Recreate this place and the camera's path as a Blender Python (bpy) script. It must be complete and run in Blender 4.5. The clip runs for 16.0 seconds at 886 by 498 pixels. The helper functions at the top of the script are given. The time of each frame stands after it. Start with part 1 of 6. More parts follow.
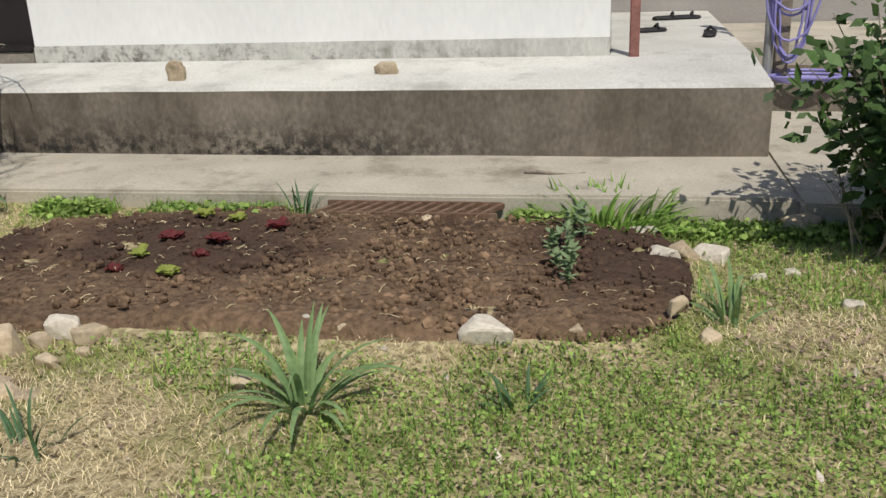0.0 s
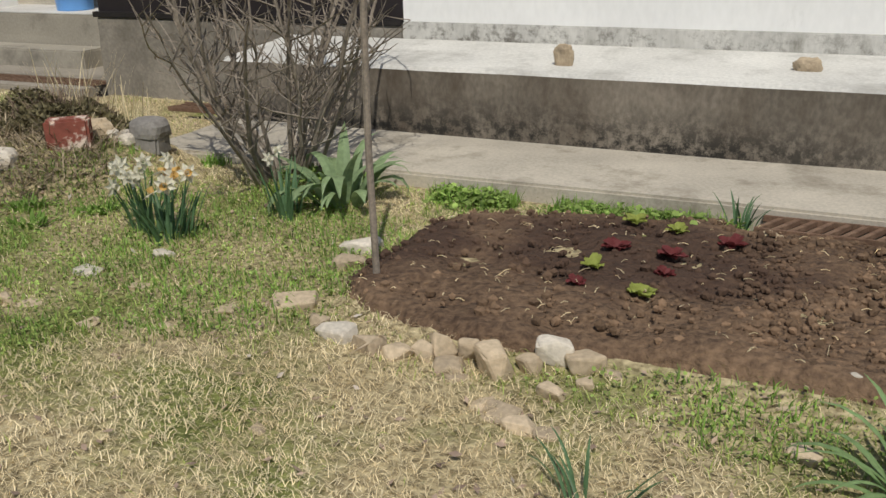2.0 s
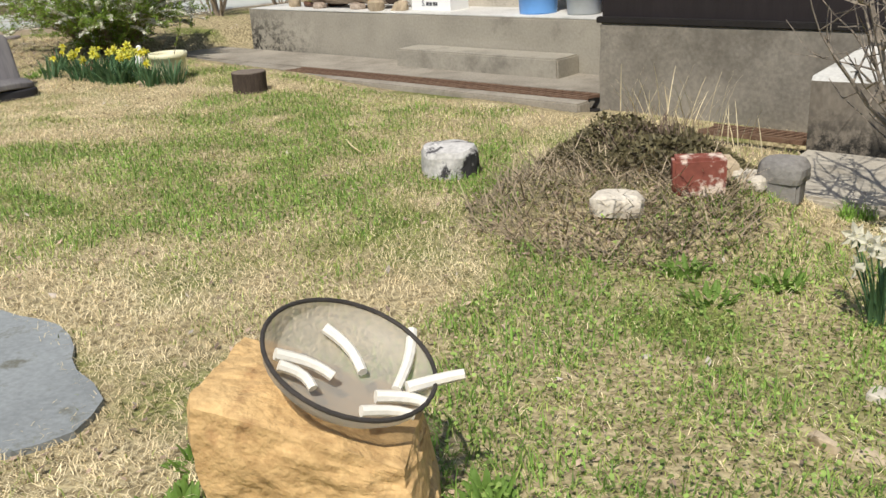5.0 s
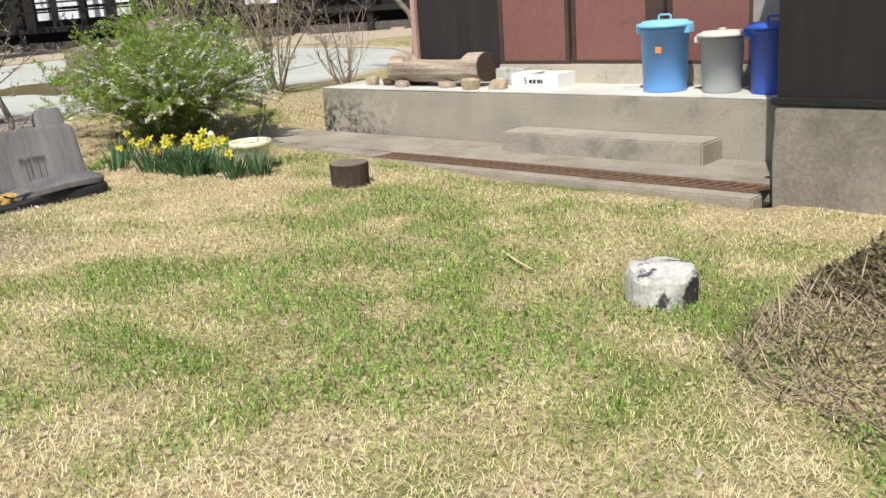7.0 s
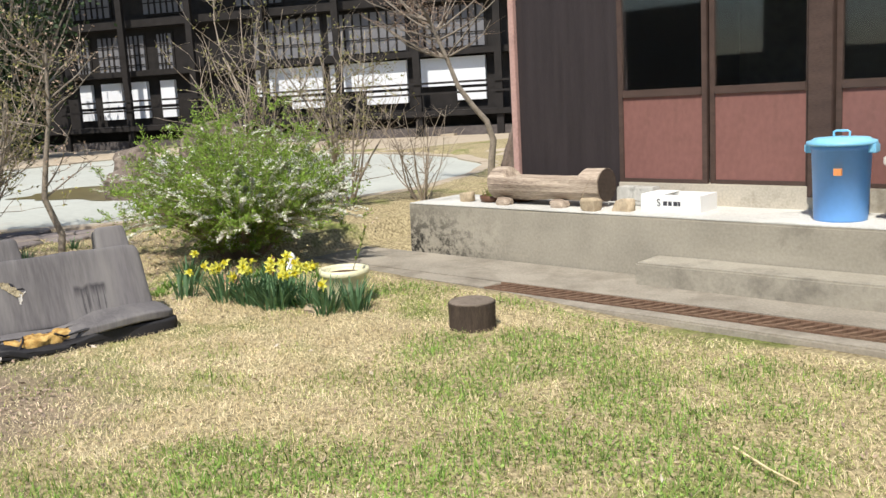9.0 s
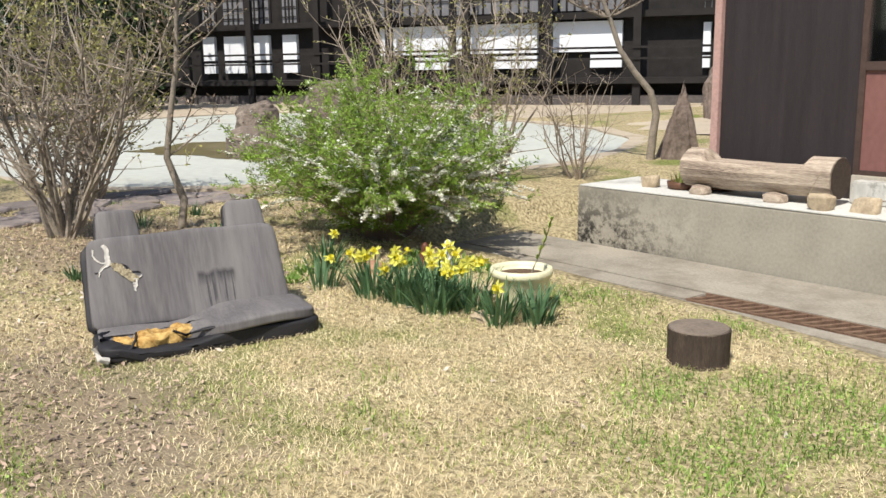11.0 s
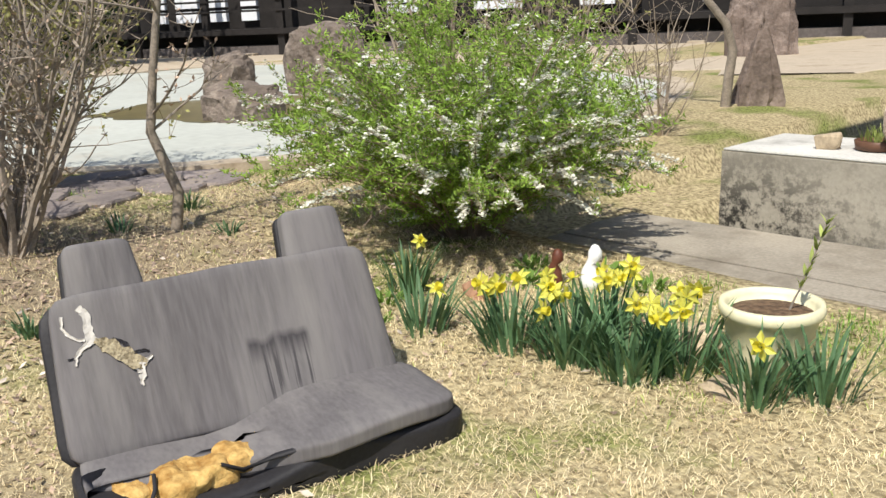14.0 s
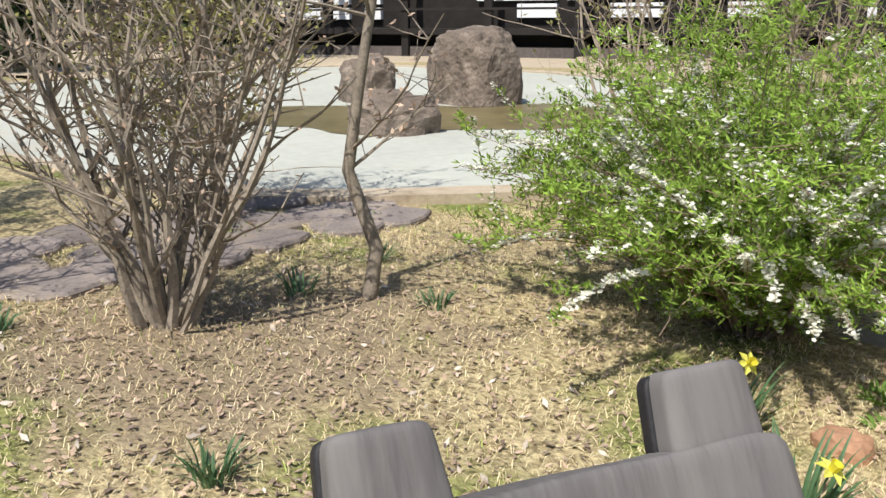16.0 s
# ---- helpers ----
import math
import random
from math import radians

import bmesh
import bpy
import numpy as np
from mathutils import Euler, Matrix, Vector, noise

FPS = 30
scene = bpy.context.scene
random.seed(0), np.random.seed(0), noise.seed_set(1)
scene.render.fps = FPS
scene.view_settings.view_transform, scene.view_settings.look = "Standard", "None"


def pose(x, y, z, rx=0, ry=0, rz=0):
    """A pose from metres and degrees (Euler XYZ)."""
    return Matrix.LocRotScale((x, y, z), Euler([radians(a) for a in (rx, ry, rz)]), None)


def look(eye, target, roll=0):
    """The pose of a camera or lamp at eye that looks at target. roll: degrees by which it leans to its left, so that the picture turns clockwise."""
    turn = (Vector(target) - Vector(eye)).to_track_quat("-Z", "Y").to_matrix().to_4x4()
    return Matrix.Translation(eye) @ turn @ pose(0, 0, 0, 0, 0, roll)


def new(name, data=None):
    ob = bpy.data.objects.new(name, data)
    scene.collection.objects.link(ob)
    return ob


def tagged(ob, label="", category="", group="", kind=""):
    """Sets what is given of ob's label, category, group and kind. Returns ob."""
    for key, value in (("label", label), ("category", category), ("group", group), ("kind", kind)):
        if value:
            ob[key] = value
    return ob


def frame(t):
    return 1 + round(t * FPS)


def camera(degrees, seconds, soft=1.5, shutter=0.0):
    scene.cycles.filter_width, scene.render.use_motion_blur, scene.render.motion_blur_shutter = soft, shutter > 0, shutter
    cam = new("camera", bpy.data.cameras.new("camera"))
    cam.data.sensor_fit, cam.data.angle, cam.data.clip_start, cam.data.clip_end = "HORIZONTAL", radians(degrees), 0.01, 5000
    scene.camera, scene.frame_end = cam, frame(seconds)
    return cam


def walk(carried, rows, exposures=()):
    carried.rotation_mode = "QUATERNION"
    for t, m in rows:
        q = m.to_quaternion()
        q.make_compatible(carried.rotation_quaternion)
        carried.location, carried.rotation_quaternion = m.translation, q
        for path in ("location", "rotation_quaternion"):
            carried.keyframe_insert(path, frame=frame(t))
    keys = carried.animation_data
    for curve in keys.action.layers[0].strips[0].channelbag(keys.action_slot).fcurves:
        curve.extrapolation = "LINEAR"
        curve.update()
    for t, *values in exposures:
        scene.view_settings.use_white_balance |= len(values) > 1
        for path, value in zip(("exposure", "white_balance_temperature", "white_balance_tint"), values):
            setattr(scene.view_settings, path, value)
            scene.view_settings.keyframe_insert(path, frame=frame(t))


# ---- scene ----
cam = camera(51.5, 16.0)
PATH = [
    (0, (-0.452, 0.717, 1.763), (-0.796, 2.571, 1.097), -2.22),
    (0.5, (-0.715, 0.811, 1.747), (-1.085, 2.650, 1.052), -1.60),
    (1, (-0.978, 0.896, 1.762), (-1.431, 2.706, 1.042), -1.04),
    (1.5, (-1.295, 0.914, 1.768), (-1.865, 2.695, 1.059), -0.77),
    (2, (-1.595, 0.936, 1.759), (-2.374, 2.644, 1.069), -1.35),
    (2.5, (-1.953, 0.962, 1.761), (-2.945, 2.559, 1.079), -2.95),
    (3, (-2.304, 0.940, 1.741), (-3.393, 2.465, 1.043), -2.46),
    (3.5, (-2.646, 0.914, 1.772), (-3.822, 2.365, 1.057), -1.54),
    (4, (-3.001, 0.952, 1.753), (-4.258, 2.327, 1.026), -2.10),
    (4.5, (-3.322, 0.960, 1.781), (-4.610, 2.309, 1.060), -2.79),
    (5, (-3.707, 0.942, 1.796), (-4.980, 2.328, 1.118), -3.39),
    (5.2, (-3.835, 0.950, 1.808), (-5.107, 2.340, 1.137), -3.68),
    (7.3, (-5.367, 1.224, 1.874), (-6.683, 2.641, 1.362), -3.95),
    (7.5, (-5.523, 1.278, 1.880), (-6.851, 2.691, 1.389), -3.47),
    (8, (-5.863, 1.366, 1.912), (-7.204, 2.789, 1.492), -3.26),
    (8.5, (-6.225, 1.469, 1.920), (-7.557, 2.923, 1.585), -3.69),
    (9, (-6.567, 1.620, 1.912), (-7.935, 3.042, 1.585), -3.19),
    (9.5, (-6.909, 1.805, 1.906), (-8.323, 3.181, 1.577), -2.83),
    (10, (-7.306, 1.942, 1.881), (-8.754, 3.273, 1.513), -2.23),
    (10.2, (-7.436, 1.983, 1.914), (-8.904, 3.287, 1.536), -2.11),
    (12.3, (-8.799, 2.621, 1.814), (-10.327, 3.850, 1.421), -0.19),
    (12.5, (-8.985, 2.723, 1.809), (-10.493, 3.973, 1.404), -0.14),
    (13, (-9.343, 2.785, 1.800), (-10.794, 4.090, 1.362), -1.19),
    (13.5, (-9.745, 2.770, 1.807), (-11.145, 4.114, 1.325), -1.98),
    (14, (-10.109, 2.866, 1.783), (-11.536, 4.173, 1.281), -2.48),
    (14.5, (-10.490, 2.936, 1.794), (-11.960, 4.189, 1.275), -1.72),
    (15, (-10.890, 2.957, 1.801), (-12.382, 4.179, 1.269), -1.50),
    (15.5, (-11.281, 3.039, 1.799), (-12.808, 4.228, 1.294), -0.68),
    (16, (-11.625, 3.141, 1.841), (-13.177, 4.303, 1.348), -0.25),
]
walk(cam, [(t, look(eye, target, roll)) for t, eye, target, roll in PATH],
     exposures=((0.0, -0.48), (1.0, -0.58), (2.5, -0.62), (3.5, -0.28), (4.5, -0.2), (5.0, -0.12), (7.5, 0.15), (16.0, 0.2)))

from mathutils.bvhtree import BVHTree

# ---- light ----
SUN_AZ = Vector((-0.447, 0.894))          # the way the light travels over the ground
SUN_EL = radians(56)
world = bpy.data.worlds.new("sky")
scene.world = world
world.use_nodes = True
wn = world.node_tree.nodes
sky = wn.new("ShaderNodeTexSky")
sky.sky_type = 'NISHITA'
sky.sun_disc = False
sky.sun_elevation = SUN_EL
sky.sun_rotation = math.atan2(-SUN_AZ.x, -SUN_AZ.y)
wn["Background"].inputs[1].default_value = 0.11
world.node_tree.links.new(sky.outputs[0], wn["Background"].inputs[0])
sun_data = bpy.data.lights.new("sun", 'SUN')
sun_data.energy = 4.8
sun_data.angle = radians(0.5)
sun_data.color = (1.0, 0.945, 0.85)
sun = new("sun", sun_data)
down = Vector((SUN_AZ.x * math.cos(SUN_EL), SUN_AZ.y * math.cos(SUN_EL), -math.sin(SUN_EL)))
sun.matrix_basis = Matrix.Translation((0, 0, 12)) @ down.to_track_quat("-Z", "Y").to_matrix().to_4x4()


# ---- materials ----
def mat(name, rgb, rough=0.85, var=0.25, scale=6.0, fine=60.0, bump=0.3, metal=0.0, rgb2=None, dirt=None, dirt_scale=2.0, dirt_lo=0.52, dirt_hi=0.7,
        rand=0.0, island=0.0, spec=0.3, stretch=(1, 1, 1), coat=0.0, bump_scale=None, bump_dist=0.01, alpha_trans=0.0):
    """A node material: two colours mixed by noise at two scales, dirt on top, relief."""
    m = bpy.data.materials.new(name)
    m.use_nodes = True
    nt = m.node_tree
    n, link = nt.nodes, nt.links.new
    b = n["Principled BSDF"]
    tc = n.new("ShaderNodeTexCoord")
    mp = n.new("ShaderNodeMapping")
    mp.inputs["Scale"].default_value = stretch
    link(tc.outputs["Object"], mp.inputs[0])
    big = n.new("ShaderNodeTexNoise")
    big.inputs["Scale"].default_value = scale
    big.inputs["Detail"].default_value = 6
    small = n.new("ShaderNodeTexNoise")
    small.inputs["Scale"].default_value = fine
    small.inputs["Detail"].default_value = 4
    link(mp.outputs[0], big.inputs[0])
    link(mp.outputs[0], small.inputs[0])
    add = n.new("ShaderNodeMath")
    add.operation = 'MULTIPLY_ADD'
    add.inputs[1].default_value = 0.45
    link(small.outputs[0], add.inputs[0])
    sc = n.new("ShaderNodeMath")
    sc.operation = 'MULTIPLY'
    sc.inputs[1].default_value = 0.55
    link(big.outputs[0], sc.inputs[0])
    link(sc.outputs[0], add.inputs[2])
    ramp = n.new("ShaderNodeValToRGB")
    c2 = rgb2 or tuple(v * (1 - var) for v in rgb)
    ramp.color_ramp.elements[0].position = 0.36
    ramp.color_ramp.elements[1].position = 0.64
    ramp.color_ramp.elements[0].color = (*c2, 1)
    ramp.color_ramp.elements[1].color = (*[min(1, v * (1 + var * 0.4)) for v in rgb], 1)
    link(add.outputs[0], ramp.inputs[0])
    out = ramp.outputs[0]
    if dirt:
        dn = n.new("ShaderNodeTexNoise")
        dn.inputs["Scale"].default_value = dirt_scale
        dn.inputs["Detail"].default_value = 8
        dn.inputs["Roughness"].default_value = 0.7
        link(mp.outputs[0], dn.inputs[0])
        dr = n.new("ShaderNodeValToRGB")
        dr.color_ramp.elements[0].position = dirt_lo
        dr.color_ramp.elements[1].position = dirt_hi
        link(dn.outputs[0], dr.inputs[0])
        mx = n.new("ShaderNodeMix")
        mx.data_type = 'RGBA'
        mx.inputs[7].default_value = (*dirt, 1)
        link(dr.outputs[0], mx.inputs[0])
        link(out, mx.inputs[6])
        out = mx.outputs[2]
    if rand or island:
        if rand:
            src = n.new("ShaderNodeObjectInfo").outputs["Random"]
        else:
            src = n.new("ShaderNodeNewGeometry").outputs["Random Per Island"]
        k = rand or island
        mr = n.new("ShaderNodeMapRange")
        mr.inputs[3].default_value = 1 - k
        mr.inputs[4].default_value = 1 + k
        link(src, mr.inputs[0])
        hs = n.new("ShaderNodeHueSaturation")
        link(mr.outputs[0], hs.inputs["Value"])
        link(out, hs.inputs["Color"])
        out = hs.outputs[0]
    link(out, b.inputs["Base Color"])
    b.inputs["Roughness"].default_value = rough
    b.inputs["Metallic"].default_value = metal
    b.inputs["Specular IOR Level"].default_value = spec
    if coat:
        b.inputs["Coat Weight"].default_value = coat
    if alpha_trans:
        b.inputs["Subsurface Weight"].default_value = 0
        tr = n.new("ShaderNodeBsdfTranslucent")
        link(out, tr.inputs[0])
        ms = n.new("ShaderNodeMixShader")
        ms.inputs[0].default_value = alpha_trans
        link(b.outputs[0], ms.inputs[1])
        link(tr.outputs[0], ms.inputs[2])
        link(ms.outputs[0], n["Material Output"].inputs[0])
    if bump:
        bp = n.new("ShaderNodeBump")
        bp.inputs["Strength"].default_value = bump
        bp.inputs["Distance"].default_value = bump_dist
        if bump_scale:
            bn = n.new("ShaderNodeTexNoise")
            bn.inputs["Scale"].default_value = bump_scale
            bn.inputs["Detail"].default_value = 8
            link(mp.outputs[0], bn.inputs[0])
            link(bn.outputs[0], bp.inputs["Height"])
        else:
            link(add.outputs[0], bp.inputs["Height"])
        link(bp.outputs[0], b.inputs["Normal"])
    return m


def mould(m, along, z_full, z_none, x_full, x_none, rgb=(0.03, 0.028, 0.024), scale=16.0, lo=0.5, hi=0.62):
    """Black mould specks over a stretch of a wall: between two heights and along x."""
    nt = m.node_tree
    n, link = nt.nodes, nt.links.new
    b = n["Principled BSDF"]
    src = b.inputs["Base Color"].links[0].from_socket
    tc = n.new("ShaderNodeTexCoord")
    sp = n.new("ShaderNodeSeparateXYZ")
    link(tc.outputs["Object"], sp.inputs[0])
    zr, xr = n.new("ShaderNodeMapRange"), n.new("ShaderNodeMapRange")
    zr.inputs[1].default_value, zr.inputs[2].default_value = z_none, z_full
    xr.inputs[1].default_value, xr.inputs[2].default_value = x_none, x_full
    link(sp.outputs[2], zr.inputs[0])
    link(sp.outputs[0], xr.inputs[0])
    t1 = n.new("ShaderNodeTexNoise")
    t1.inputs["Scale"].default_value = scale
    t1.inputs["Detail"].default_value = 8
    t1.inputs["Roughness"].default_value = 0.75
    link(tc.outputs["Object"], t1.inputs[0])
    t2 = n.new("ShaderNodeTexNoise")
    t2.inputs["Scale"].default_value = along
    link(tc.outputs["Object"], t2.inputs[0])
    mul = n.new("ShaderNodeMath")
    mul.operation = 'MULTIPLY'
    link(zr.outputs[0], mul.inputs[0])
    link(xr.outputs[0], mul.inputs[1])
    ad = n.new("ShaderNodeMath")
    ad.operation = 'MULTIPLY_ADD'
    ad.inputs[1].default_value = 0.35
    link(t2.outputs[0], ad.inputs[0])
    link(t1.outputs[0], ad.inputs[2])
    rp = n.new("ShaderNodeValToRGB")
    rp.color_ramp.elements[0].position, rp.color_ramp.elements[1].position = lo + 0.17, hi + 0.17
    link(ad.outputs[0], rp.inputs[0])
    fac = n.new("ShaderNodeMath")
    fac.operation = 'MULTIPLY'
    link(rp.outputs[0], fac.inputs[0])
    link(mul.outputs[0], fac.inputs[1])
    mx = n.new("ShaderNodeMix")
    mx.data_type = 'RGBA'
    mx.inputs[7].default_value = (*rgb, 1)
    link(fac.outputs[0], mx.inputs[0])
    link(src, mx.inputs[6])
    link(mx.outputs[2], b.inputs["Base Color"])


def leaf_mat(name, rgb, k=0.35, trans=0.3, rough=0.6, rgb2=None):
    return mat(name, rgb, rough=rough, var=0.3, scale=3, fine=40, bump=0, island=k, alpha_trans=trans, rgb2=rgb2, spec=0.25)


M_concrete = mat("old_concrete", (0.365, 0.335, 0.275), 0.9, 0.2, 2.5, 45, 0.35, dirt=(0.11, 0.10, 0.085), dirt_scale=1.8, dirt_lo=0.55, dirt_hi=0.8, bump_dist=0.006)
# ledge front: real stains, plus front and bush shade put into colour and dirt
M_ledge = mat("stained_shaded_concrete", (0.235, 0.205, 0.165), 0.92, 0.4, 2.2, 40, 0.4, dirt=(0.10, 0.08, 0.06), dirt_scale=1.7, dirt_lo=0.45, dirt_hi=0.68, stretch=(1, 1, 0.6), bump_dist=0.006)
# level tops: the sun on them is put into this paler colour
M_ledge_top = mat("sunlit_cement_top", (0.62, 0.61, 0.57), 0.9, 0.22, 1.6, 50, 0.25, dirt=(0.36, 0.35, 0.32), dirt_scale=2.2, bump_dist=0.004)
M_apron = mat("pale_cement_paving", (0.50, 0.455, 0.375), 0.9, 0.25, 2.0, 60, 0.3, dirt=(0.24, 0.21, 0.16), dirt_scale=2.5, bump_dist=0.004)
M_drainpave = mat("weathered_brown_cement", (0.34, 0.305, 0.25), 0.92, 0.3, 2.0, 50, 0.35, dirt=(0.19, 0.165, 0.13), dirt_scale=2.2, dirt_lo=0.48, dirt_hi=0.7, bump_dist=0.005)
M_plaster = mat("white_plaster", (0.84, 0.84, 0.82), 0.85, 0.06, 1.5, 30, 0.1, dirt=(0.6, 0.6, 0.57), dirt_scale=2.2, dirt_lo=0.6, dirt_hi=0.8, stretch=(1, 1, 0.4))
M_plinth = mat("weathered_plinth", (0.58, 0.57, 0.53), 0.9, 0.25, 3, 40, 0.3, dirt=(0.16, 0.15, 0.12), dirt_scale=5, dirt_lo=0.56, dirt_hi=0.76, stretch=(1, 1, 0.35))
M_darkboard = mat("dark_stained_board", (0.033, 0.026, 0.027), 0.6, 0.25, 2, 30, 0.4, stretch=(8, 8, 0.6), rand=0.25)
M_redpanel = mat("faded_red_panel", (0.235, 0.11, 0.095), 0.7, 0.14, 1.6, 25, 0.1, dirt=(0.17, 0.085, 0.07), dirt_scale=2.5, stretch=(1.0, 1.0, 0.7))
M_frame = mat("brown_frame", (0.085, 0.055, 0.045), 0.6, 0.3, 3, 40, 0.3, stretch=(1, 1, 4))
M_pink = mat("pink_primer_post", (0.52, 0.33, 0.29), 0.75, 0.25, 4, 40, 0.2)
M_red = mat("rusty_red_post", (0.30, 0.14, 0.115), 0.75, 0.4, 6, 50, 0.3)
M_greypost = mat("grey_door_post", (0.36, 0.34, 0.32), 0.7, 0.15, 3, 40, 0.15)
M_rust = mat("rusted_grate_iron", (0.22, 0.135, 0.09), 0.85, 0.45, 14, 90, 0.5, metal=0.25, dirt=(0.26, 0.18, 0.12), dirt_scale=6)
M_soil = mat("dug_soil", (0.235, 0.155, 0.095), 0.97, 0.3, 0.9, 38, 1.0, rgb2=(0.068, 0.041, 0.026), bump_scale=22, bump_dist=0.05)
M_clod = mat("soil_clod", (0.215, 0.14, 0.086), 0.97, 0.45, 9, 60, 0.8, island=0.4)
M_stone = mat("buff_stone", (0.56, 0.45, 0.31), 0.9, 0.35, 7, 50, 0.6, rand=0.22, dirt=(0.2, 0.15, 0.1), dirt_scale=6)
M_whitestone = mat("white_stone", (0.66, 0.6, 0.5), 0.9, 0.3, 6, 50, 0.6, dirt=(0.33, 0.27, 0.2), dirt_scale=7, rand=0.1)
M_boulder = mat("ochre_sandstone", (0.66, 0.45, 0.21), 0.92, 0.38, 4.5, 45, 0.8, rgb2=(0.48, 0.30, 0.13), dirt=(0.25, 0.11, 0.045), dirt_scale=5, dirt_lo=0.55, dirt_hi=0.75, bump_scale=18, bump_dist=0.03)
M_rock = mat("brown_grey_rock", (0.205, 0.165, 0.135), 0.93, 0.4, 4, 30, 0.9, dirt=(0.33, 0.28, 0.23), dirt_scale=4, bump_scale=11, bump_dist=0.06)
M_slate = mat("standing_stone", (0.2, 0.155, 0.13), 0.9, 0.4, 3, 30, 0.8, dirt=(0.36, 0.29, 0.25), dirt_scale=2.5, bump_scale=9, bump_dist=0.05)
M_flag = mat("purple_grey_flagstone", (0.27, 0.232, 0.22), 0.93, 0.35, 3, 40, 0.6, dirt=(0.3, 0.25, 0.19), dirt_scale=3, rand=0.22)
M_pond = mat("pale_green_pond_floor", (0.50, 0.515, 0.465), 0.75, 0.14, 0.5, 8, 0.15, dirt=(0.46, 0.43, 0.36), dirt_scale=0.6, dirt_lo=0.56, dirt_hi=0.72)
M_puddle = mat("shallow_murky_water", (0.20, 0.165, 0.075), 0.3, 0.3, 1.5, 6, 0.05, spec=0.5)
M_sand = mat("sandy_ground", (0.5, 0.42, 0.32), 0.95, 0.2, 2, 40, 0.3, dirt=(0.3, 0.24, 0.17), dirt_scale=2)
M_bark = mat("grey_brown_bark", (0.30, 0.255, 0.205), 0.9, 0.4, 14, 80, 0.5)
M_palebark = mat("pale_twig_bark", (0.42, 0.35, 0.28), 0.9, 0.3, 14, 80, 0.3)
M_redtwig = mat("brown_twig_bark", (0.31, 0.225, 0.17), 0.9, 0.3, 14, 80, 0.3)
M_log = mat("weathered_log", (0.52, 0.43, 0.34), 0.9, 0.45, 3, 40, 0.7, stretch=(0.5, 6, 6), rgb2=(0.17, 0.125, 0.095))
M_stump = mat("dark_stump_bark", (0.075, 0.055, 0.042), 0.92, 0.4, 8, 60, 0.7, stretch=(4, 4, 0.7))
M_stumptop = mat("grey_stump_top", (0.21, 0.17, 0.135), 0.9, 0.35, 10, 60, 0.5)
M_blue = mat("blue_plastic_bin", (0.15, 0.38, 0.80), 0.42, 0.06, 2, 30, 0.05, spec=0.5)
M_bluelid = mat("light_blue_plastic_lid", (0.24, 0.58, 0.82), 0.42, 0.06, 2, 30, 0.05, spec=0.5)
M_darkblue = mat("deep_blue_plastic", (0.035, 0.10, 0.50), 0.42, 0.08, 2, 30, 0.05, spec=0.5)
M_greybin = mat("grey_plastic_bin", (0.40, 0.42, 0.42), 0.5, 0.08, 2, 30, 0.05, spec=0.45)
M_greylid = mat("cream_grey_lid", (0.62, 0.58, 0.54), 0.5, 0.08, 2, 30, 0.05, spec=0.45)
M_foam = mat("white_foam", (0.84, 0.84, 0.82), 0.75, 0.04, 10, 90, 0.15)
M_ink = mat("dark_ink", (0.05, 0.05, 0.06), 0.7, 0.1, 10, 60, 0)
M_orange = mat("orange_sticker", (0.8, 0.33, 0.12), 0.6, 0.1, 10, 60, 0)
M_pot = mat("cream_glazed_pot", (0.78, 0.74, 0.50), 0.45, 0.12, 5, 40, 0.1, dirt=(0.5, 0.43, 0.27), dirt_scale=4, dirt_lo=0.6, dirt_hi=0.8, spec=0.45)
M_brownpot = mat("brown_bonsai_pot", (0.13, 0.065, 0.04), 0.5, 0.2, 6, 40, 0.1)
M_fabric = mat("grey_seat_fabric", (0.15, 0.14, 0.142), 0.9, 0.28, 1.6, 30, 0.12, dirt=(0.215, 0.203, 0.195), dirt_scale=2.2, dirt_lo=0.46, dirt_hi=0.72, stretch=(2.6, 1, 0.3))
M_fabricside = mat("black_seat_vinyl", (0.025, 0.024, 0.027), 0.6, 0.3, 6, 80, 0.2)
M_stain = mat("wet_dark_stain", (0.022, 0.021, 0.025), 0.6, 0.2, 6, 60, 0.1)
M_padding = mat("torn_white_lining", (0.6, 0.57, 0.52), 0.9, 0.2, 12, 80, 0.4)
M_crumb = mat("crumbled_beige_padding", (0.42, 0.36, 0.24), 0.95, 0.5, 30, 120, 0.9, rgb2=(0.16, 0.13, 0.08))
M_foamyellow = mat("aged_yellow_foam", (0.6, 0.41, 0.15), 0.95, 0.45, 8, 40, 0.9, rgb2=(0.30, 0.15, 0.035), bump_scale=25, bump_dist=0.02)
M_mesh = mat("basket_rim_dark", (0.055, 0.048, 0.042), 0.6, 0.3, 12, 80, 0.3)
M_bread = mat("pale_dried_root", (0.84, 0.80, 0.70), 0.8, 0.1, 10, 60, 0.3)
M_moss = mat("cut_block_white", (0.62, 0.6, 0.57), 0.9, 0.3, 8, 50, 0.6, dirt=(0.05, 0.047, 0.05), dirt_scale=3.6, dirt_lo=0.5, dirt_hi=0.55)
M_redblock = mat("red_painted_block", (0.27, 0.085, 0.06), 0.85, 0.3, 4, 40, 0.4, dirt=(0.72, 0.60, 0.50), dirt_scale=5.5, dirt_lo=0.5, dirt_hi=0.56)
M_cblock = mat("grey_concrete_block", (0.26, 0.245, 0.225), 0.93, 0.3, 6, 60, 0.5)
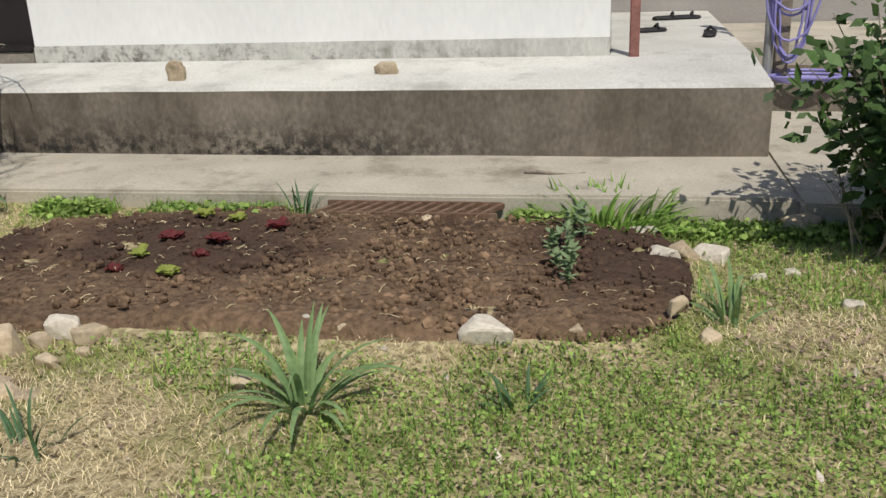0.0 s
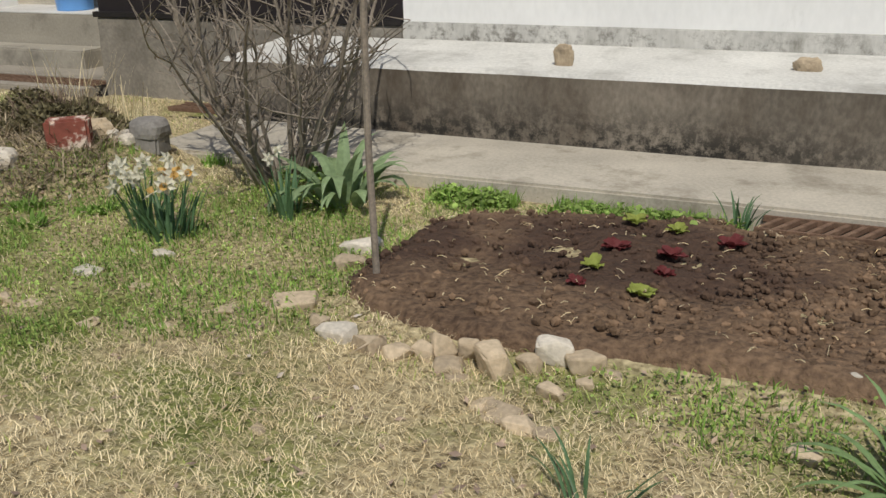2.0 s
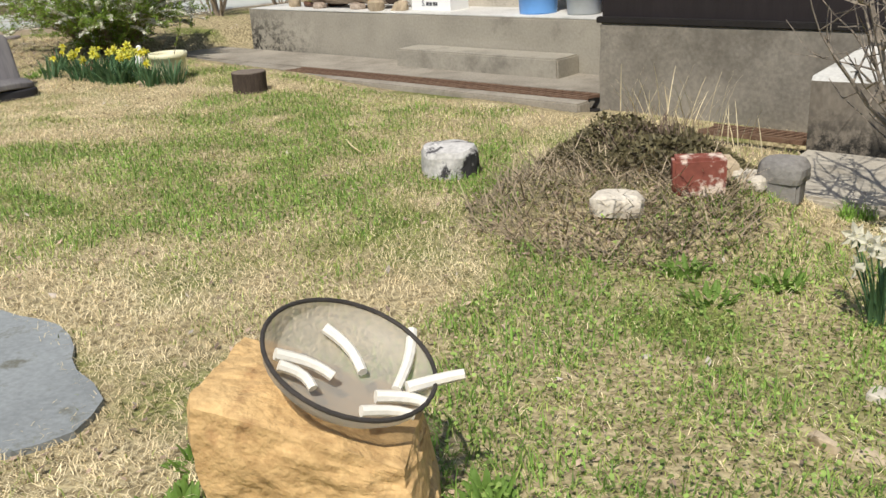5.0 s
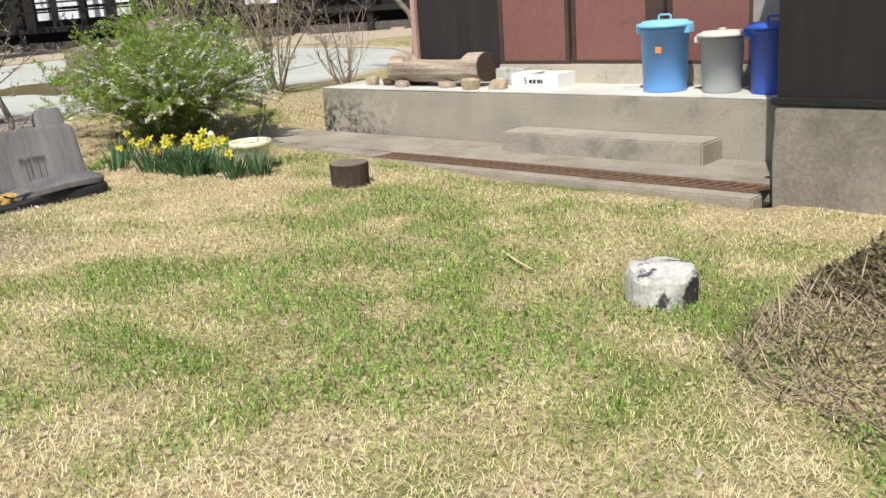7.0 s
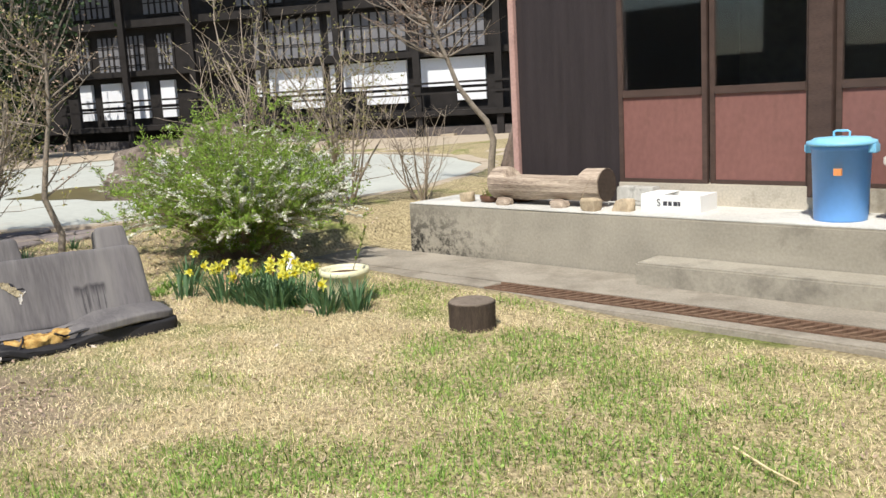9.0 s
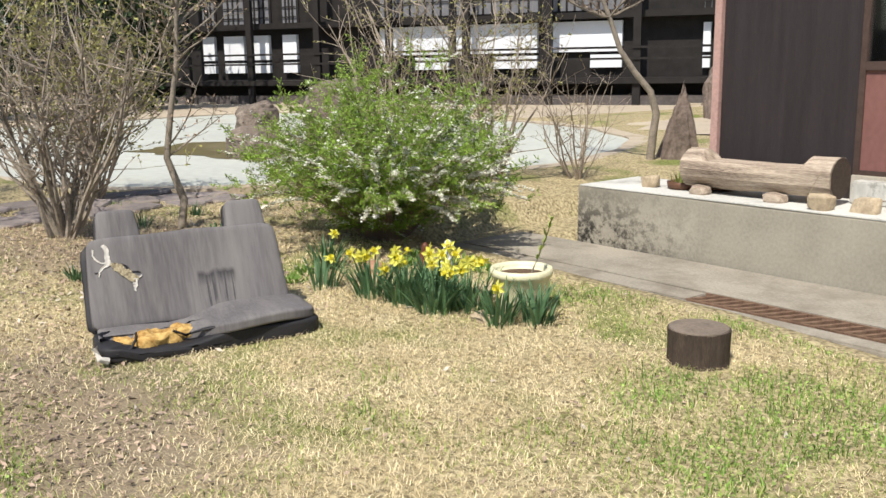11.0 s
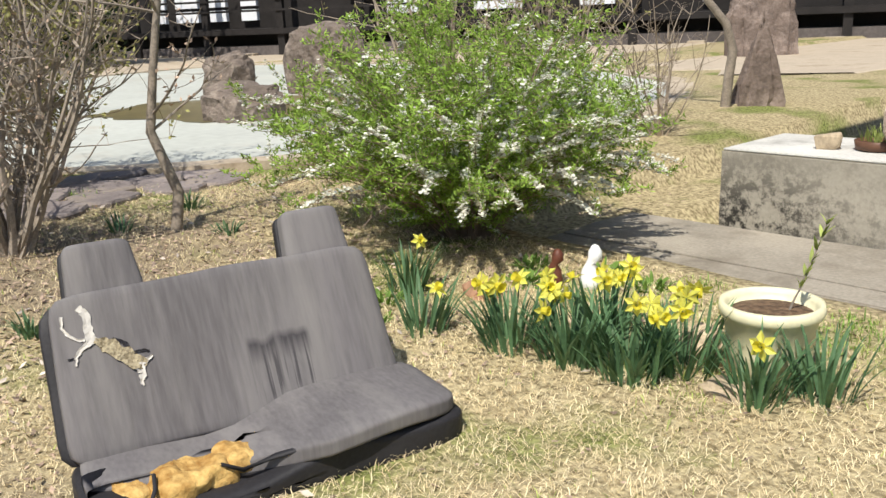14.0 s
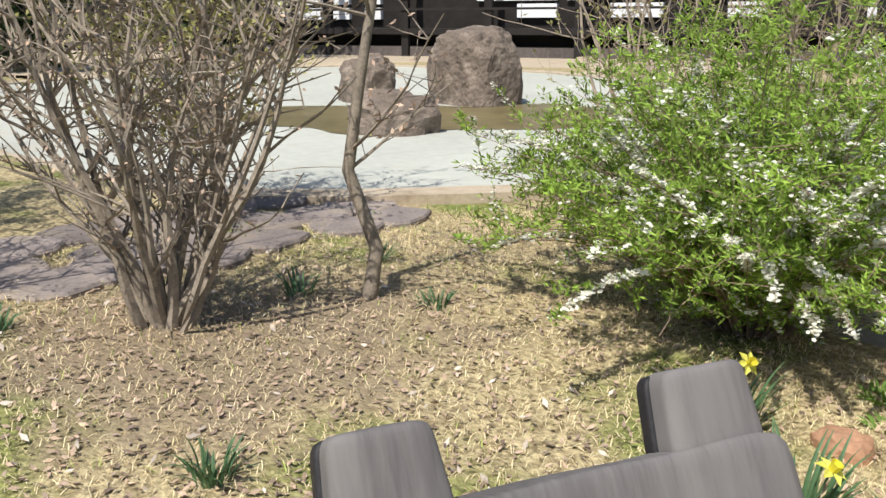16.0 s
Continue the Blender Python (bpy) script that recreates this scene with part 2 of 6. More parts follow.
M_hose = mat("purple_hose", (0.27, 0.25, 0.55), 0.5, 0.15, 6, 40, 0.05, spec=0.45)
M_pipe = mat("galvanised_pipe", (0.42, 0.42, 0.42), 0.5, 0.2, 6, 50, 0.1, metal=0.6)
M_shoji = mat("white_panel", (0.80, 0.82, 0.86), 0.85, 0.05, 2, 20, 0.05)
M_blackwood = mat("blackened_timber", (0.022, 0.019, 0.018), 0.75, 0.4, 4, 40, 0.2)
M_farbase = mat("far_stone_base", (0.12, 0.105, 0.1), 0.95, 0.4, 1.2, 10, 0.5)
M_roof = mat("dark_roof_tile", (0.045, 0.045, 0.05), 0.7, 0.3, 2, 20, 0.3)
# the indoor dimness is put into this dark base colour
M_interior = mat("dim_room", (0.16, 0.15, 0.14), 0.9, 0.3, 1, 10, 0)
M_figure = mat("white_figurine", (0.85, 0.85, 0.84), 0.6, 0.05, 8, 50, 0.05)
M_browncer = mat("brown_ceramic", (0.14, 0.05, 0.03), 0.5, 0.3, 8, 50, 0.1)
M_terra = mat("orange_terracotta", (0.42, 0.24, 0.15), 0.85, 0.3, 8, 50, 0.3)
M_blade = leaf_mat("grass_blade", (0.39, 0.465, 0.135), 0.5, 0.35)
M_blade2 = leaf_mat("fresh_grass_blade", (0.235, 0.395, 0.08), 0.45, 0.35)
M_straw = leaf_mat("dry_straw_blade", (0.86, 0.755, 0.51), 0.36, 0.25, rgb2=(0.62, 0.50, 0.29))
M_clover = leaf_mat("clover_leaf", (0.30, 0.42, 0.11), 0.55, 0.3)
M_litter = leaf_mat("dead_leaf", (0.44, 0.325, 0.245), 0.5, 0.1)
M_deadstem = leaf_mat("dead_stem", (0.36, 0.29, 0.195), 0.55, 0.05)
M_litterdark = leaf_mat("rotting_leaf", (0.29, 0.22, 0.175), 0.6, 0.05)
M_litterpale = leaf_mat("bleached_leaf", (0.62, 0.54, 0.47), 0.3, 0.1)
M_lily = leaf_mat("strap_leaf", (0.28, 0.42, 0.18), 0.25, 0.3, 0.5)
M_hosta = leaf_mat("pale_broad_leaf", (0.30, 0.41, 0.21), 0.2, 0.3, 0.5)
M_narc = leaf_mat("narcissus_leaf", (0.12, 0.225, 0.105), 0.3, 0.25, 0.5)
M_yellow = leaf_mat("yellow_petal", (0.95, 0.88, 0.17), 0.15, 0.4)
M_deepyellow = leaf_mat("orange_yellow_trumpet", (0.95, 0.81, 0.08), 0.15, 0.4)
M_cup = leaf_mat("orange_cup", (0.86, 0.58, 0.22), 0.15, 0.4)
M_cream = leaf_mat("cream_petal", (0.88, 0.85, 0.70), 0.12, 0.4)
M_shrubleaf = leaf_mat("spirea_leaf", (0.28, 0.42, 0.07), 0.55, 0.4)
M_white = leaf_mat("white_blossom", (0.88, 0.87, 0.78), 0.08, 0.3)
M_ivy = leaf_mat("dark_evergreen_leaf", (0.075, 0.135, 0.04), 0.5, 0.2, 0.45)
M_bud = leaf_mat("yellowish_bud", (0.34, 0.33, 0.12), 0.4, 0.35)
M_redleaf = leaf_mat("red_lettuce_leaf", (0.22, 0.05, 0.05), 0.4, 0.3)
M_lime = leaf_mat("lime_lettuce_leaf", (0.42, 0.48, 0.11), 0.25, 0.35)
M_thyme = leaf_mat("brown_green_heath", (0.15, 0.13, 0.065), 0.6, 0.15)
M_farleaf = leaf_mat("far_evergreen", (0.03, 0.055, 0.02), 0.5, 0.15)

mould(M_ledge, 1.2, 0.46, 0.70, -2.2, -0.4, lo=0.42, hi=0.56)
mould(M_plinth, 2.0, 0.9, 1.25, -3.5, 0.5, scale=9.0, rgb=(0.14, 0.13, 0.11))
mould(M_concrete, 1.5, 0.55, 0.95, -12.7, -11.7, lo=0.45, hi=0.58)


def damp(m, spots, rgb):
    """Moist dark ground inside soft ellipses (x, y, half width, half depth)."""
    nt = m.node_tree
    n, link = nt.nodes, nt.links.new
    b = n["Principled BSDF"]
    out = b.inputs["Base Color"].links[0].from_socket
    tc = n.new("ShaderNodeTexCoord")
    no = n.new("ShaderNodeTexNoise")
    no.inputs["Scale"].default_value = 4
    no.inputs["Detail"].default_value = 5
    link(tc.outputs["Object"], no.inputs[0])
    for x, y, rx, ry in spots:
        mp = n.new("ShaderNodeMapping")
        mp.inputs["Location"].default_value = (-x / rx, -y / ry, 0)
        mp.inputs["Scale"].default_value = (1 / rx, 1 / ry, 0)
        link(tc.outputs["Object"], mp.inputs[0])
        ln = n.new("ShaderNodeVectorMath")
        ln.operation = 'LENGTH'
        link(mp.outputs[0], ln.inputs[0])
        ad = n.new("ShaderNodeMath")
        ad.operation = 'MULTIPLY_ADD'
        ad.inputs[1].default_value = 1.2
        link(no.outputs[0], ad.inputs[0])
        link(ln.outputs["Value"], ad.inputs[2])
        mr = n.new("ShaderNodeMapRange")
        mr.inputs[1].default_value, mr.inputs[2].default_value = 1.75, 1.2
        mr.inputs[4].default_value = 0.85
        link(ad.outputs[0], mr.inputs[0])
        mx = n.new("ShaderNodeMix")
        mx.data_type = 'RGBA'
        mx.inputs[7].default_value = (*rgb, 1)
        link(mr.outputs[0], mx.inputs[0])
        link(out, mx.inputs[6])
        out = mx.outputs[2]
    link(out, b.inputs["Base Color"])


MOIST = ((-2.35, 4.45, 0.75, 0.55), (-0.35, 4.5, 0.5, 0.7), (-3.3, 4.2, 0.35, 0.5))
damp(M_soil, MOIST, (0.062, 0.036, 0.026))
damp(M_clod, MOIST, (0.072, 0.043, 0.031))


def wet_runs(m, x0, x1, top, low):
    """A dark wet patch that has run down the cloth in thin streaks."""
    nt = m.node_tree
    n, link = nt.nodes, nt.links.new
    b = n["Principled BSDF"]
    src = b.inputs["Base Color"].links[0].from_socket
    tc = n.new("ShaderNodeTexCoord")
    sp = n.new("ShaderNodeSeparateXYZ")
    link(tc.outputs["Object"], sp.inputs[0])

    def streak(scale, detail):
        mp = n.new("ShaderNodeMapping")
        mp.inputs["Scale"].default_value = (scale, 0, scale * 0.03)
        link(tc.outputs["Object"], mp.inputs[0])
        t = n.new("ShaderNodeTexNoise")
        t.inputs["Scale"].default_value = 1
        t.inputs["Detail"].default_value = detail
        link(mp.outputs[0], t.inputs[0])
        return t.outputs[0]

    def op(kind, a, c):
        k = n.new("ShaderNodeMath")
        k.operation = kind
        for i, v in enumerate((a, c)):
            if isinstance(v, float):
                k.inputs[i].default_value = v
            else:
                link(v, k.inputs[i])
        return k.outputs[0]

    def step(v, a, c):
        r = n.new("ShaderNodeMapRange")
        r.inputs[1].default_value, r.inputs[2].default_value = a, c
        link(v, r.inputs[0])
        return r.outputs[0]
    x, z = sp.outputs[0], sp.outputs[2]
    wide, thin = streak(16.0, 1), streak(95.0, 2)
    edge = op('MULTIPLY', op('MULTIPLY', step(x, x0, x0 + 0.02), step(x, x1, x1 - 0.02)), step(wide, 0.36, 0.45))
    upper = step(op('ADD', z, op('MULTIPLY', wide, 0.07)), top + 0.05, top + 0.02)
    patch = step(op('ADD', z, op('MULTIPLY', thin, 0.1)), top - 0.05, top + 0.03)
    run = op('MULTIPLY', step(thin, 0.5, 0.6), step(op('SUBTRACT', z, op('MULTIPLY', wide, -0.14)), low + 0.07, low + 0.14))
    fac = op('MULTIPLY', op('MULTIPLY', edge, upper), op('MAXIMUM', patch, op('MULTIPLY', run, 0.9)))
    mx = n.new("ShaderNodeMix")
    mx.data_type = 'RGBA'
    mx.inputs[7].default_value = (0.04, 0.037, 0.042, 1)
    link(op('MULTIPLY', fac, 0.85), mx.inputs[0])
    link(src, mx.inputs[6])
    link(mx.outputs[2], b.inputs["Base Color"])


M_backcloth = mat("grey_backrest_fabric", (0.15, 0.14, 0.142), 0.9, 0.28, 1.6, 26, 0.12, dirt=(0.215, 0.203, 0.195), dirt_scale=2.2, dirt_lo=0.46, dirt_hi=0.72, stretch=(2.6, 1, 0.3))
wet_runs(M_backcloth, 0.03, 0.27, 0.27, 0.03)
M_glass = bpy.data.materials.new("window_glass")
M_glass.use_nodes = True
g = M_glass.node_tree.nodes["Principled BSDF"]
g.inputs["Base Color"].default_value = (0.9, 0.93, 0.93, 1)
g.inputs["Roughness"].default_value = 0.02
g.inputs["Transmission Weight"].default_value = 1.0
g.inputs["IOR"].default_value = 1.5

M_net = bpy.data.materials.new("fine_wire_mesh")
M_net.use_nodes = True
nn = M_net.node_tree.nodes
nb = nn["Principled BSDF"]
nb.inputs["Base Color"].default_value = (0.46, 0.43, 0.37, 1)
nb.inputs["Roughness"].default_value = 0.6
nt_ = nn.new("ShaderNodeBsdfTransparent")
nm = nn.new("ShaderNodeMixShader")
nm.inputs[0].default_value = 0.42
M_net.node_tree.links.new(nb.outputs[0], nm.inputs[1])
M_net.node_tree.links.new(nt_.outputs[0], nm.inputs[2])
M_net.node_tree.links.new(nm.outputs[0], nn["Material Output"].inputs[0])


# ---- builders ----
def part(name, bm, material, parent=None, label="", smooth=False):
    me = bpy.data.meshes.new(name)
    bm.to_mesh(me)
    bm.free()
    me.materials.append(material)
    if smooth:
        me.shade_smooth()
    ob = new(name, me)
    if parent:
        ob.parent = parent
    if label:
        ob["label"] = label
    return ob


def empty(name, m, label, category, group="", kind=""):
    ob = new(name)
    ob.empty_display_size = 0.1
    ob.matrix_basis = m
    return tagged(ob, label, category, group, kind)


def mesh_np(name, verts, faces, material, parent=None, smooth=False):
    me = bpy.data.meshes.new(name)
    me.from_pydata(verts, [], faces)
    me.materials.append(material)
    if smooth:
        me.shade_smooth()
    ob = new(name, me)
    if parent:
        ob.parent = parent
    return ob


def box(x0, x1, y0, y1, z0, z1, bevel=0.0, bm=None, rough=0.0, cuts=0):
    bm = bm or bmesh.new()
    r = bmesh.ops.create_cube(bm, size=1)
    vs = r["verts"]
    bmesh.ops.scale(bm, verts=vs, vec=(x1 - x0, y1 - y0, z1 - z0))
    bmesh.ops.translate(bm, verts=vs, vec=((x0 + x1) / 2, (y0 + y1) / 2, (z0 + z1) / 2))
    if bevel:
        bmesh.ops.bevel(bm, geom=list({e for v in vs for e in v.link_edges}), offset=bevel, segments=2, affect='EDGES')
    if cuts:
        bmesh.ops.subdivide_edges(bm, edges=bm.edges[:], cuts=cuts, use_grid_fill=True)
    if rough:
        for v in bm.verts:
            v.co += noise.noise_vector(v.co * 3.1) * rough
    return bm


def lathe(profile, n=24, bm=None):
    """A body of revolution about z from (radius, height) pairs."""
    bm = bm or bmesh.new()
    rings = []
    for r, z in profile:
        rings.append([bm.verts.new((r * math.cos(2 * math.pi * i / n), r * math.sin(2 * math.pi * i / n), z)) for i in range(n)])
    for a, b in zip(rings, rings[1:]):
        for i in range(n):
            bm.faces.new((a[i], a[(i + 1) % n], b[(i + 1) % n], b[i]))
    if profile[0][0] > 1e-4:
        bm.faces.new(rings[0][::-1])
    if profile[-1][0] > 1e-4:
        bm.faces.new(rings[-1])
    bmesh.ops.remove_doubles(bm, verts=bm.verts[:], dist=1e-5)
    return bm


def rock(sx, sy, sz, seed, amp=0.22, sub=3, freq=1.6, flat=0.35, crag=0.0):
    """An uneven stone that sits on its flat underside at z = 0."""
    bm = bmesh.new()
    bmesh.ops.create_icosphere(bm, subdivisions=sub, radius=1)
    off = Vector((seed * 7.13, seed * 3.7, seed * 1.9))
    for v in bm.verts:
        d = v.co.normalized()
        q = Vector([math.copysign(abs(c) ** 0.62, c) for c in d])
        k = 1 + amp * noise.noise(d * freq + off) + amp * 0.5 * noise.noise(d * freq * 2.7 + off)
        if crag:
            k += crag * abs(noise.noise(d * 5 + off))
        v.co = Vector((q.x * sx * k, q.y * sy * k, max(q.z * k, -flat) * sz))
    lo = min(v.co.z for v in bm.verts)
    for v in bm.verts:
        v.co.z -= lo
    return bm


def tube(pts, r0, r1, bm, n=6):
    """A tapered limb along points."""
    prev = None
    m = len(pts)
    for i, p in enumerate(pts):
        p = Vector(p)
        d = (Vector(pts[min(i + 1, m - 1)]) - Vector(pts[max(i - 1, 0)])).normalized()
        a = d.orthogonal().normalized()
        b = d.cross(a)
        r = r0 + (r1 - r0) * i / max(1, m - 1)
        ring = [bm.verts.new(p + (a * math.cos(2 * math.pi * j / n) + b * math.sin(2 * math.pi * j / n)) * r) for j in range(n)]
        if prev:
            # match the nearest corner, so that the limb does not twist
            k = min(range(n), key=lambda s: (ring[s].co - prev[0].co).length)
            ring = ring[k:] + ring[:k]
            for j in range(n):
                bm.faces.new((prev[j], prev[(j + 1) % n], ring[(j + 1) % n], ring[j]))
        prev = ring
    return bm


def limb(rng, start, way, length, wander, steps=6, lift=0.0):
    pts = [Vector(start)]
    d = Vector(way).normalized()
    for _ in range(steps):
        d = (d + Vector((rng.uniform(-1, 1), rng.uniform(-1, 1), rng.uniform(-0.7, 0.9))) * wander + Vector((0, 0, lift))).normalized()
        pts.append(pts[-1] + d * length / steps)
    return pts


def strap(bm, base, az, length, width, lean, droop, seg=6, fold=0.25):
    """A long arching leaf with a folded middle."""
    d = Vector((math.cos(az), math.sin(az), 0))
    side = Vector((-math.sin(az), math.cos(az), 0))
    p = Vector(base)
    ang = lean
    rows = []
    for i in range(seg + 1):
        t = i / seg
        w = width * (0.55 + 0.45 * min(1, t * 4)) * (1 - t ** 3) + 0.0008
        up = Vector((-math.sin(ang) * d.x, -math.sin(ang) * d.y, math.cos(ang)))
        rows.append((bm.verts.new(p - side * w + up * 0), bm.verts.new(p - Vector((d.x * math.cos(ang), d.y * math.cos(ang), -math.sin(ang))) * w * fold), bm.verts.new(p + side * w)))
        p = p + (d * math.sin(ang) + Vector((0, 0, math.cos(ang)))) * (length / seg)
        ang += droop / seg * (0.4 + 1.2 * t)
    for a, b in zip(rows, rows[1:]):
        bm.faces.new((a[0], a[1], b[1], b[0]))
        bm.faces.new((a[1], a[2], b[2], b[1]))


def flower(bm_p, bm_c, at, facing, size, petals=6):
    """A narcissus head: petals into bm_p, trumpet into bm_c."""
    f = Vector(facing).normalized()
    a = f.orthogonal().normalized()
    b = f.cross(a)
    at = Vector(at)
    for i in range(petals):
        t = 2 * math.pi * i / petals
        d = a * math.cos(t) + b * math.sin(t)
        s = f.cross(d)
        v = [bm_p.verts.new(at), bm_p.verts.new(at + d * size * 0.55 + s * size * 0.27 + f * 0.004), bm_p.verts.new(at + d * size - f * size * 0.12), bm_p.verts.new(at + d * size * 0.55 - s * size * 0.27 + f * 0.004)]
        bm_p.faces.new(v)
    n = 8
    r0, r1, h = size * 0.22, size * 0.36, size * 0.55
    low = [bm_c.verts.new(at + (a * math.cos(2 * math.pi * i / n) + b * math.sin(2 * math.pi * i / n)) * r0) for i in range(n)]
    top = [bm_c.verts.new(at + (a * math.cos(2 * math.pi * i / n) + b * math.sin(2 * math.pi * i / n)) * r1 + f * h) for i in range(n)]
    for i in range(n):
        bm_c.faces.new((low[i], low[(i + 1) % n], top[(i + 1) % n], top[i]))


def ellipse_in(x, y, cx, cy, ax, ay, a):
    """Below 1 inside an ellipse turned by a."""
    c, s = math.cos(a), math.sin(a)
    u, v = (x - cx) * c + (y - cy) * s, -(x - cx) * s + (y - cy) * c
    return (u / ax) ** 2 + (v / ay) ** 2


# ---- the ground ----
POND = (-23.5, 10.8, 7.6, 6.0)     # centre and half sizes
POND_Z = 0.625


def pond_in(x, y):
    """Below 1 inside the pond."""
    dx, dy = x - POND[0], y - POND[1]
    return abs((dx + 0.35 * max(0.0, dy)) / POND[2]) ** 3 + abs(dy / POND[3]) ** 3


def ease(a, b, v):
    t = max(0.0, min(1.0, (v - a) / (b - a)))
    return t * t * (3 - 2 * t)


BED = (-1.7, 4.32)


def bed_in(x, y):
    """Below 1 inside the dug flower bed."""
    k = ((x - BED[0]) / 1.64) ** 4 + ((y - BED[1] - 0.06 * (x - BED[0])) / 0.82) ** 4
    return k + 0.35 * noise.noise(Vector((x * 1.7, y * 1.7, 3.1)))


def ground_z(x, y):
    z = 0.467 - 0.016 * max(-26, min(x, 8)) - 0.036 * max(-6, min(y, 7.0))
    z += ease(-13.2, -15.4, x) * (0.10 + 0.10 * ease(6.5, 9.5, y))
    z += 0.055 * (max(3.4, min(6.3, y)) - 5.2) * ease(-9.5, -11.5, x) * ease(-15.0, -13.0, x)
    if x < -20:
        z += (0.665 - z) * ease(-20, -24, x)
    elif y > 10:
        z += (0.665 - z) * ease(10, 14, y) * ease(-12.5, -14.5, x)
    z += 0.018 * noise.noise(Vector((x * 0.9, y * 0.9, 0))) + 0.007 * noise.noise(Vector((x * 3.5, y * 3.5, 5)))
    h = ellipse_in(x, y, -5.88, 4.8, 0.85, 0.75, -0.1)
    if h < 1:
        z += 0.24 * (1 - h) ** 0.8
    b = bed_in(x, y)
    if b < 1.25:
        z += 0.07 * min(1, (1.25 - b) * 1.6)
    p = pond_in(x, y)
    if p < 1.08:
        z = min(z, 0.64 - 1.2 * (1.08 - p)) if p > 0.8 else 0.3
    if y > 5.35 and -5.9 < x < 0.7:
        z = min(z, 0.335)
    if y > 6.8 and -14.2 < x < 4:
        z = min(z, 0.36 if x < -13.5 or x > -7.5 else 0.24)
    if -2.0 < x < -0.9 and 4.99 < y < 5.4 or -6.55 < x < -5.66 and 6.42 < y < 6.8:
        z = min(z, 0.22)
    return z


def ground_np(xs, ys):
    return np.array([ground_z(x, y) for x, y in zip(xs, ys)])


# ground material: lawn soil, dry thatch and leaf mould
def ground_material():
    m = bpy.data.materials.new("lawn_ground")
    m.use_nodes = True
    nt = m.node_tree
    n, link = nt.nodes, nt.links.new
    b = n["Principled BSDF"]
    b.inputs["Roughness"].default_value = 0.97
    b.inputs["Specular IOR Level"].default_value = 0.1
    tc = n.new("ShaderNodeTexCoord")

    def tex(s, d=6):
        t = n.new("ShaderNodeTexNoise")
        t.inputs["Scale"].default_value = s
        t.inputs["Detail"].default_value = d
        link(tc.outputs["Object"], t.inputs[0])
        return t.outputs[0]

    def ramp(src, lo, hi, a, c):
        r = n.new("ShaderNodeValToRGB")
        r.color_ramp.elements[0].position, r.color_ramp.elements[1].position = lo, hi
        r.color_ramp.elements[0].color, r.color_ramp.elements[1].color = (*a, 1), (*c, 1)
        link(src, r.inputs[0])
        return r.outputs[0]
    thatch = ramp(tex(35), 0.35, 0.65, (0.20, 0.16, 0.09), (0.55, 0.465, 0.28))
    green = ramp(tex(45), 0.35, 0.65, (0.09, 0.10, 0.035), (0.28, 0.31, 0.10))
    where = ramp(tex(1.3), 0.52, 0.66, (0, 0, 0), (1, 1, 1))
    mx = n.new("ShaderNodeMix")
    mx.data_type = 'RGBA'
    link(where, mx.inputs[0])
    link(thatch, mx.inputs[6])
    link(green, mx.inputs[7])
    link(mx.outputs[2], b.inputs["Base Color"])
    bp = n.new("ShaderNodeBump")
    bp.inputs["Strength"].default_value = 0.6
    bp.inputs["Distance"].default_value = 0.02
    link(tex(60), bp.inputs["Height"])
    link(bp.outputs[0], b.inputs["Normal"])
    damp(m, ((-11.8, 3.0, 1.5, 1.0), (-14.9, 4.5, 0.9, 1.2)), (0.24, 0.19, 0.135))
    return m


def make_ground():
    def axis(lo, hi, fine_lo, fine_hi, step, far):
        a = list(np.arange(fine_lo, fine_hi, step))
        x = fine_lo
        k = step
        left = []
        while x > lo:
            k *= 1.35
            x -= k
            left.append(x)
        x, k, right = a[-1], step, []
        while x < hi:
            k *= 1.35
            x += k
            right.append(x)
        return left[::-1] + a + right
    xs = axis(-900, 900, -22, 3, 0.12, 0)
    ys = axis(-900, 900, -2, 16, 0.12, 0)
    verts = [(x, y, ground_z(x, y)) for y in ys for x in xs]
    w = len(xs)
    faces = [(j * w + i, j * w + i + 1, (j + 1) * w + i + 1, (j + 1) * w + i) for j in range(len(ys) - 1) for i in range(w - 1)]
    ob = mesh_np("ground", verts, faces, ground_material(), smooth=True)
    tagged(ob, "uneven garden ground of soil, dry thatch and thin lawn", "ground", kind="structure")


make_ground()


# ---- the house ----
M_found = mat("foundation_concrete", (0.27, 0.245, 0.205), 0.92, 0.35, 2.2, 40, 0.4, dirt=(0.12, 0.105, 0.085), dirt_scale=1.6, dirt_lo=0.5, dirt_hi=0.75, bump_dist=0.006)
def structure(name, bm, material, label, category="wall"):
    return tagged(part(name, bm, material), label, category, kind="structure")


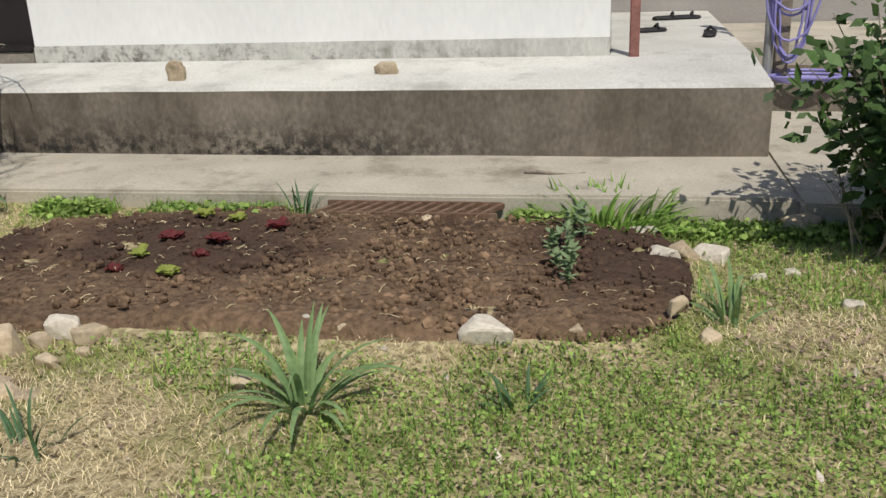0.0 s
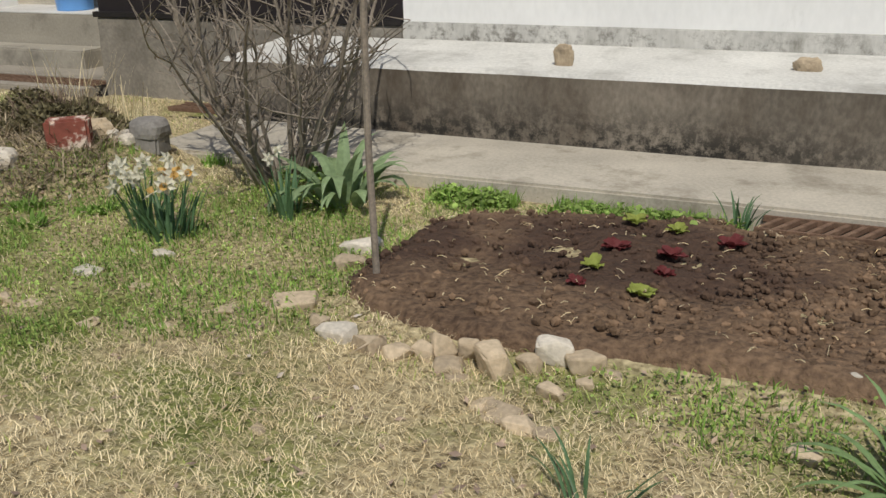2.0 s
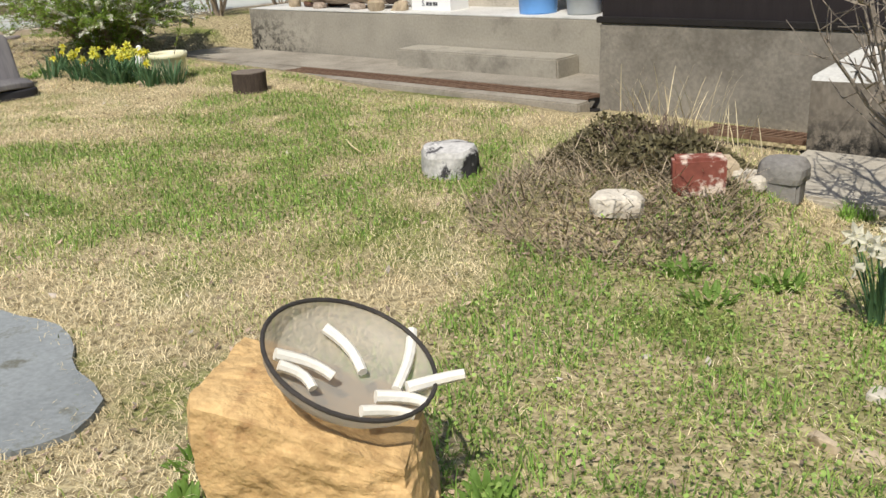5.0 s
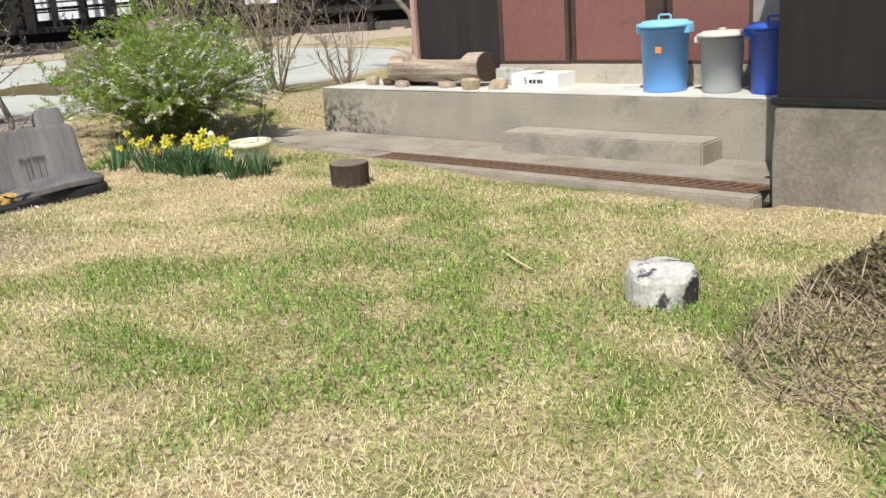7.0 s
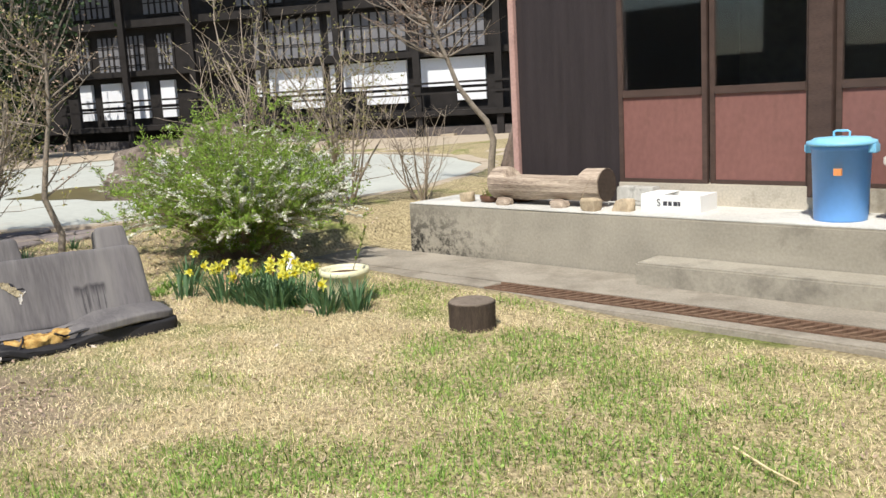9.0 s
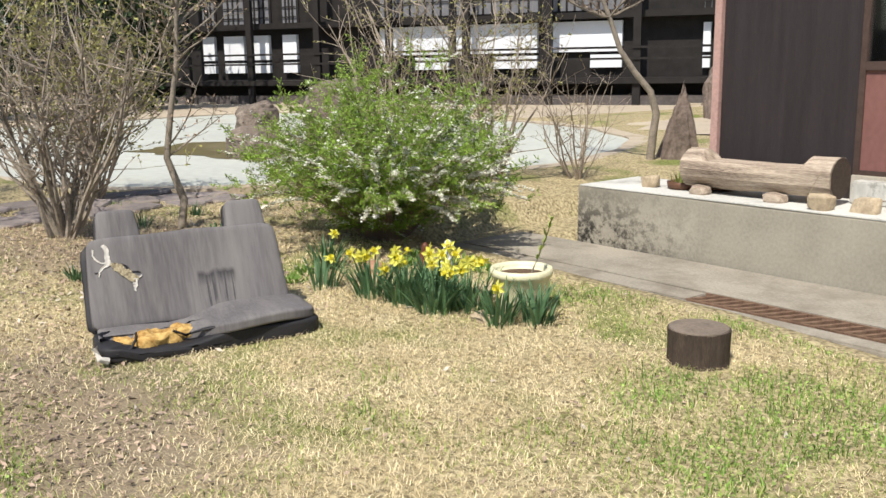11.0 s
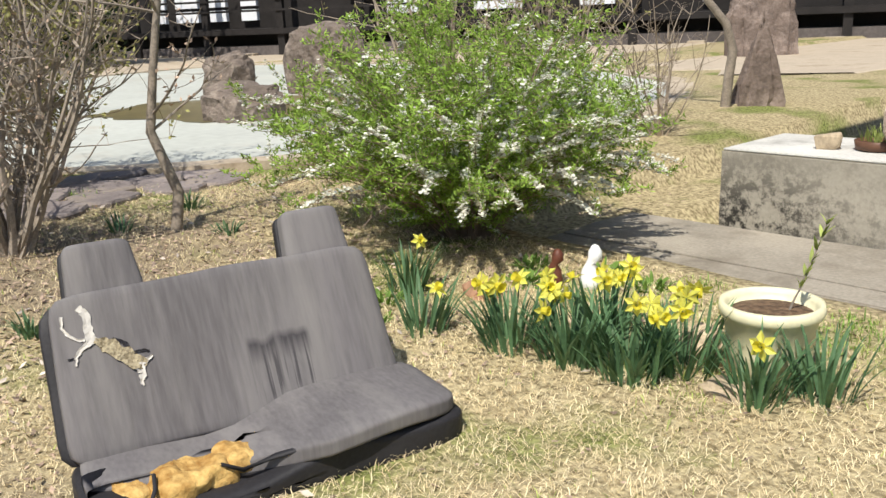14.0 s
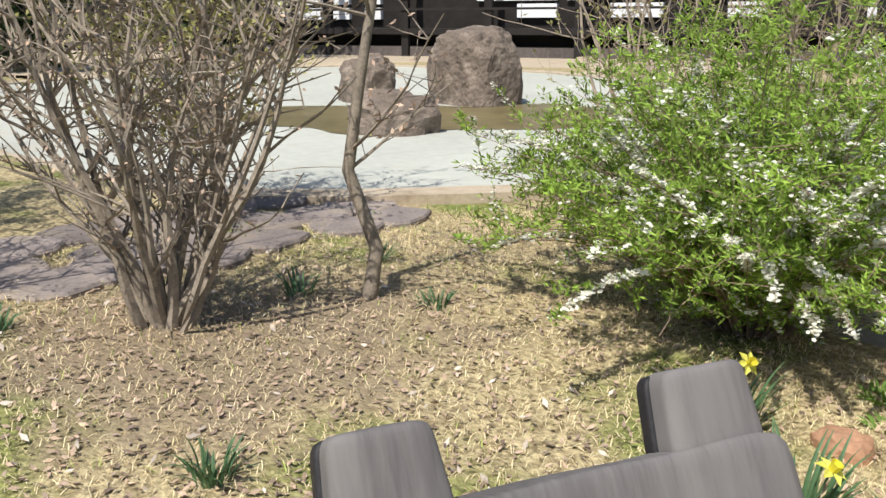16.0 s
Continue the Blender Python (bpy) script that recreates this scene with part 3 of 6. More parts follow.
def sloped_ledge():
    bm = bmesh.new()
    x0, x1, y0, y1 = -5.62, 0.48, 6.17, 7.0
    n = 60
    rows = []
    for i in range(n + 1):
        x = x0 + (x1 - x0) * i / n
        j = 0.006 * noise.noise(Vector((x * 2.2, 1, 0)))
        k = 0.008 * noise.noise(Vector((x * 1.3, 4, 0)))
        rows.append([bm.verts.new(p) for p in ((x, y0 + k, 0.30), (x, y0 + j, 0.60), (x, y0 + j, 0.822 + k), (x, y0 + 0.02 + j, 0.845 + j), (x, (y0 + y1) / 2, 0.868), (x, y1, 0.90), (x, y1, 0.30))])
    for a, b in zip(rows, rows[1:]):
        for c in range(6):
            bm.faces.new((a[c], b[c], b[c + 1], a[c + 1]))
    bm.faces.new(rows[0])
    bm.faces.new(rows[-1][::-1])
    bmesh.ops.recalc_face_normals(bm, faces=bm.faces[:])
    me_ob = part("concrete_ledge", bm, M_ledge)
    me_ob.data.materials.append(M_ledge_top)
    # upward faces take the colour that has the sunlight in it
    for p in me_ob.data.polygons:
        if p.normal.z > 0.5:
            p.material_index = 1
    return tagged(me_ob, "long stained concrete ledge, its top coloured paler as sunlit", "ledge", kind="structure")


sloped_ledge()
structure("plinth", box(-4.64, -0.44, 7.0, 7.3, 0.3, 1.02, 0.008, cuts=4, rough=0.006), M_plinth, "weathered white plinth under the plaster wall", "plinth")
structure("wall_white", box(-4.64, -0.44, 7.022, 7.25, 1.02, 3.7), M_plaster, "white plastered house wall with hairline cracks")
structure("foundation", box(-7.55, -4.64, 7.01, 7.3, 0.15, 0.985, 0.012, cuts=5, rough=0.008), M_found, "tall bare concrete foundation of the dark boarded house")
wd = structure("wall_dark", box(-7.55, -4.645, 7.06, 7.25, 0.985, 3.7), M_darkboard, "dark boarded house wall above the concrete foundation")
structure("sill_dark", box(-7.57, -4.65, 7.0, 7.06, 0.985, 1.03, 0.006), M_blackwood, "dark timber sill under the boards", "trim")
structure("wall_return", box(-7.55, -7.35, 7.25, 8.8, 0.15, 3.7), M_darkboard, "dark side wall of the house block")
structure("wall_recess", box(-0.64, -0.44, 7.25, 10.0, 0.3, 3.7), M_darkboard, "dark side wall of the entrance recess")
structure("wall_recess_back", box(-0.6, 4.5, 10.0, 10.2, 0.3, 3.7), M_greypost, "plain back wall behind the entrance recess")
structure("recess_floor", box(-0.44, 0.48, 7.003, 10.0, 0.3, 0.9, 0.01), M_ledge_top, "cement floor of the entrance recess", "floor")
structure("paving", box(-5.62, 0.5, 5.3, 6.2, 0.2, 0.42, 0.015, cuts=6, rough=0.01), M_apron, "pale cement paving strip along the ledge", "pavement")
structure("paving_side", box(0.5, 4.5, 5.25, 7.6, 0.2, 0.412, 0.015, cuts=4, rough=0.01), M_apron, "pale cement paving beside the ledge", "pavement")
structure("step_low", box(0.5, 4.2, 7.55, 8.5, 0.2, 0.60, 0.015, cuts=3, rough=0.006), M_ledge, "low concrete step beside the entrance", "step")
structure("step_high", box(0.5, 4.2, 8.5, 9.99, 0.2, 0.78, 0.015, cuts=3, rough=0.006), M_apron, "upper tan concrete step beside the entrance", "step")
structure("eave_roof", box(-7.6, -0.42, 6.75, 13, 3.71, 3.9), M_roof, "dark roof over the house", "roof")
structure("porch_roof", box(-13.2, -7.61, 8.4, 13, 3.71, 3.9), M_roof, "dark roof over the porch rooms", "roof")

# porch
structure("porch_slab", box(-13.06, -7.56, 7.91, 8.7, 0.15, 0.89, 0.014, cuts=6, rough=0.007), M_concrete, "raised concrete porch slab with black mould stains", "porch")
# thin sheet over the slab; its pale colour holds the sun on the top
structure("porch_top", box(-13.05, -7.56, 7.92, 8.69, 0.885, 0.897, 0.004), M_ledge_top, "cement top of the porch, coloured paler as sunlit", "floor")
structure("porch_step", box(-10.28, -8.32, 7.57, 7.908, 0.15, 0.59, 0.014, cuts=4, rough=0.006), M_concrete, "concrete step before the porch", "step")
structure("porch_paving", box(-13.7, -7.45, 7.16, 7.9, 0.15, 0.42, 0.012, cuts=6, rough=0.008), M_drainpave, "cement paving before the porch", "pavement")
structure("drain_kerb", box(-13.7, -7.57, 6.76, 6.92, 0.15, 0.412, 0.012, cuts=5, rough=0.008), M_drainpave, "narrow cement kerb beside the drain", "kerb")
structure("porch_base", box(-11.08, -8.17, 8.62, 8.8, 0.8, 1.075, 0.006), M_apron, "beige cement base under the sliding doors", "base")
wall_p = structure("wall_porch", box(-12.19, -11.08, 8.64, 8.8, 0.8, 3.7), M_darkboard, "dark brown boarded end wall of the porch")
structure("post_pink", box(-12.26, -12.195, 8.6, 8.68, 0.85, 3.7, 0.004), M_pink, "pinkish primed corner post", "post")
structure("post_middle", box(-9.38, -9.2, 8.58, 8.72, 1.0, 3.7, 0.006), M_frame, "dark brown timber door post", "post")
structure("post_end", box(-8.4, -8.17, 8.6, 8.75, 0.85, 3.7, 0.006), M_greypost, "grey plastered door jamb", "post")
structure("wall_end", box(-8.17, -7.56, 8.66, 8.8, 0.8, 3.7), M_darkboard, "dark wall beside the door jamb")
structure("wall_side_far", box(-12.19, -12.0, 8.8, 13, 0.3, 3.7), M_darkboard, "dark end wall of the house")
# plain room box, darkened by colour to look unlit through the panes
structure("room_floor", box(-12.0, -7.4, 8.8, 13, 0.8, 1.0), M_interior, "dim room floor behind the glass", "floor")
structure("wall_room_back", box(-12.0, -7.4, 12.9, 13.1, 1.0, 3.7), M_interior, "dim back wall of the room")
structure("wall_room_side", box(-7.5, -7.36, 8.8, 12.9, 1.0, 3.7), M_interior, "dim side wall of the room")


def sliding_door(x0, x1, y, name_i):
    d = tagged(new("door_%d" % name_i), "brown sliding door, red panel below, glass above", "door", kind="structure")
    d.matrix_basis = pose((x0 + x1) / 2, y, 1.075)
    w = (x1 - x0) / 2
    part("stile", box(-w, -w + 0.045, -0.02, 0.02, 0, 2.3, 0.003), M_frame, d)
    part("stile", box(w - 0.045, w, -0.02, 0.02, 0, 2.3, 0.003), M_frame, d)
    part("bottom_rail", box(-w + 0.045, w - 0.045, -0.02, 0.02, 0, 0.035, 0.003), M_frame, d)
    part("middle_rail", box(-w + 0.045, w - 0.045, -0.024, 0.02, 0.735, 0.80, 0.003), M_frame, d)
    part("top_rail", box(-w + 0.045, w - 0.045, -0.02, 0.02, 2.25, 2.3, 0.003), M_frame, d)
    part("panel", box(-w + 0.045, w - 0.045, -0.006, 0.006, 0.035, 0.735), M_redpanel, d, "faded red-brown lower panel")
    p = part("pane", box(-w + 0.045, w - 0.045, -0.003, 0.003, 0.80, 2.25), M_glass, d, "clear reflecting glass pane")
    p.visible_shadow = False


sliding_door(-11.08, -10.235, 8.66, 1)
sliding_door(-10.225, -9.385, 8.69, 2)
sliding_door(-9.195, -8.405, 8.66, 3)
structure("lintel", box(-11.08, -8.17, 8.62, 8.75, 3.38, 3.7, 0.004), M_frame, "dark timber lintel over the doors", "lintel")

# post of the recess, with its pipe
rp = tagged(part("red_post", box(-0.315, -0.25, 6.95, 7.02, 0.87, 3.7, 0.008), M_red), "rust-red square steel post on the ledge", "post")


# ---- grates ----
def grate(x0, x1, y0, y1, z, pitch, label, slant=0.0):
    g = empty("drain_grate", pose((x0 + x1) / 2, (y0 + y1) / 2, z), label, "grate")
    w, h = (x1 - x0) / 2, (y1 - y0) / 2
    part("rail", box(-w, w, -h, -h + 0.018, -0.03, 0, 0.002), M_rust, g)
    part("rail", box(-w, w, h - 0.018, h, -0.03, 0, 0.002), M_rust, g)
    # near-black floor: the shade in the gaps is put into its colour
    part("trough", box(-w, w, -h, h, -0.14, -0.12), M_blackwood, g, "drain channel floor, blackened for the shade between the bars")
    n = int((x1 - x0) / pitch)
    bm = box(-pitch * 0.2, pitch * 0.2, -h + 0.018, h - 0.018, -0.028, -0.002, 0.002)
    for v in bm.verts:
        v.co.x += slant * v.co.y
    first = part("bar", bm, M_rust, g)
    first.location.x = -w + pitch / 2
    for i in range(1, n):
        o = new("bar", first.data)
        o.parent = g
        o.location.x = -w + pitch * (i + 0.5)
    return g


structure("drain_edge", box(-13.7, -11.26, 6.93, 7.155, 0.15, 0.416, 0.008, cuts=4, rough=0.006), M_drainpave, "cement strip at the head of the drain", "pavement")
grate(-11.25, -7.6, 6.925, 7.155, 0.42, 0.086, "long rusted drain grate before the porch", 0.45)
grate(-6.45, -5.72, 6.5, 6.72, 0.385, 0.06, "rusted drain grate beside the foundation", 0.4)
grate(-1.92, -0.98, 5.08, 5.295, 0.387, 0.072, "short rusted drain grate beside the flower bed", 0.5)


# ---- big stones and blocks ----
def chunk(sx, sy, sz, seed):
    """A broken angular stone, resting at z = 0."""
    rg1 = random.Random(seed)
    bm = bmesh.new()
    for _ in range(15):
        d = Vector((rg1.gauss(0, 1), rg1.gauss(0, 1), rg1.gauss(0, 1))).normalized()
        q = Vector([math.copysign(abs(c) ** 0.5, c) for c in d]) * rg1.uniform(0.82, 1.0)
        bm.verts.new((q.x * sx / 2, q.y * sy / 2, q.z * sz / 2))
    r = bmesh.ops.convex_hull(bm, input=bm.verts[:])
    bmesh.ops.delete(bm, geom=list({v for v in r["geom_interior"] if isinstance(v, bmesh.types.BMVert)}), context='VERTS')
    bmesh.ops.bevel(bm, geom=bm.edges[:], offset=min(sx, sy, sz) * 0.05, segments=1, affect='EDGES')
    lo = min(v.co.z for v in bm.verts)
    for v in bm.verts:
        v.co.z -= lo + 0.12 * sz
    return bm


def stone(name, at, size, seed, material, label, category="stone", rz=0.0, amp=0.22, sub=3, crag=0.0, tilt=0.0, sink=0.015, group="", z=None):
    k = 0.74 if name == "edging_stone" else 0.92
    if name in ("edging_stone", "block_stone"):
        bm = chunk(1.2 * k * size[0], 1.2 * k * size[1], 1.35 * k * size[2], seed)
    else:
        bm = rock(k * size[0] / 2, k * size[1] / 2, k * size[2] / 1.35, seed, amp * 1.35 if k < 0.8 else amp, 2 if k < 0.8 else sub, crag=crag)
    ob = part(name, bm, material, smooth=False)
    ob.matrix_basis = pose(at[0], at[1], (ground_z(at[0], at[1]) if z is None else z) - sink, tilt, 0, rz)
    return tagged(ob, label, category, group)


def boulder():
    bm = bmesh.new()
    bmesh.ops.create_cube(bm, size=1)
    bmesh.ops.subdivide_edges(bm, edges=bm.edges[:], cuts=26, use_grid_fill=True)
    for v in bm.verts:
        c = v.co * 2
        r = Vector((c.x * math.sqrt(1 - c.y * c.y / 3 * 0.32 - c.z * c.z / 3 * 0.2), c.y * math.sqrt(1 - c.x * c.x / 3 * 0.32 - c.z * c.z / 3 * 0.2), c.z * math.sqrt(1 - c.x * c.x / 3 * 0.3 - c.y * c.y / 3 * 0.3)))
        q = Vector((r.x * 0.236, r.y * 0.185, r.z * 0.212))
        nse = noise.noise(q * 4.2 + Vector((3, 1, 2))) * 0.035 + noise.noise(q * 11) * 0.014 + noise.noise(q * 27) * 0.006 - 0.012 * abs(noise.noise(Vector((q.x * 6, q.y * 6, q.z * 3 + 4))))
        crack = noise.noise(Vector((q.x * 3, q.y * 3, q.z * 15 + q.x * 5)))
        d = q.normalized()
        k = nse - (0.022 if crack > 0.38 and c.x > 0.05 else 0)
        v.co = q + d * k
        v.co.x -= (0.05 if c.z < 0 else 0.0) * abs(c.z) * math.copysign(1, c.x) * -0.4
        if c.z > 0:
            v.co.z -= c.z * 0.07 * (c.x + 0.95)
        v.co.z += 0.215
    ob = part("boulder", bm, M_boulder, smooth=False)
    ob.matrix_basis = pose(-5.18, 2.1, ground_z(-5.165, 2.11) - 0.03, 0, 0, 35)
    return tagged(ob, "large blocky ochre sandstone boulder carrying a sieve basket", "boulder")


boulder()


# ---- the torn car seat ----
def car_seat():
    th = empty("car_seat", pose(-12.233, 4.18, 0.45, 0, 0, 76.6) @ Matrix.Scale(0.93, 4), "torn grey car bench seat with two headrests on the lawn", "car seat")

    def cushion(w, d, h, bulge, seed, taper=0.0, e=8, rough=0.006, cuts=11):
        bm = bmesh.new()
        bmesh.ops.create_cube(bm, size=1)
        bmesh.ops.subdivide_edges(bm, edges=bm.edges[:], cuts=cuts, use_grid_fill=True)
        for v in bm.verts:
            c = v.co * 2
            nrm = (abs(c.x) ** e + abs(c.y) ** e + abs(c.z) ** e) ** (1 / e)
            m = max(abs(c.x), abs(c.y), abs(c.z))
            c = c * (m / nrm)
            x = c.x * w / 2 * (1 - taper * (c.z + 1) / 2)
            y = c.y * d / 2 * (1 + bulge * (1 - c.x ** 2) * 0.2)
            z = c.z * h / 2
            v.co = Vector((x, y, z)) + noise.noise_vector(Vector((x * 4, y * 4, z * 4 + seed))) * rough
        return bm

    # back rest: leans back, its lower end at the rear of the seat
    lean = pose(-0.03, 0.35, 0.085, -26, -0.5, 0)
    bm = cushion(1.16, 0.12, 0.55, 0.6, 1, 0.04, 14, 0.008, 15)
    bmesh.ops.translate(bm, verts=bm.verts[:], vec=(0, 0, 0.27))
    surface = BVHTree.FromBMesh(bm)
    back = part("backrest", bm, M_backcloth, th, "grey fabric backrest with white tear and dark stain", True)
    back.matrix_basis = lean
    bm = cushion(1.19, 0.05, 0.55, 0, 3, 0.04, 12)
    bmesh.ops.translate(bm, verts=bm.verts[:], vec=(-0.012, 0.055, 0.265))
    part("back_shell", bm, M_fabricside, back, "black vinyl edge", True)
    for x, s in ((-0.37, 5), (0.39, 8)):
        bm = cushion(0.255, 0.1, 0.2, 0.6, s, 0.15, 8)
        bmesh.ops.translate(bm, verts=bm.verts[:], vec=(x, 0.01, 0.612))
        hr = part("headrest", bm, M_fabric, back, "", True)
        bm = cushion(0.255, 0.05, 0.195, 0, s, 0.14, 8)
        bmesh.ops.translate(bm, verts=bm.verts[:], vec=(x - 0.01, 0.05, 0.61))
        part("headrest_shell", bm, M_fabricside, hr, "black headrest rear", True)

    def on_cloth(x, z, off):
        hit = surface.ray_cast(Vector((x, -1, z)), Vector((0, 1, 0)))[0]
        return Vector((x, (hit.y if hit else -0.07) - off, z))

    rg2 = random.Random(17)

    def strip(points, widths, material, name, label, curl=0.004):
        """A torn strip of cloth that follows the backrest, its edges curled."""
        bm = bmesh.new()
        rows = []
        for i in range(len(points) - 1):
            for k in range(4):
                t = k / 4
                x, z = [points[i][q] * (1 - t) + points[i + 1][q] * t for q in (0, 1)]
                w = widths[i] * (1 - t) + widths[i + 1] * t
                dx, dz = points[i + 1][0] - points[i][0], points[i + 1][1] - points[i][1]
                ln = math.hypot(dx, dz) or 1
                nx, nz = -dz / ln * w / 2, dx / ln * w / 2
                j1, j2 = rg2.uniform(0.6, 1.3), rg2.uniform(0.6, 1.3)
                rows.append([bm.verts.new(on_cloth(x + nx * j1, z + nz * j1, 0.002 + curl * rg2.random())), bm.verts.new(on_cloth(x, z, 0.0015)),
                             bm.verts.new(on_cloth(x - nx * j2, z - nz * j2, 0.002 + curl * rg2.random()))])
        for r1, r2 in zip(rows, rows[1:]):
            bm.faces.new((r1[0], r1[1], r2[1], r2[0]))
            bm.faces.new((r1[1], r1[2], r2[2], r2[1]))
        r = bmesh.ops.extrude_face_region(bm, geom=bm.faces[:])
        bmesh.ops.translate(bm, verts=[v for v in r["geom"] if isinstance(v, bmesh.types.BMVert)], vec=(0, -0.0012, 0))
        bmesh.ops.recalc_face_normals(bm, faces=bm.faces[:])
        part(name, bm, material, back, label)
    lining = "torn white lining showing through"
    strip([(-0.470, 0.495), (-0.455, 0.475), (-0.452, 0.43), (-0.448, 0.385), (-0.435, 0.37)], (0.02, 0.028, 0.024, 0.034, 0.02), M_padding, "tear", lining)
    strip([(-0.525, 0.475), (-0.530, 0.44), (-0.515, 0.41), (-0.490, 0.39), (-0.460, 0.385)], (0.012, 0.009, 0.01, 0.009, 0.012), M_padding, "tear", lining)
    strip([(-0.455, 0.375), (-0.485, 0.36), (-0.505, 0.335), (-0.510, 0.30)], (0.024, 0.014, 0.012, 0.004), M_padding, "tear", lining)
    strip([(-0.440, 0.38), (-0.400, 0.35), (-0.360, 0.31), (-0.315, 0.275), (-0.300, 0.255)], (0.02, 0.055, 0.06, 0.05, 0.01), M_crumb, "tear_hole", "crumbling beige padding in the tear", 0.008)
    strip([(-0.325, 0.275), (-0.315, 0.24), (-0.325, 0.215), (-0.320, 0.195)], (0.03, 0.026, 0.016, 0.004), M_padding, "tear", lining)
    strip([(-0.315, 0.275), (-0.285, 0.285), (-0.270, 0.295)], (0.02, 0.012, 0.003), M_padding, "tear", lining)
    strip([(-0.385, 0.375), (-0.355, 0.355), (-0.345, 0.335), (-0.355, 0.32)], (0.006, 0.014, 0.016, 0.004), M_stain, "tear_edge", "dark lifted edge of the tear")
    strip([(-0.330, 0.315), (-0.300, 0.315), (-0.275, 0.305)], (0.012, 0.01, 0.003), M_stain, "tear_edge", "dark lifted edge of the tear")
    strip([(-0.530, 0.335), (-0.505, 0.335)], (0.006, 0.004), M_stain, "tear_edge", "dark lifted edge of the tear")

    # seat cushion: whole on one side, torn open along the front of the other
    def sag(v, k):
        s = max(0.0, min(1.0, (0.06 - v.co.x) * 4))
        v.co.z -= k * s
        return s
    bm = cushion(1.14, 0.40, 0.075, 1, 11, 0, 7, 0.01)
    for v in bm.verts:
        v.co.x -= 0.045
        v.co.y += 0.2
        v.co.z += 0.135 + 0.012 * math.sin(v.co.x * 6)
        s = sag(v, 0.055)
        if v.co.y < 0.12:
            v.co.y += 0.13 * s + 0.02 * s * noise.noise(Vector((v.co.x * 16, 0, 2)))
    seat = part("seat", bm, M_fabric, th, "sagging grey seat cushion, its front torn open", True)
    seat.matrix_basis = pose(0.05, -0.05, 0.0) @ Matrix.Diagonal((1.05, 1.14, 1.0, 1.0))
    bm = cushion(1.18, 0.42, 0.125, 0, 13, 0, 9, 0.012)
    for v in bm.verts:
        v.co.x -= 0.045
        v.co.y += 0.2
        v.co.z += 0.055
        s = sag(v, 0.0)
        if v.co.z > 0.05:
            v.co.z -= (0.055 if v.co.x > -0.5 else 0.02) * s
        if v.co.y > 0.3:
            v.co.z -= 0.02
    part("seat_base", bm, M_fabricside, seat, "black vinyl seat base", True)
    for x, y, z, w, d, h, s in ((-0.34, 0.07, 0.068, 0.26, 0.13, 0.095, 3), (-0.5, 0.085, 0.058, 0.13, 0.12, 0.07, 6), (-0.17, 0.10, 0.082, 0.17, 0.12, 0.075, 9)):
        bm = cushion(w, d, h, 1, s, 0.1, 5, 0.0)
        for v in bm.verts:
            q = v.co + Vector((s, 0, 0))
            v.co += noise.noise_vector(q * 14) * 0.022 + noise.noise_vector(q * 38) * 0.008
        f = part("exposed_foam", bm, M_foamyellow, seat, "exposed crumbling yellow foam padding", True)
        f.location = (x, y + 0.045, z + 0.008)
    bm = bmesh.new()
    tube([(-0.62, 0.05, 0.075), (-0.55, 0.0, 0.055), (-0.48, 0.01, 0.075), (-0.45, 0.05, 0.11), (-0.44, 0.1, 0.13)], 0.009, 0.006, bm, 8)
    part("vinyl_welt", bm, M_fabricside, seat, "torn black vinyl welt curling over the foam", True)
    bm = bmesh.new()
    tube([(0.1, -0.01, 0.125), (0.02, 0.01, 0.135), (-0.1, 0.035, 0.12), (-0.2, 0.04, 0.10), (-0.26, 0.055, 0.13)], 0.013, 0.006, bm, 8)
    part("vinyl_welt", bm, M_fabricside, seat, "torn black vinyl welt curling over the foam", True)
    bm = bmesh.new()
    tube([(-0.66, 0.0, 0.11), (-0.64, -0.02, 0.05), (-0.6, -0.01, 0.03)], 0.016, 0.022, bm, 6)
    part("loose_lining", bm, M_padding, seat, "scrap of pale lining at the torn corner")
    bm = rock(0.022, 0.012, 0.004, 5, 0.4, 2)
    w = part("worn_patch", bm, M_padding, seat, "small white worn spot")
    w.location = (0.27, 0.12, 0.174)


car_seat()


# ---- bins, box, log, stones on the porch ----
PZ = 0.897


def bin_(at, r, h, mb, ml, label, lid_over=0.02, handle=True, sticker=False):
    b = empty("dustbin", pose(at[0], at[1], PZ, 0, 0, at[2]), label, "dustbin", "bins on the porch")
    part("body", lathe([(0.0, 0), (r * 0.86, 0), (r * 0.88, 0.015), (r * 0.97, h * 0.82), (r * 0.985, h * 0.82), (r * 1.0, h * 0.86), (r * 1.0, h * 0.9)], 32), mb, b, "", True)
    lid = part("lid", lathe([(r * 1.13, h * 0.885), (r * 1.15, h * 0.9), (r * 1.13, h * 0.93), (r * 0.95, h * 0.945), (r * 0.9, h * 0.965), (r * 0.5, h * 0.975), (0, h * 0.98)], 32), ml, b, "", True)
    if handle:
        bm = bmesh.new()
        tube([(-0.055, 0, h * 0.97), (-0.055, 0, h * 1.03), (-0.04, 0, h * 1.045), (0.04, 0, h * 1.045), (0.055, 0, h * 1.03), (0.055, 0, h * 0.97)], 0.008, 0.008, bm, 8)
        part("lid_handle", bm, ml, lid)
    else:
        part("lid_knob", lathe([(0.03, h * 0.97), (0.03, h * 1.01), (0.0, h * 1.02)], 12), ml, lid)
    for s in (-1, 1):
        part("clasp", box(s * r * 1.05 - 0.03, s * r * 1.05 + 0.03, -0.05, 0.05, h * 0.79, h * 0.9, 0.008), ml, b)
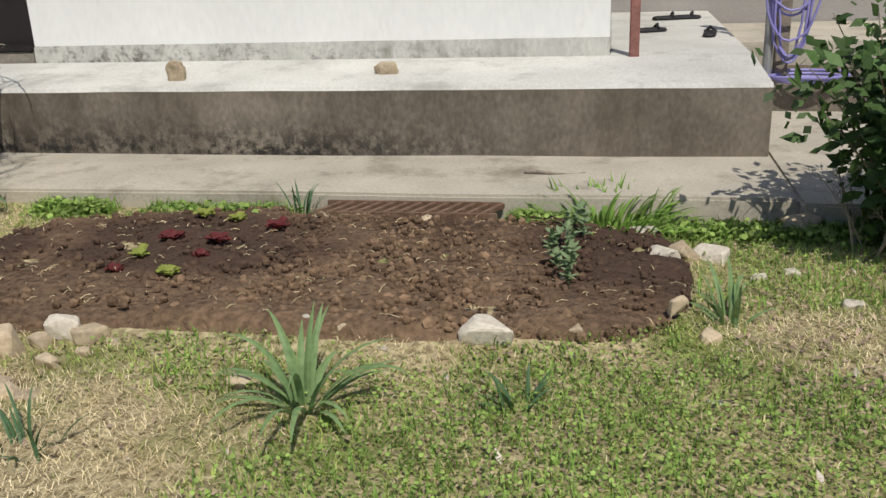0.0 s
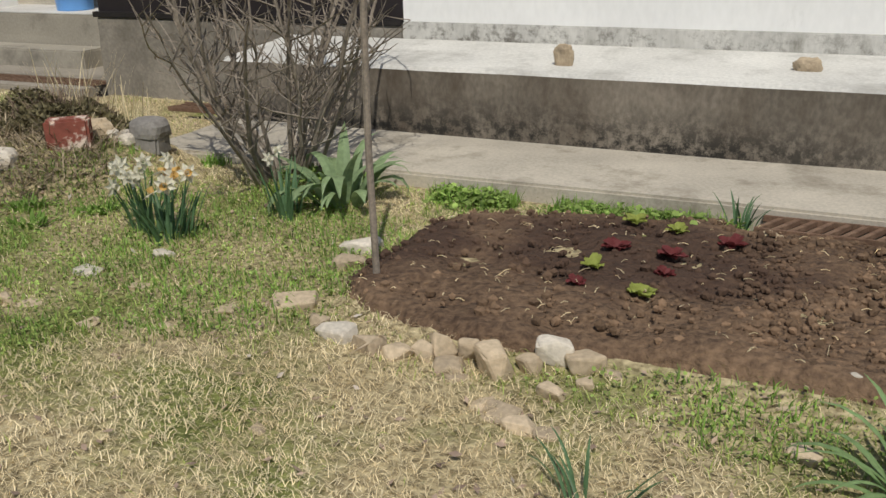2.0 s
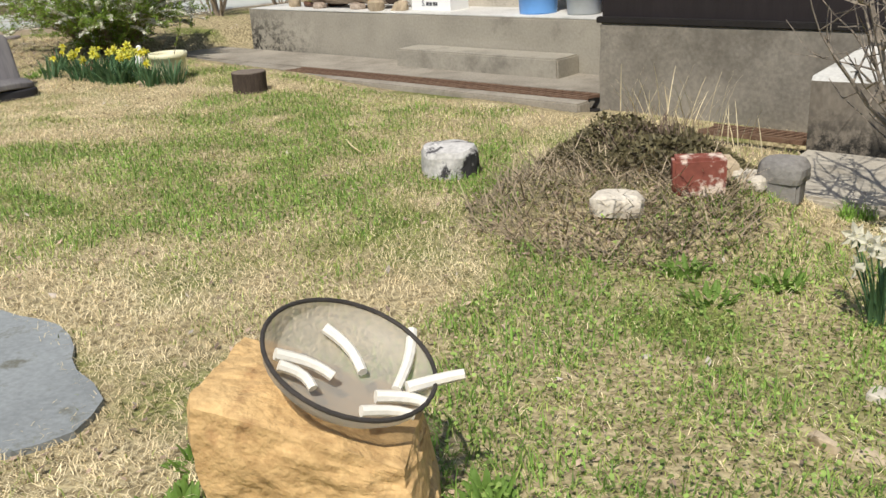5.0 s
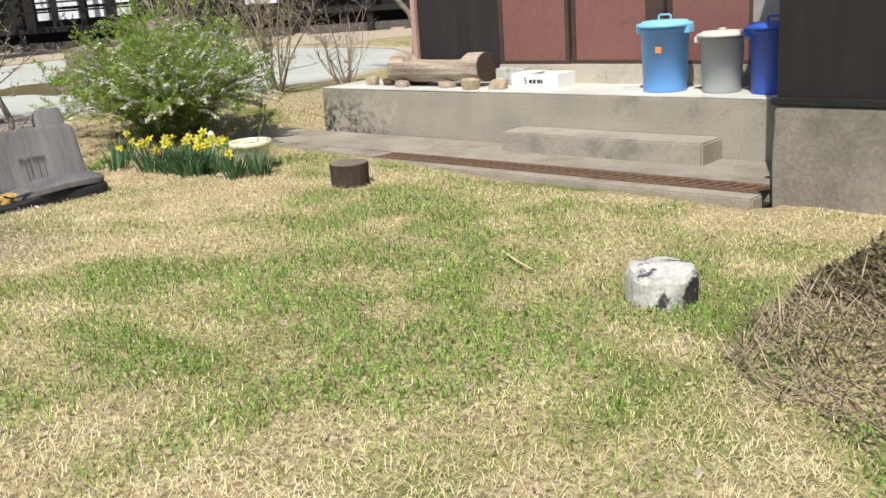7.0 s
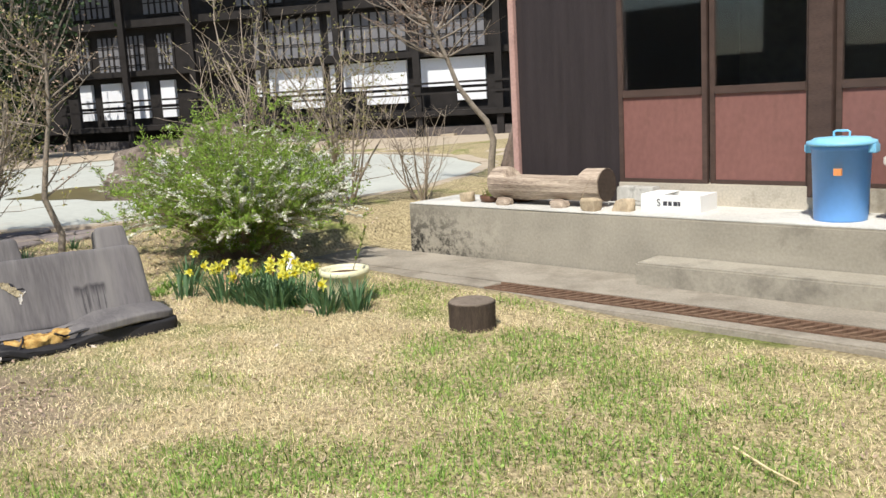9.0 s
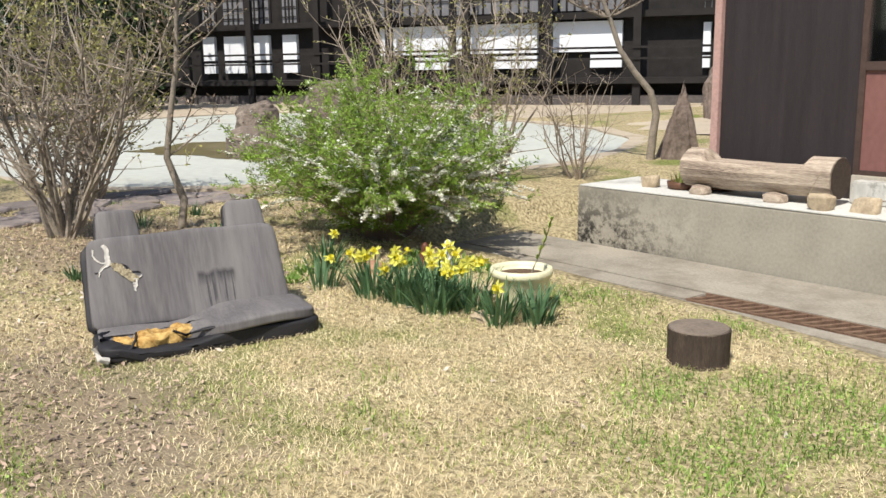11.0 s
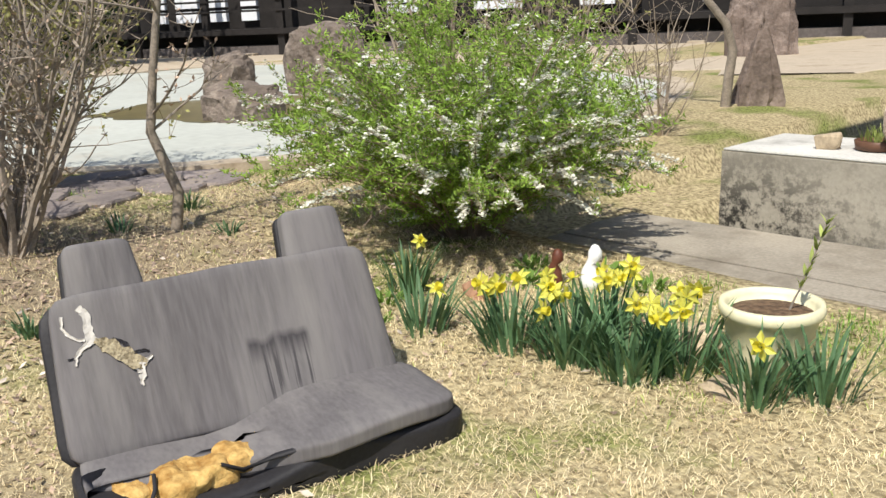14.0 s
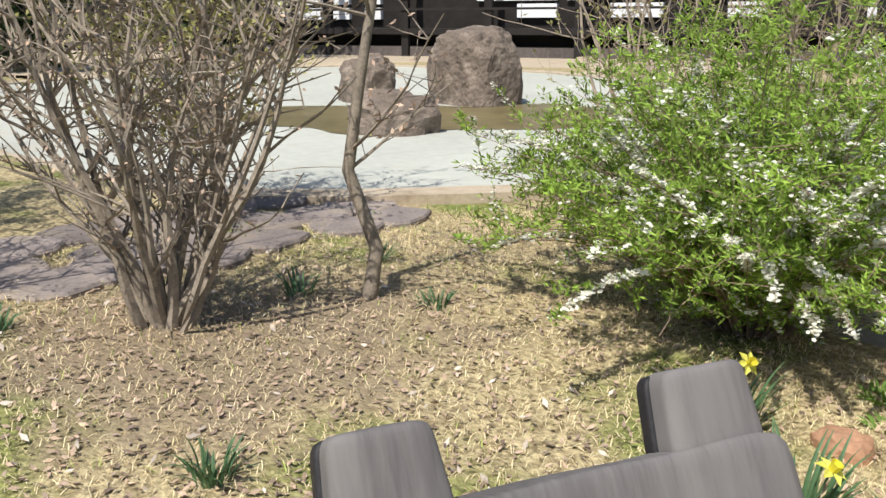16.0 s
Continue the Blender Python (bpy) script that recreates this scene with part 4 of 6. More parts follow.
    if sticker:
        part("sticker", box(r * 0.1, r * 0.36, -r * 0.95 - 0.006, -r * 0.95 + 0.03, h * 0.55, h * 0.63), M_orange, b, "small orange sticker")
    return b


bin_((-9.0, 8.24, 0), 0.205, 0.6, M_blue, M_bluelid, "bright blue plastic dustbin with a light blue lid", sticker=True)
bin_((-8.5, 8.26, 20), 0.175, 0.5, M_greybin, M_greylid, "grey plastic dustbin with a cream lid", handle=False)
bin_((-8.07, 8.26, 10), 0.19, 0.56, M_darkblue, M_darkblue, "deep blue plastic dustbin beside the grey one")


def foam_box():
    b = empty("foam_box", pose(-10.32, 8.32, PZ, 0, 0, 2), "white foam fish box with printed side", "box")
    w, d, h, t = 0.26, 0.15, 0.135, 0.025
    bm = box(-w, w, -d, d, 0, 0.02)
    for a in ((-w, w, -d, -d + t), (-w, w, d - t, d), (-w, -w + t, -d + t, d - t), (w - t, w, -d + t, d - t)):
        box(a[0], a[1], a[2], a[3], 0.02, h, 0, bm)
    part("tray", bm, M_foam, b)
    part("lid_edge", box(-w, -w + 0.2, -d, d, h, h + 0.006, 0.002), M_foam, b)
    cu = bpy.data.curves.new("print", 'FONT')
    cu.body = "S"
    cu.size = 0.085
    cu.extrude = 0.001
    t_ob = new("printed_mark", cu)
    t_ob.data.materials.append(M_ink)
    t_ob.parent = b
    t_ob.matrix_basis = pose(-0.12, -d - 0.002, 0.045, 90, 0, 0)
    for i, (x, l) in enumerate(((-0.06, 0.035), (-0.015, 0.03), (0.03, 0.035), (0.07, 0.02))):
        part("printed_bar", box(x, x + l, -d - 0.003, -d + 0.002, 0.05, 0.085), M_ink, b)


foam_box()


def log_seat():
    b = empty("log_bench", pose(-11.58, 8.26, PZ + 0.045, 0, 0, 1), "split weathered log lying on the porch as a bench", "log")
    bm = bmesh.new()
    n = 16
    rings = []
    for i in range(25):
        x = -0.6 + 1.2 * i / 24
        r = 0.145 + 0.018 * noise.noise(Vector((x * 3, 0, 2)))
        ring = []
        for j in range(n):
            a = 2 * math.pi * j / n
            k = r * (1 + 0.1 * noise.noise(Vector((x * 1.5, math.cos(a) * 2, math.sin(a) * 2))))
            y, z = math.cos(a) * k * 1.05, math.sin(a) * k
            flat = 0.065 if -0.44 < x < 0.4 else 0.16
            z = min(z, flat + 0.006 * noise.noise(Vector((x * 8, y * 8, 1))))
            ring.append(bm.verts.new((x, y, z + 0.145)))
        rings.append(ring)
    for a, c in zip(rings, rings[1:]):
        for j in range(n):
            bm.faces.new((a[j], a[(j + 1) % n], c[(j + 1) % n], c[j]))
    bm.faces.new(rings[0][::-1])
    bm.faces.new(rings[-1])
    bmesh.ops.recalc_face_normals(bm, faces=bm.faces[:])
    part("trunk", bm, M_log, b, "", False)
    bm = lathe([(0.14, 0), (0.145, 0.004), (0, 0.006)], 16)
    e = part("cut_end", bm, M_stump, b, "dark charred cut end")
    e.matrix_basis = pose(0.604, 0, 0.145, 0, 90, 0)
    for x, s in ((-0.42, 2), (0.2, 5)):
        bm = rock(0.08, 0.07, 0.055, s, 0.2, 2)
        o = part("wedge", bm, M_log, b, "short wooden wedge")
        o.location = (x, -0.13, -0.05)


log_seat()
stone("block_stone", (-10.98, 8.03), (0.19, 0.14, 0.12), 31, M_stone, "rough buff stone block on the porch", z=PZ, sink=0.004, amp=0.12)
stone("block_stone", (-10.72, 8.12), (0.21, 0.17, 0.14), 32, M_stone, "squared buff stone block on the porch", z=PZ, sink=0.004, amp=0.08)
stone("block_stone", (-12.52, 8.2), (0.17, 0.13, 0.12), 33, M_stone, "small buff stone block near the porch corner", z=PZ, sink=0.004, amp=0.1)
tagged(part("cement_block", box(-10.98, -10.62, 8.42, 8.56, PZ, PZ + 0.16, 0.01), M_plinth), "pale cement block against the door base", "block")
for px, py in ((-12.27, 8.28), (-12.0, 8.4)):
    bp_ = empty("bonsai_pot", pose(px, py, PZ), "low brown bonsai pot with small grass", "plant pot")
    part("bowl", lathe([(0.09, 0), (0.12, 0.01), (0.13, 0.06), (0.12, 0.062), (0.115, 0.045), (0, 0.045)], 16), M_brownpot, bp_, "", True)
    bm = bmesh.new()
    rg = random.Random(int(-px * 100))
    for i in range(60):
        a, r = rg.uniform(0, 6.28), rg.uniform(0, 0.09)
        strap(bm, (r * math.cos(a), r * math.sin(a), 0.045), rg.uniform(0, 6.28), rg.uniform(0.05, 0.13), 0.003, 0.3, 0.8, 3)
    part("tuft", bm, M_blade, bp_)


# ---- stump, white block, pot ----
def stump(at, r, h, label):
    s = empty("tree_stump", pose(at[0], at[1], ground_z(*at) - 0.02), label, "stump")
    bm = lathe([(r * 1.06, 0), (r, 0.04), (r * 0.99, h * 0.8), (r * 1.0, h)], 28)
    for v in bm.verts:
        v.co.xy *= 1 + 0.05 * noise.noise(Vector((v.co.x * 14, v.co.y * 14, v.co.z * 3)))
    part("trunk", bm, M_stump, s)
    bm = lathe([(r * 0.985, h - 0.005), (r * 0.95, h + 0.006), (0, h + 0.008)], 28)
    part("cut_top", bm, M_stumptop, s, "grey weathered cut face")


stump((-10.42, 5.86), 0.15, 0.19, "short dark tree stump set on the lawn as a seat")


def white_block():
    bm = lathe([(0.16, 0), (0.168, 0.03), (0.165, 0.15), (0.15, 0.185), (0.08, 0.195), (0, 0.195)], 20)
    bmesh.ops.subdivide_edges(bm, edges=bm.edges[:], cuts=1, use_grid_fill=True)
    for v in bm.verts:
        v.co += noise.noise_vector(v.co * 9) * 0.018
    ob = part("white_block", bm, M_moss)
    ob.matrix_basis = pose(-7.13, 4.77, ground_z(-7.13, 4.77) - 0.02, 0, 0, 70)
    tagged(ob, "chipped whitewashed round block with black stains on the lawn", "block")


white_block()


def flower_pot():
    p = empty("flower_pot", pose(-11.62, 5.83, ground_z(-11.62, 5.83) - 0.04, 0, 0, 0), "large cream glazed flower pot with a sprouting twig", "flower pot")
    part("pot", lathe([(0.12, 0), (0.135, 0.005), (0.152, 0.13), (0.163, 0.245), (0.176, 0.252), (0.184, 0.27), (0.18, 0.3), (0.165, 0.3), (0.155, 0.28), (0.15, 0.255), (0, 0.255)], 36), M_pot, p, "", True)
    part("soil", lathe([(0.151, 0.258), (0.08, 0.272), (0, 0.268)], 20), M_soil, p)
    bm, bl = bmesh.new(), bmesh.new()
    rg = random.Random(5)
    pts = limb(rg, (0.05, 0.03, 0.26), (0.25, 0.2, 1), 0.34, 0.12, 7)
    tube(pts, 0.005, 0.002, bm, 5)
    for q in pts[2:]:
        for k in range(4):
            strap(bl, q, rg.uniform(0, 6.28), rg.uniform(0.04, 0.07), 0.007, rg.uniform(0.3, 0.8), 0.7, 3)
    part("twig", bm, M_bark, p)
    part("foliage", bl, M_blade, p)


flower_pot()


# ---- strap-leaved plants ----
def clump(name, at, n, length, width, lean, material, label, category, seed, spread=0.05, flowers=0, mp=None, mc=None, fl=0.0, fsize=0.04, droop=1.2, group="", parent_z=None):
    rg = random.Random(seed)
    c = empty(name, pose(at[0], at[1], (ground_z(*at) if parent_z is None else parent_z) - 0.01), label, category, group)
    bm = bmesh.new()
    for i in range(n):
        if n <= 45 and i:
            part("leaf", bm, material, c)
            bm = bmesh.new()
        a = rg.uniform(0, 2 * math.pi)
        r = spread * math.sqrt(rg.random())
        strap(bm, (r * math.cos(a), r * math.sin(a), 0), a + rg.uniform(-0.6, 0.6), length * rg.uniform(0.65, 1.1), width * rg.uniform(0.7, 1.2), rg.uniform(0.05, lean), droop * rg.uniform(0.3, 1.3), 7)
    part("leaf" if n <= 45 else "foliage", bm, material, c, "", False)
    for i in range(flowers):
        a = rg.uniform(0, 2 * math.pi)
        r = spread * (0.3 + 0.9 * rg.random())
        foot = Vector((0.4 * r * math.cos(a), 0.4 * r * math.sin(a), 0))
        top = Vector((r * 1.3 * math.cos(a), r * 1.3 * math.sin(a), fl * rg.uniform(0.75, 1.08)))
        bs, b1, b2 = bmesh.new(), bmesh.new(), bmesh.new()
        tube([foot, foot.lerp(top, 0.5) + Vector((0, 0, 0.02)), top], 0.004, 0.003, bs, 5)
        st = part("flower_stem", bs, material, c)
        face = Vector((rg.uniform(-0.4, 1.0), rg.uniform(-1.0, 0.2), rg.uniform(-0.15, 0.35)))
        flower(b1, b2, top, face, fsize * rg.uniform(0.85, 1.15))
        pe = part("petals", b1, mp, st)
        part("trumpet", b2, mc, st)
    return c


clump("strap_plant", (-1.35, 3.1), 26, 0.36, 0.013, 1.0, M_lily, "fresh green strap-leaved lily plant at the lawn edge", "plant", 3, 0.05, droop=1.8)
clump("strap_plant", (0.02, 3.98), 18, 0.25, 0.010, 0.8, M_lily, "small grey-green strap-leaved plant among stones", "plant", 4, 0.05)
clump("strap_plant", (-3.94, 4.85), 36, 0.44, 0.034, 0.8, M_hosta, "broad arching strap-leaved plant beside the bare bush", "plant", 6, 0.13, droop=3.2)
clump("strap_plant", (-0.45, 5.17), 260, 0.24, 0.010, 0.85, M_blade2, "bright green day-lily clump by the paving", "plant", 7, 0.34, droop=1.8)
clump("strap_plant", (-2.0, 5.1), 12, 0.2, 0.006, 0.5, M_narc, "thin grassy shoots beside the drain", "plant", 8, 0.06)
clump("strap_plant", (-2.05, 2.75), 14, 0.2, 0.006, 0.9, M_narc, "thin grey-green shoots in the lawn", "plant", 9, 0.1)
clump("strap_plant", (-0.7, 3.2), 10, 0.16, 0.007, 0.9, M_narc, "thin grey-green shoots in the lawn", "plant", 10, 0.06)

for i, (x, y, n, l) in enumerate(((-13.95, 4.05, 40, 0.13), (-15.2, 5.0, 24, 0.16), (-15.5, 5.6, 24, 0.15), (-14.75, 5.45, 20, 0.12), (-15.3, 3.75, 26, 0.14))):
    clump("bulb_shoots", (x, y), n, l, 0.006, 0.8, M_narc, "small tuft of bulb leaves in the leaf litter", "plant", 80 + i, 0.06, group="bulb tufts")
for i, (x, y) in enumerate(((-13.15, 5.2), (-13.3, 5.4), (-12.95, 6.0), (-13.1, 6.2), (-12.75, 6.35), (-12.45, 6.3), (-5.45, 1.85), (-5.3, 1.8), (-5.1, 1.82), (-4.9, 2.35), (-4.85, 2.2), (-5.6, 2.05), (-4.95, 4.2), (-5.3, 4.1), (-5.1, 3.9))):
    clump("leafy_weed", (x, y), 44, 0.075, 0.012, 1.3, M_blade2, "low broad-leaved green weed in the lawn", "weed", 120 + i, 0.08, droop=0.8, group="leafy weeds")

YEL = "clump of yellow daffodils in bloom by the car seat"
for i, (x, y, n, fl_) in enumerate(((-12.45, 5.35, 70, 5), (-12.2, 5.42, 90, 7), (-11.95, 5.45, 90, 5), (-11.85, 5.62, 55, 3), (-12.25, 5.7, 60, 5))):
    clump("daffodil_clump", (x, y), n, 0.28, 0.009, 0.55, M_narc, YEL, "daffodils", 40 + i, 0.12, fl_, M_yellow, M_deepyellow, 0.31, 0.052, 0.8, "yellow daffodils")
for i, (x, y, n, fl_) in enumerate(((-12.85, 5.25, 30, 1), (-13.3, 5.55, 40, 1), (-11.52, 5.55, 55, 1), (-11.35, 5.68, 40, 0))):
    clump("daffodil_clump", (x, y), n, 0.27, 0.008, 0.55, M_narc, "leafy daffodil clump with hardly a flower", "daffodils", 60 + i, 0.09, fl_, M_yellow, M_deepyellow, 0.27, 0.05, 0.8, "leafy daffodils")
clump("daffodil_clump", (-4.34, 3.99), 34, 0.26, 0.008, 0.4, M_narc, "clump of cream daffodils with orange cups", "daffodils", 71, 0.11, 7, M_cream, M_cup, 0.31, 0.05, 0.7, "cream daffodils")
clump("daffodil_clump", (-4.54, 4.08), 26, 0.25, 0.008, 0.4, M_narc, "clump of pale cream daffodils in bloom", "daffodils", 72, 0.09, 10, M_cream, M_cream, 0.31, 0.048, 0.7, "cream daffodils")
clump("daffodil_clump", (-4.05, 4.5), 20, 0.28, 0.008, 0.4, M_narc, "thin daffodil clump with two drooping cream flowers", "daffodils", 73, 0.09, 2, M_cream, M_cream, 0.32, 0.04, 0.7, "cream daffodils")


# ---- the flower bed ----
def flower_bed():
    st = 0.035
    xs = np.arange(-3.9, 0.3, st)
    ys = np.arange(3.2, 5.35, st)
    idx, verts, faces = {}, [], []
    for j, y in enumerate(ys):
        for i, x in enumerate(xs):
            b = bed_in(x, y)
            if b < 1.12 and y < (5.02 if -2.05 < x < -0.85 else 5.27):
                z = ground_z(x, y) + 0.012 + 0.03 * noise.noise(Vector((x * 4, y * 4, 7))) * min(1, max(0, 1.1 - b) * 3)
                z += 0.02 * abs(noise.noise(Vector((x * 13, y * 13, 2)))) - 0.085 * max(0.0, min(1.0, (b - 0.86) / 0.24))
                idx[i, j] = len(verts)
                verts.append((x, y, z))
    for (i, j), k in idx.items():
        q = [(i, j), (i + 1, j), (i + 1, j + 1), (i, j + 1)]
        if all(c in idx for c in q):
            faces.append([idx[c] for c in q])
    ob = mesh_np("flower_bed", verts, faces, M_soil, smooth=True)
    tagged(ob, "freshly dug bed of dark brown soil", "flower bed", kind="structure")
    rg = random.Random(12)
    bm = bmesh.new()
    for i in range(5200):
        x, y = rg.uniform(-3.5, -0.1), rg.uniform(3.6, 5.1)
        if bed_in(x, y) > 0.95:
            continue
        if not (-1.9 < x < -0.5) and rg.random() < 0.55:
            continue
        s = 0.004 + 0.02 * rg.random() ** 3
        r = bmesh.ops.create_icosphere(bm, subdivisions=1, radius=s)
        c = Vector((x, y, ground_z(x, y) + 0.022))
        for v in r["verts"]:
            v.co = v.co * rg.uniform(0.7, 1.2) + c
    tagged(part("soil_clods", bm, M_clod), "loose crumbly clods of soil in the bed", "soil", kind="stuff")
    # straw bits and twigs on the soil
    bm = bmesh.new()
    for i in range(330):
        x, y = rg.uniform(-3.5, -0.1), rg.uniform(3.6, 5.1)
        if bed_in(x, y) > 0.95:
            continue
        a, l = rg.uniform(0, 6.28), rg.uniform(0.01, 0.05) * (2.2 if rg.random() < 0.06 else 1)
        c = Vector((x, y, ground_z(x, y) + 0.032))
        d = Vector((math.cos(a), math.sin(a), rg.uniform(-0.1, 0.15))) * l / 2
        tube([c - d, c + Vector((0, 0, 0.006)), c + d], 0.0019, 0.001, bm, 4)
    tagged(part("straw_bits", bm, M_straw), "dry straw bits scattered over the soil", "straw", kind="stuff")


flower_bed()


def lettuce(at, material, label, seed, r=0.05):
    rg = random.Random(seed)
    p = empty("lettuce_seedling", pose(at[0], at[1], ground_z(*at) + 0.02), label, "seedling", "seedlings in the bed")
    for i in range(11):
        bm = bmesh.new()
        a = 2 * math.pi * i / 11 + rg.uniform(-0.3, 0.3)
        l = r * rg.uniform(0.7, 1.3)
        seg = 4
        rows = []
        for k in range(seg + 1):
            t = k / seg
            w = l * 0.42 * math.sin(math.pi * (0.12 + 0.8 * t))
            c = Vector((math.cos(a) * l * t, math.sin(a) * l * t, l * (0.9 * t - 0.5 * t * t) * (0.5 + 0.8 * (i % 3) / 2)))
            s = Vector((-math.sin(a), math.cos(a), 0)) * w
            rows.append((bm.verts.new(c - s + Vector((0, 0, rg.uniform(0, 0.012)))), bm.verts.new(c), bm.verts.new(c + s + Vector((0, 0, rg.uniform(0, 0.012))))))
        for u, v in zip(rows, rows[1:]):
            bm.faces.new((u[0], u[1], v[1], v[0]))
            bm.faces.new((u[1], u[2], v[2], v[1]))
        part("leaf", bm, material, p)


for i, (x, y) in enumerate(((-2.42, 4.46), (-2.19, 4.47), (-1.99, 4.69), (-2.17, 4.23), (-2.45, 4.01))):
    lettuce((x, y), M_redleaf, "small red lettuce seedling in the soil", i, 0.055 if i < 3 else 0.04)
for i, (x, y) in enumerate(((-2.45, 4.21), (-2.21, 3.99), (-2.43, 4.86), (-2.23, 4.79))):
    lettuce((x, y), M_lime, "small lime-green lettuce seedling in the soil", 10 + i, 0.048)


def pea(at, h, seed):
    """An upright leafy pea seedling."""
    rg2 = random.Random(seed)
    p = empty("pea_plant", pose(at[0], at[1], ground_z(*at) + 0.01), "young pale green pea plant in the bed", "seedling", "pea plants in the bed")
    for i in range(2):
        bm = bmesh.new()
        pts = limb(rg2, (rg2.uniform(-0.03, 0.03), rg2.uniform(-0.03, 0.03), 0), (rg2.uniform(-0.3, 0.3), rg2.uniform(-0.3, 0.3), 1), h * rg2.uniform(0.7, 1.1), 0.16, 6)
        tube(pts, 0.003, 0.0015, bm, 5)
        st = part("stem", bm, M_hosta, p)
        for q in pts[1:]:
            for k in range(2):
                bl = bmesh.new()
                strap(bl, q, rg2.uniform(0, 6.28), rg2.uniform(0.03, 0.055), rg2.uniform(0.01, 0.016), rg2.uniform(0.5, 1.3), 0.6, 3, 0.4)
                part("leaf", bl, M_hosta, st)


for i, (x, y, h) in enumerate(((-0.58, 4.12, 0.14), (-0.6, 4.3, 0.12), (-0.58, 4.45, 0.13), (-0.68, 4.57, 0.1), (-0.55, 4.75, 0.14), (-0.6, 4.9, 0.12))):
    pea((x, y), h, 30 + i)

# ---- stones round the bed ----
EDGE = "rough edging stone at the flower bed"
rg = random.Random(21)
for i, (x, y, w, m, sh) in enumerate((
        (-3.47, 4.2, 0.24, 1, 0.45), (-3.39, 3.95, 0.18, 0, 0.6), (-3.4, 3.56, 0.24, 0, 0.35), (-3.6, 3.42, 0.12, 0, 0.4), (-3.13, 3.4, 0.2, 1, 0.45), (-3.24, 3.46, 0.12, 0, 0.5),
        (-2.98, 3.36, 0.17, 0, 0.55), (-2.87, 3.35, 0.14, 0, 0.5), (-2.79, 3.37, 0.11, 0, 0.9), (-2.73, 3.42, 0.12, 0, 0.9), (-2.68, 3.33, 0.15, 0, 0.5), (-2.64, 3.42, 0.11, 0, 1.0),
        (-2.53, 3.36, 0.2, 0, 0.75), (-2.44, 3.42, 0.11, 0, 0.8), (-2.37, 3.47, 0.16, 1, 0.8), (-2.27, 3.48, 0.17, 0, 0.6), (-2.23, 3.38, 0.1, 0, 0.6), (-2.18, 3.46, 0.1, 0, 0.5),
        (-2.32, 3.27, 0.13, 0, 0.6), (-2.42, 3.12, 0.18, 0, 0.35), (-2.34, 3.07, 0.16, 0, 0.4), (-2.26, 3.07, 0.12, 0, 0.45), (-2.5, 3.16, 0.13, 0, 0.4), (-2.63, 3.28, 0.1, 0, 0.4),
        (-1.66, 3.45, 0.09, 0, 0.6), (-1.6, 3.22, 0.12, 0, 0.5), (-1.35, 3.58, 0.09, 0, 0.6), (-1.5, 3.6, 0.09, 1, 0.6), (-0.84, 3.64, 0.26, 1, 0.45), (-0.55, 3.7, 0.1, 0, 0.5),
        (0.02, 4.74, 0.24, 1, 0.55), (-0.1, 4.66, 0.18, 0, 0.6), (-0.19, 4.56, 0.18, 1, 0.5), (-0.27, 5.03, 0.22, 1, 0.4), (0.2, 4.5, 0.1, 1, 0.5), (-0.12, 5.2, 0.14, 0, 0.5),
        (-1.62, 5.0, 0.2, 0, 0.6), (-1.36, 4.97, 0.18, 0, 0.3), (-2.2, 5.05, 0.14, 1, 0.4), (-1.85, 4.97, 0.12, 0, 0.35), (-1.0, 5.0, 0.2, 0, 0.5),
        (0.25, 5.15, 0.12, 0, 0.5), (-0.18, 3.86, 0.1, 0, 0.9), (-0.08, 3.8, 0.12, 0, 0.5), (0.5, 5.2, 0.24, 0, 0.6), (0.35, 4.6, 0.1, 1, 0.5), (0.5, 4.2, 0.12, 1, 0.5),
        (-4.22, 3.8, 0.15, 1, 0.4), (-4.27, 3.13, 0.16, 0, 0.35), (-4.05, 3.45, 0.14, 0, 0.3), (-4.35, 3.5, 0.15, 1, 0.4), (-3.95, 3.1, 0.12, 0, 0.3), (-4.4, 3.15, 0.13, 0, 0.5), (-3.0, 2.75, 0.08, 0, 0.5), (-3.7, 3.2, 0.08, 0, 0.4),
        (-5.05, 3.35, 0.07, 1, 0.4), (-0.1, 3.3, 0.08, 1, 0.4), (0.2, 3.45, 0.11, 0, 0.3), (-0.8, 2.6, 0.08, 1, 0.3))):
    stone("edging_stone", (x, y), (w, w * rg.uniform(0.6, 0.9), w * sh), 100 + i, M_whitestone if m else M_stone, ("pale chalky " if m else "buff ") + EDGE, rz=rg.uniform(-35, 35), amp=0.16, sub=2, group="stones round the bed")

for at, size, sd, lab in (((-3.25, 6.42), (0.13, 0.08, 0.145), 7, "upright pointed tan stone resting on the ledge"), ((-1.86, 6.56), (0.155, 0.09, 0.075), 8, "small rounded tan stone lying on the ledge")):
    stone("ledge_stone", at, size, sd, M_stone, lab, z=0.842 + 0.066 * (at[1] - 6.17), sink=0.003, amp=0.28, tilt=0)


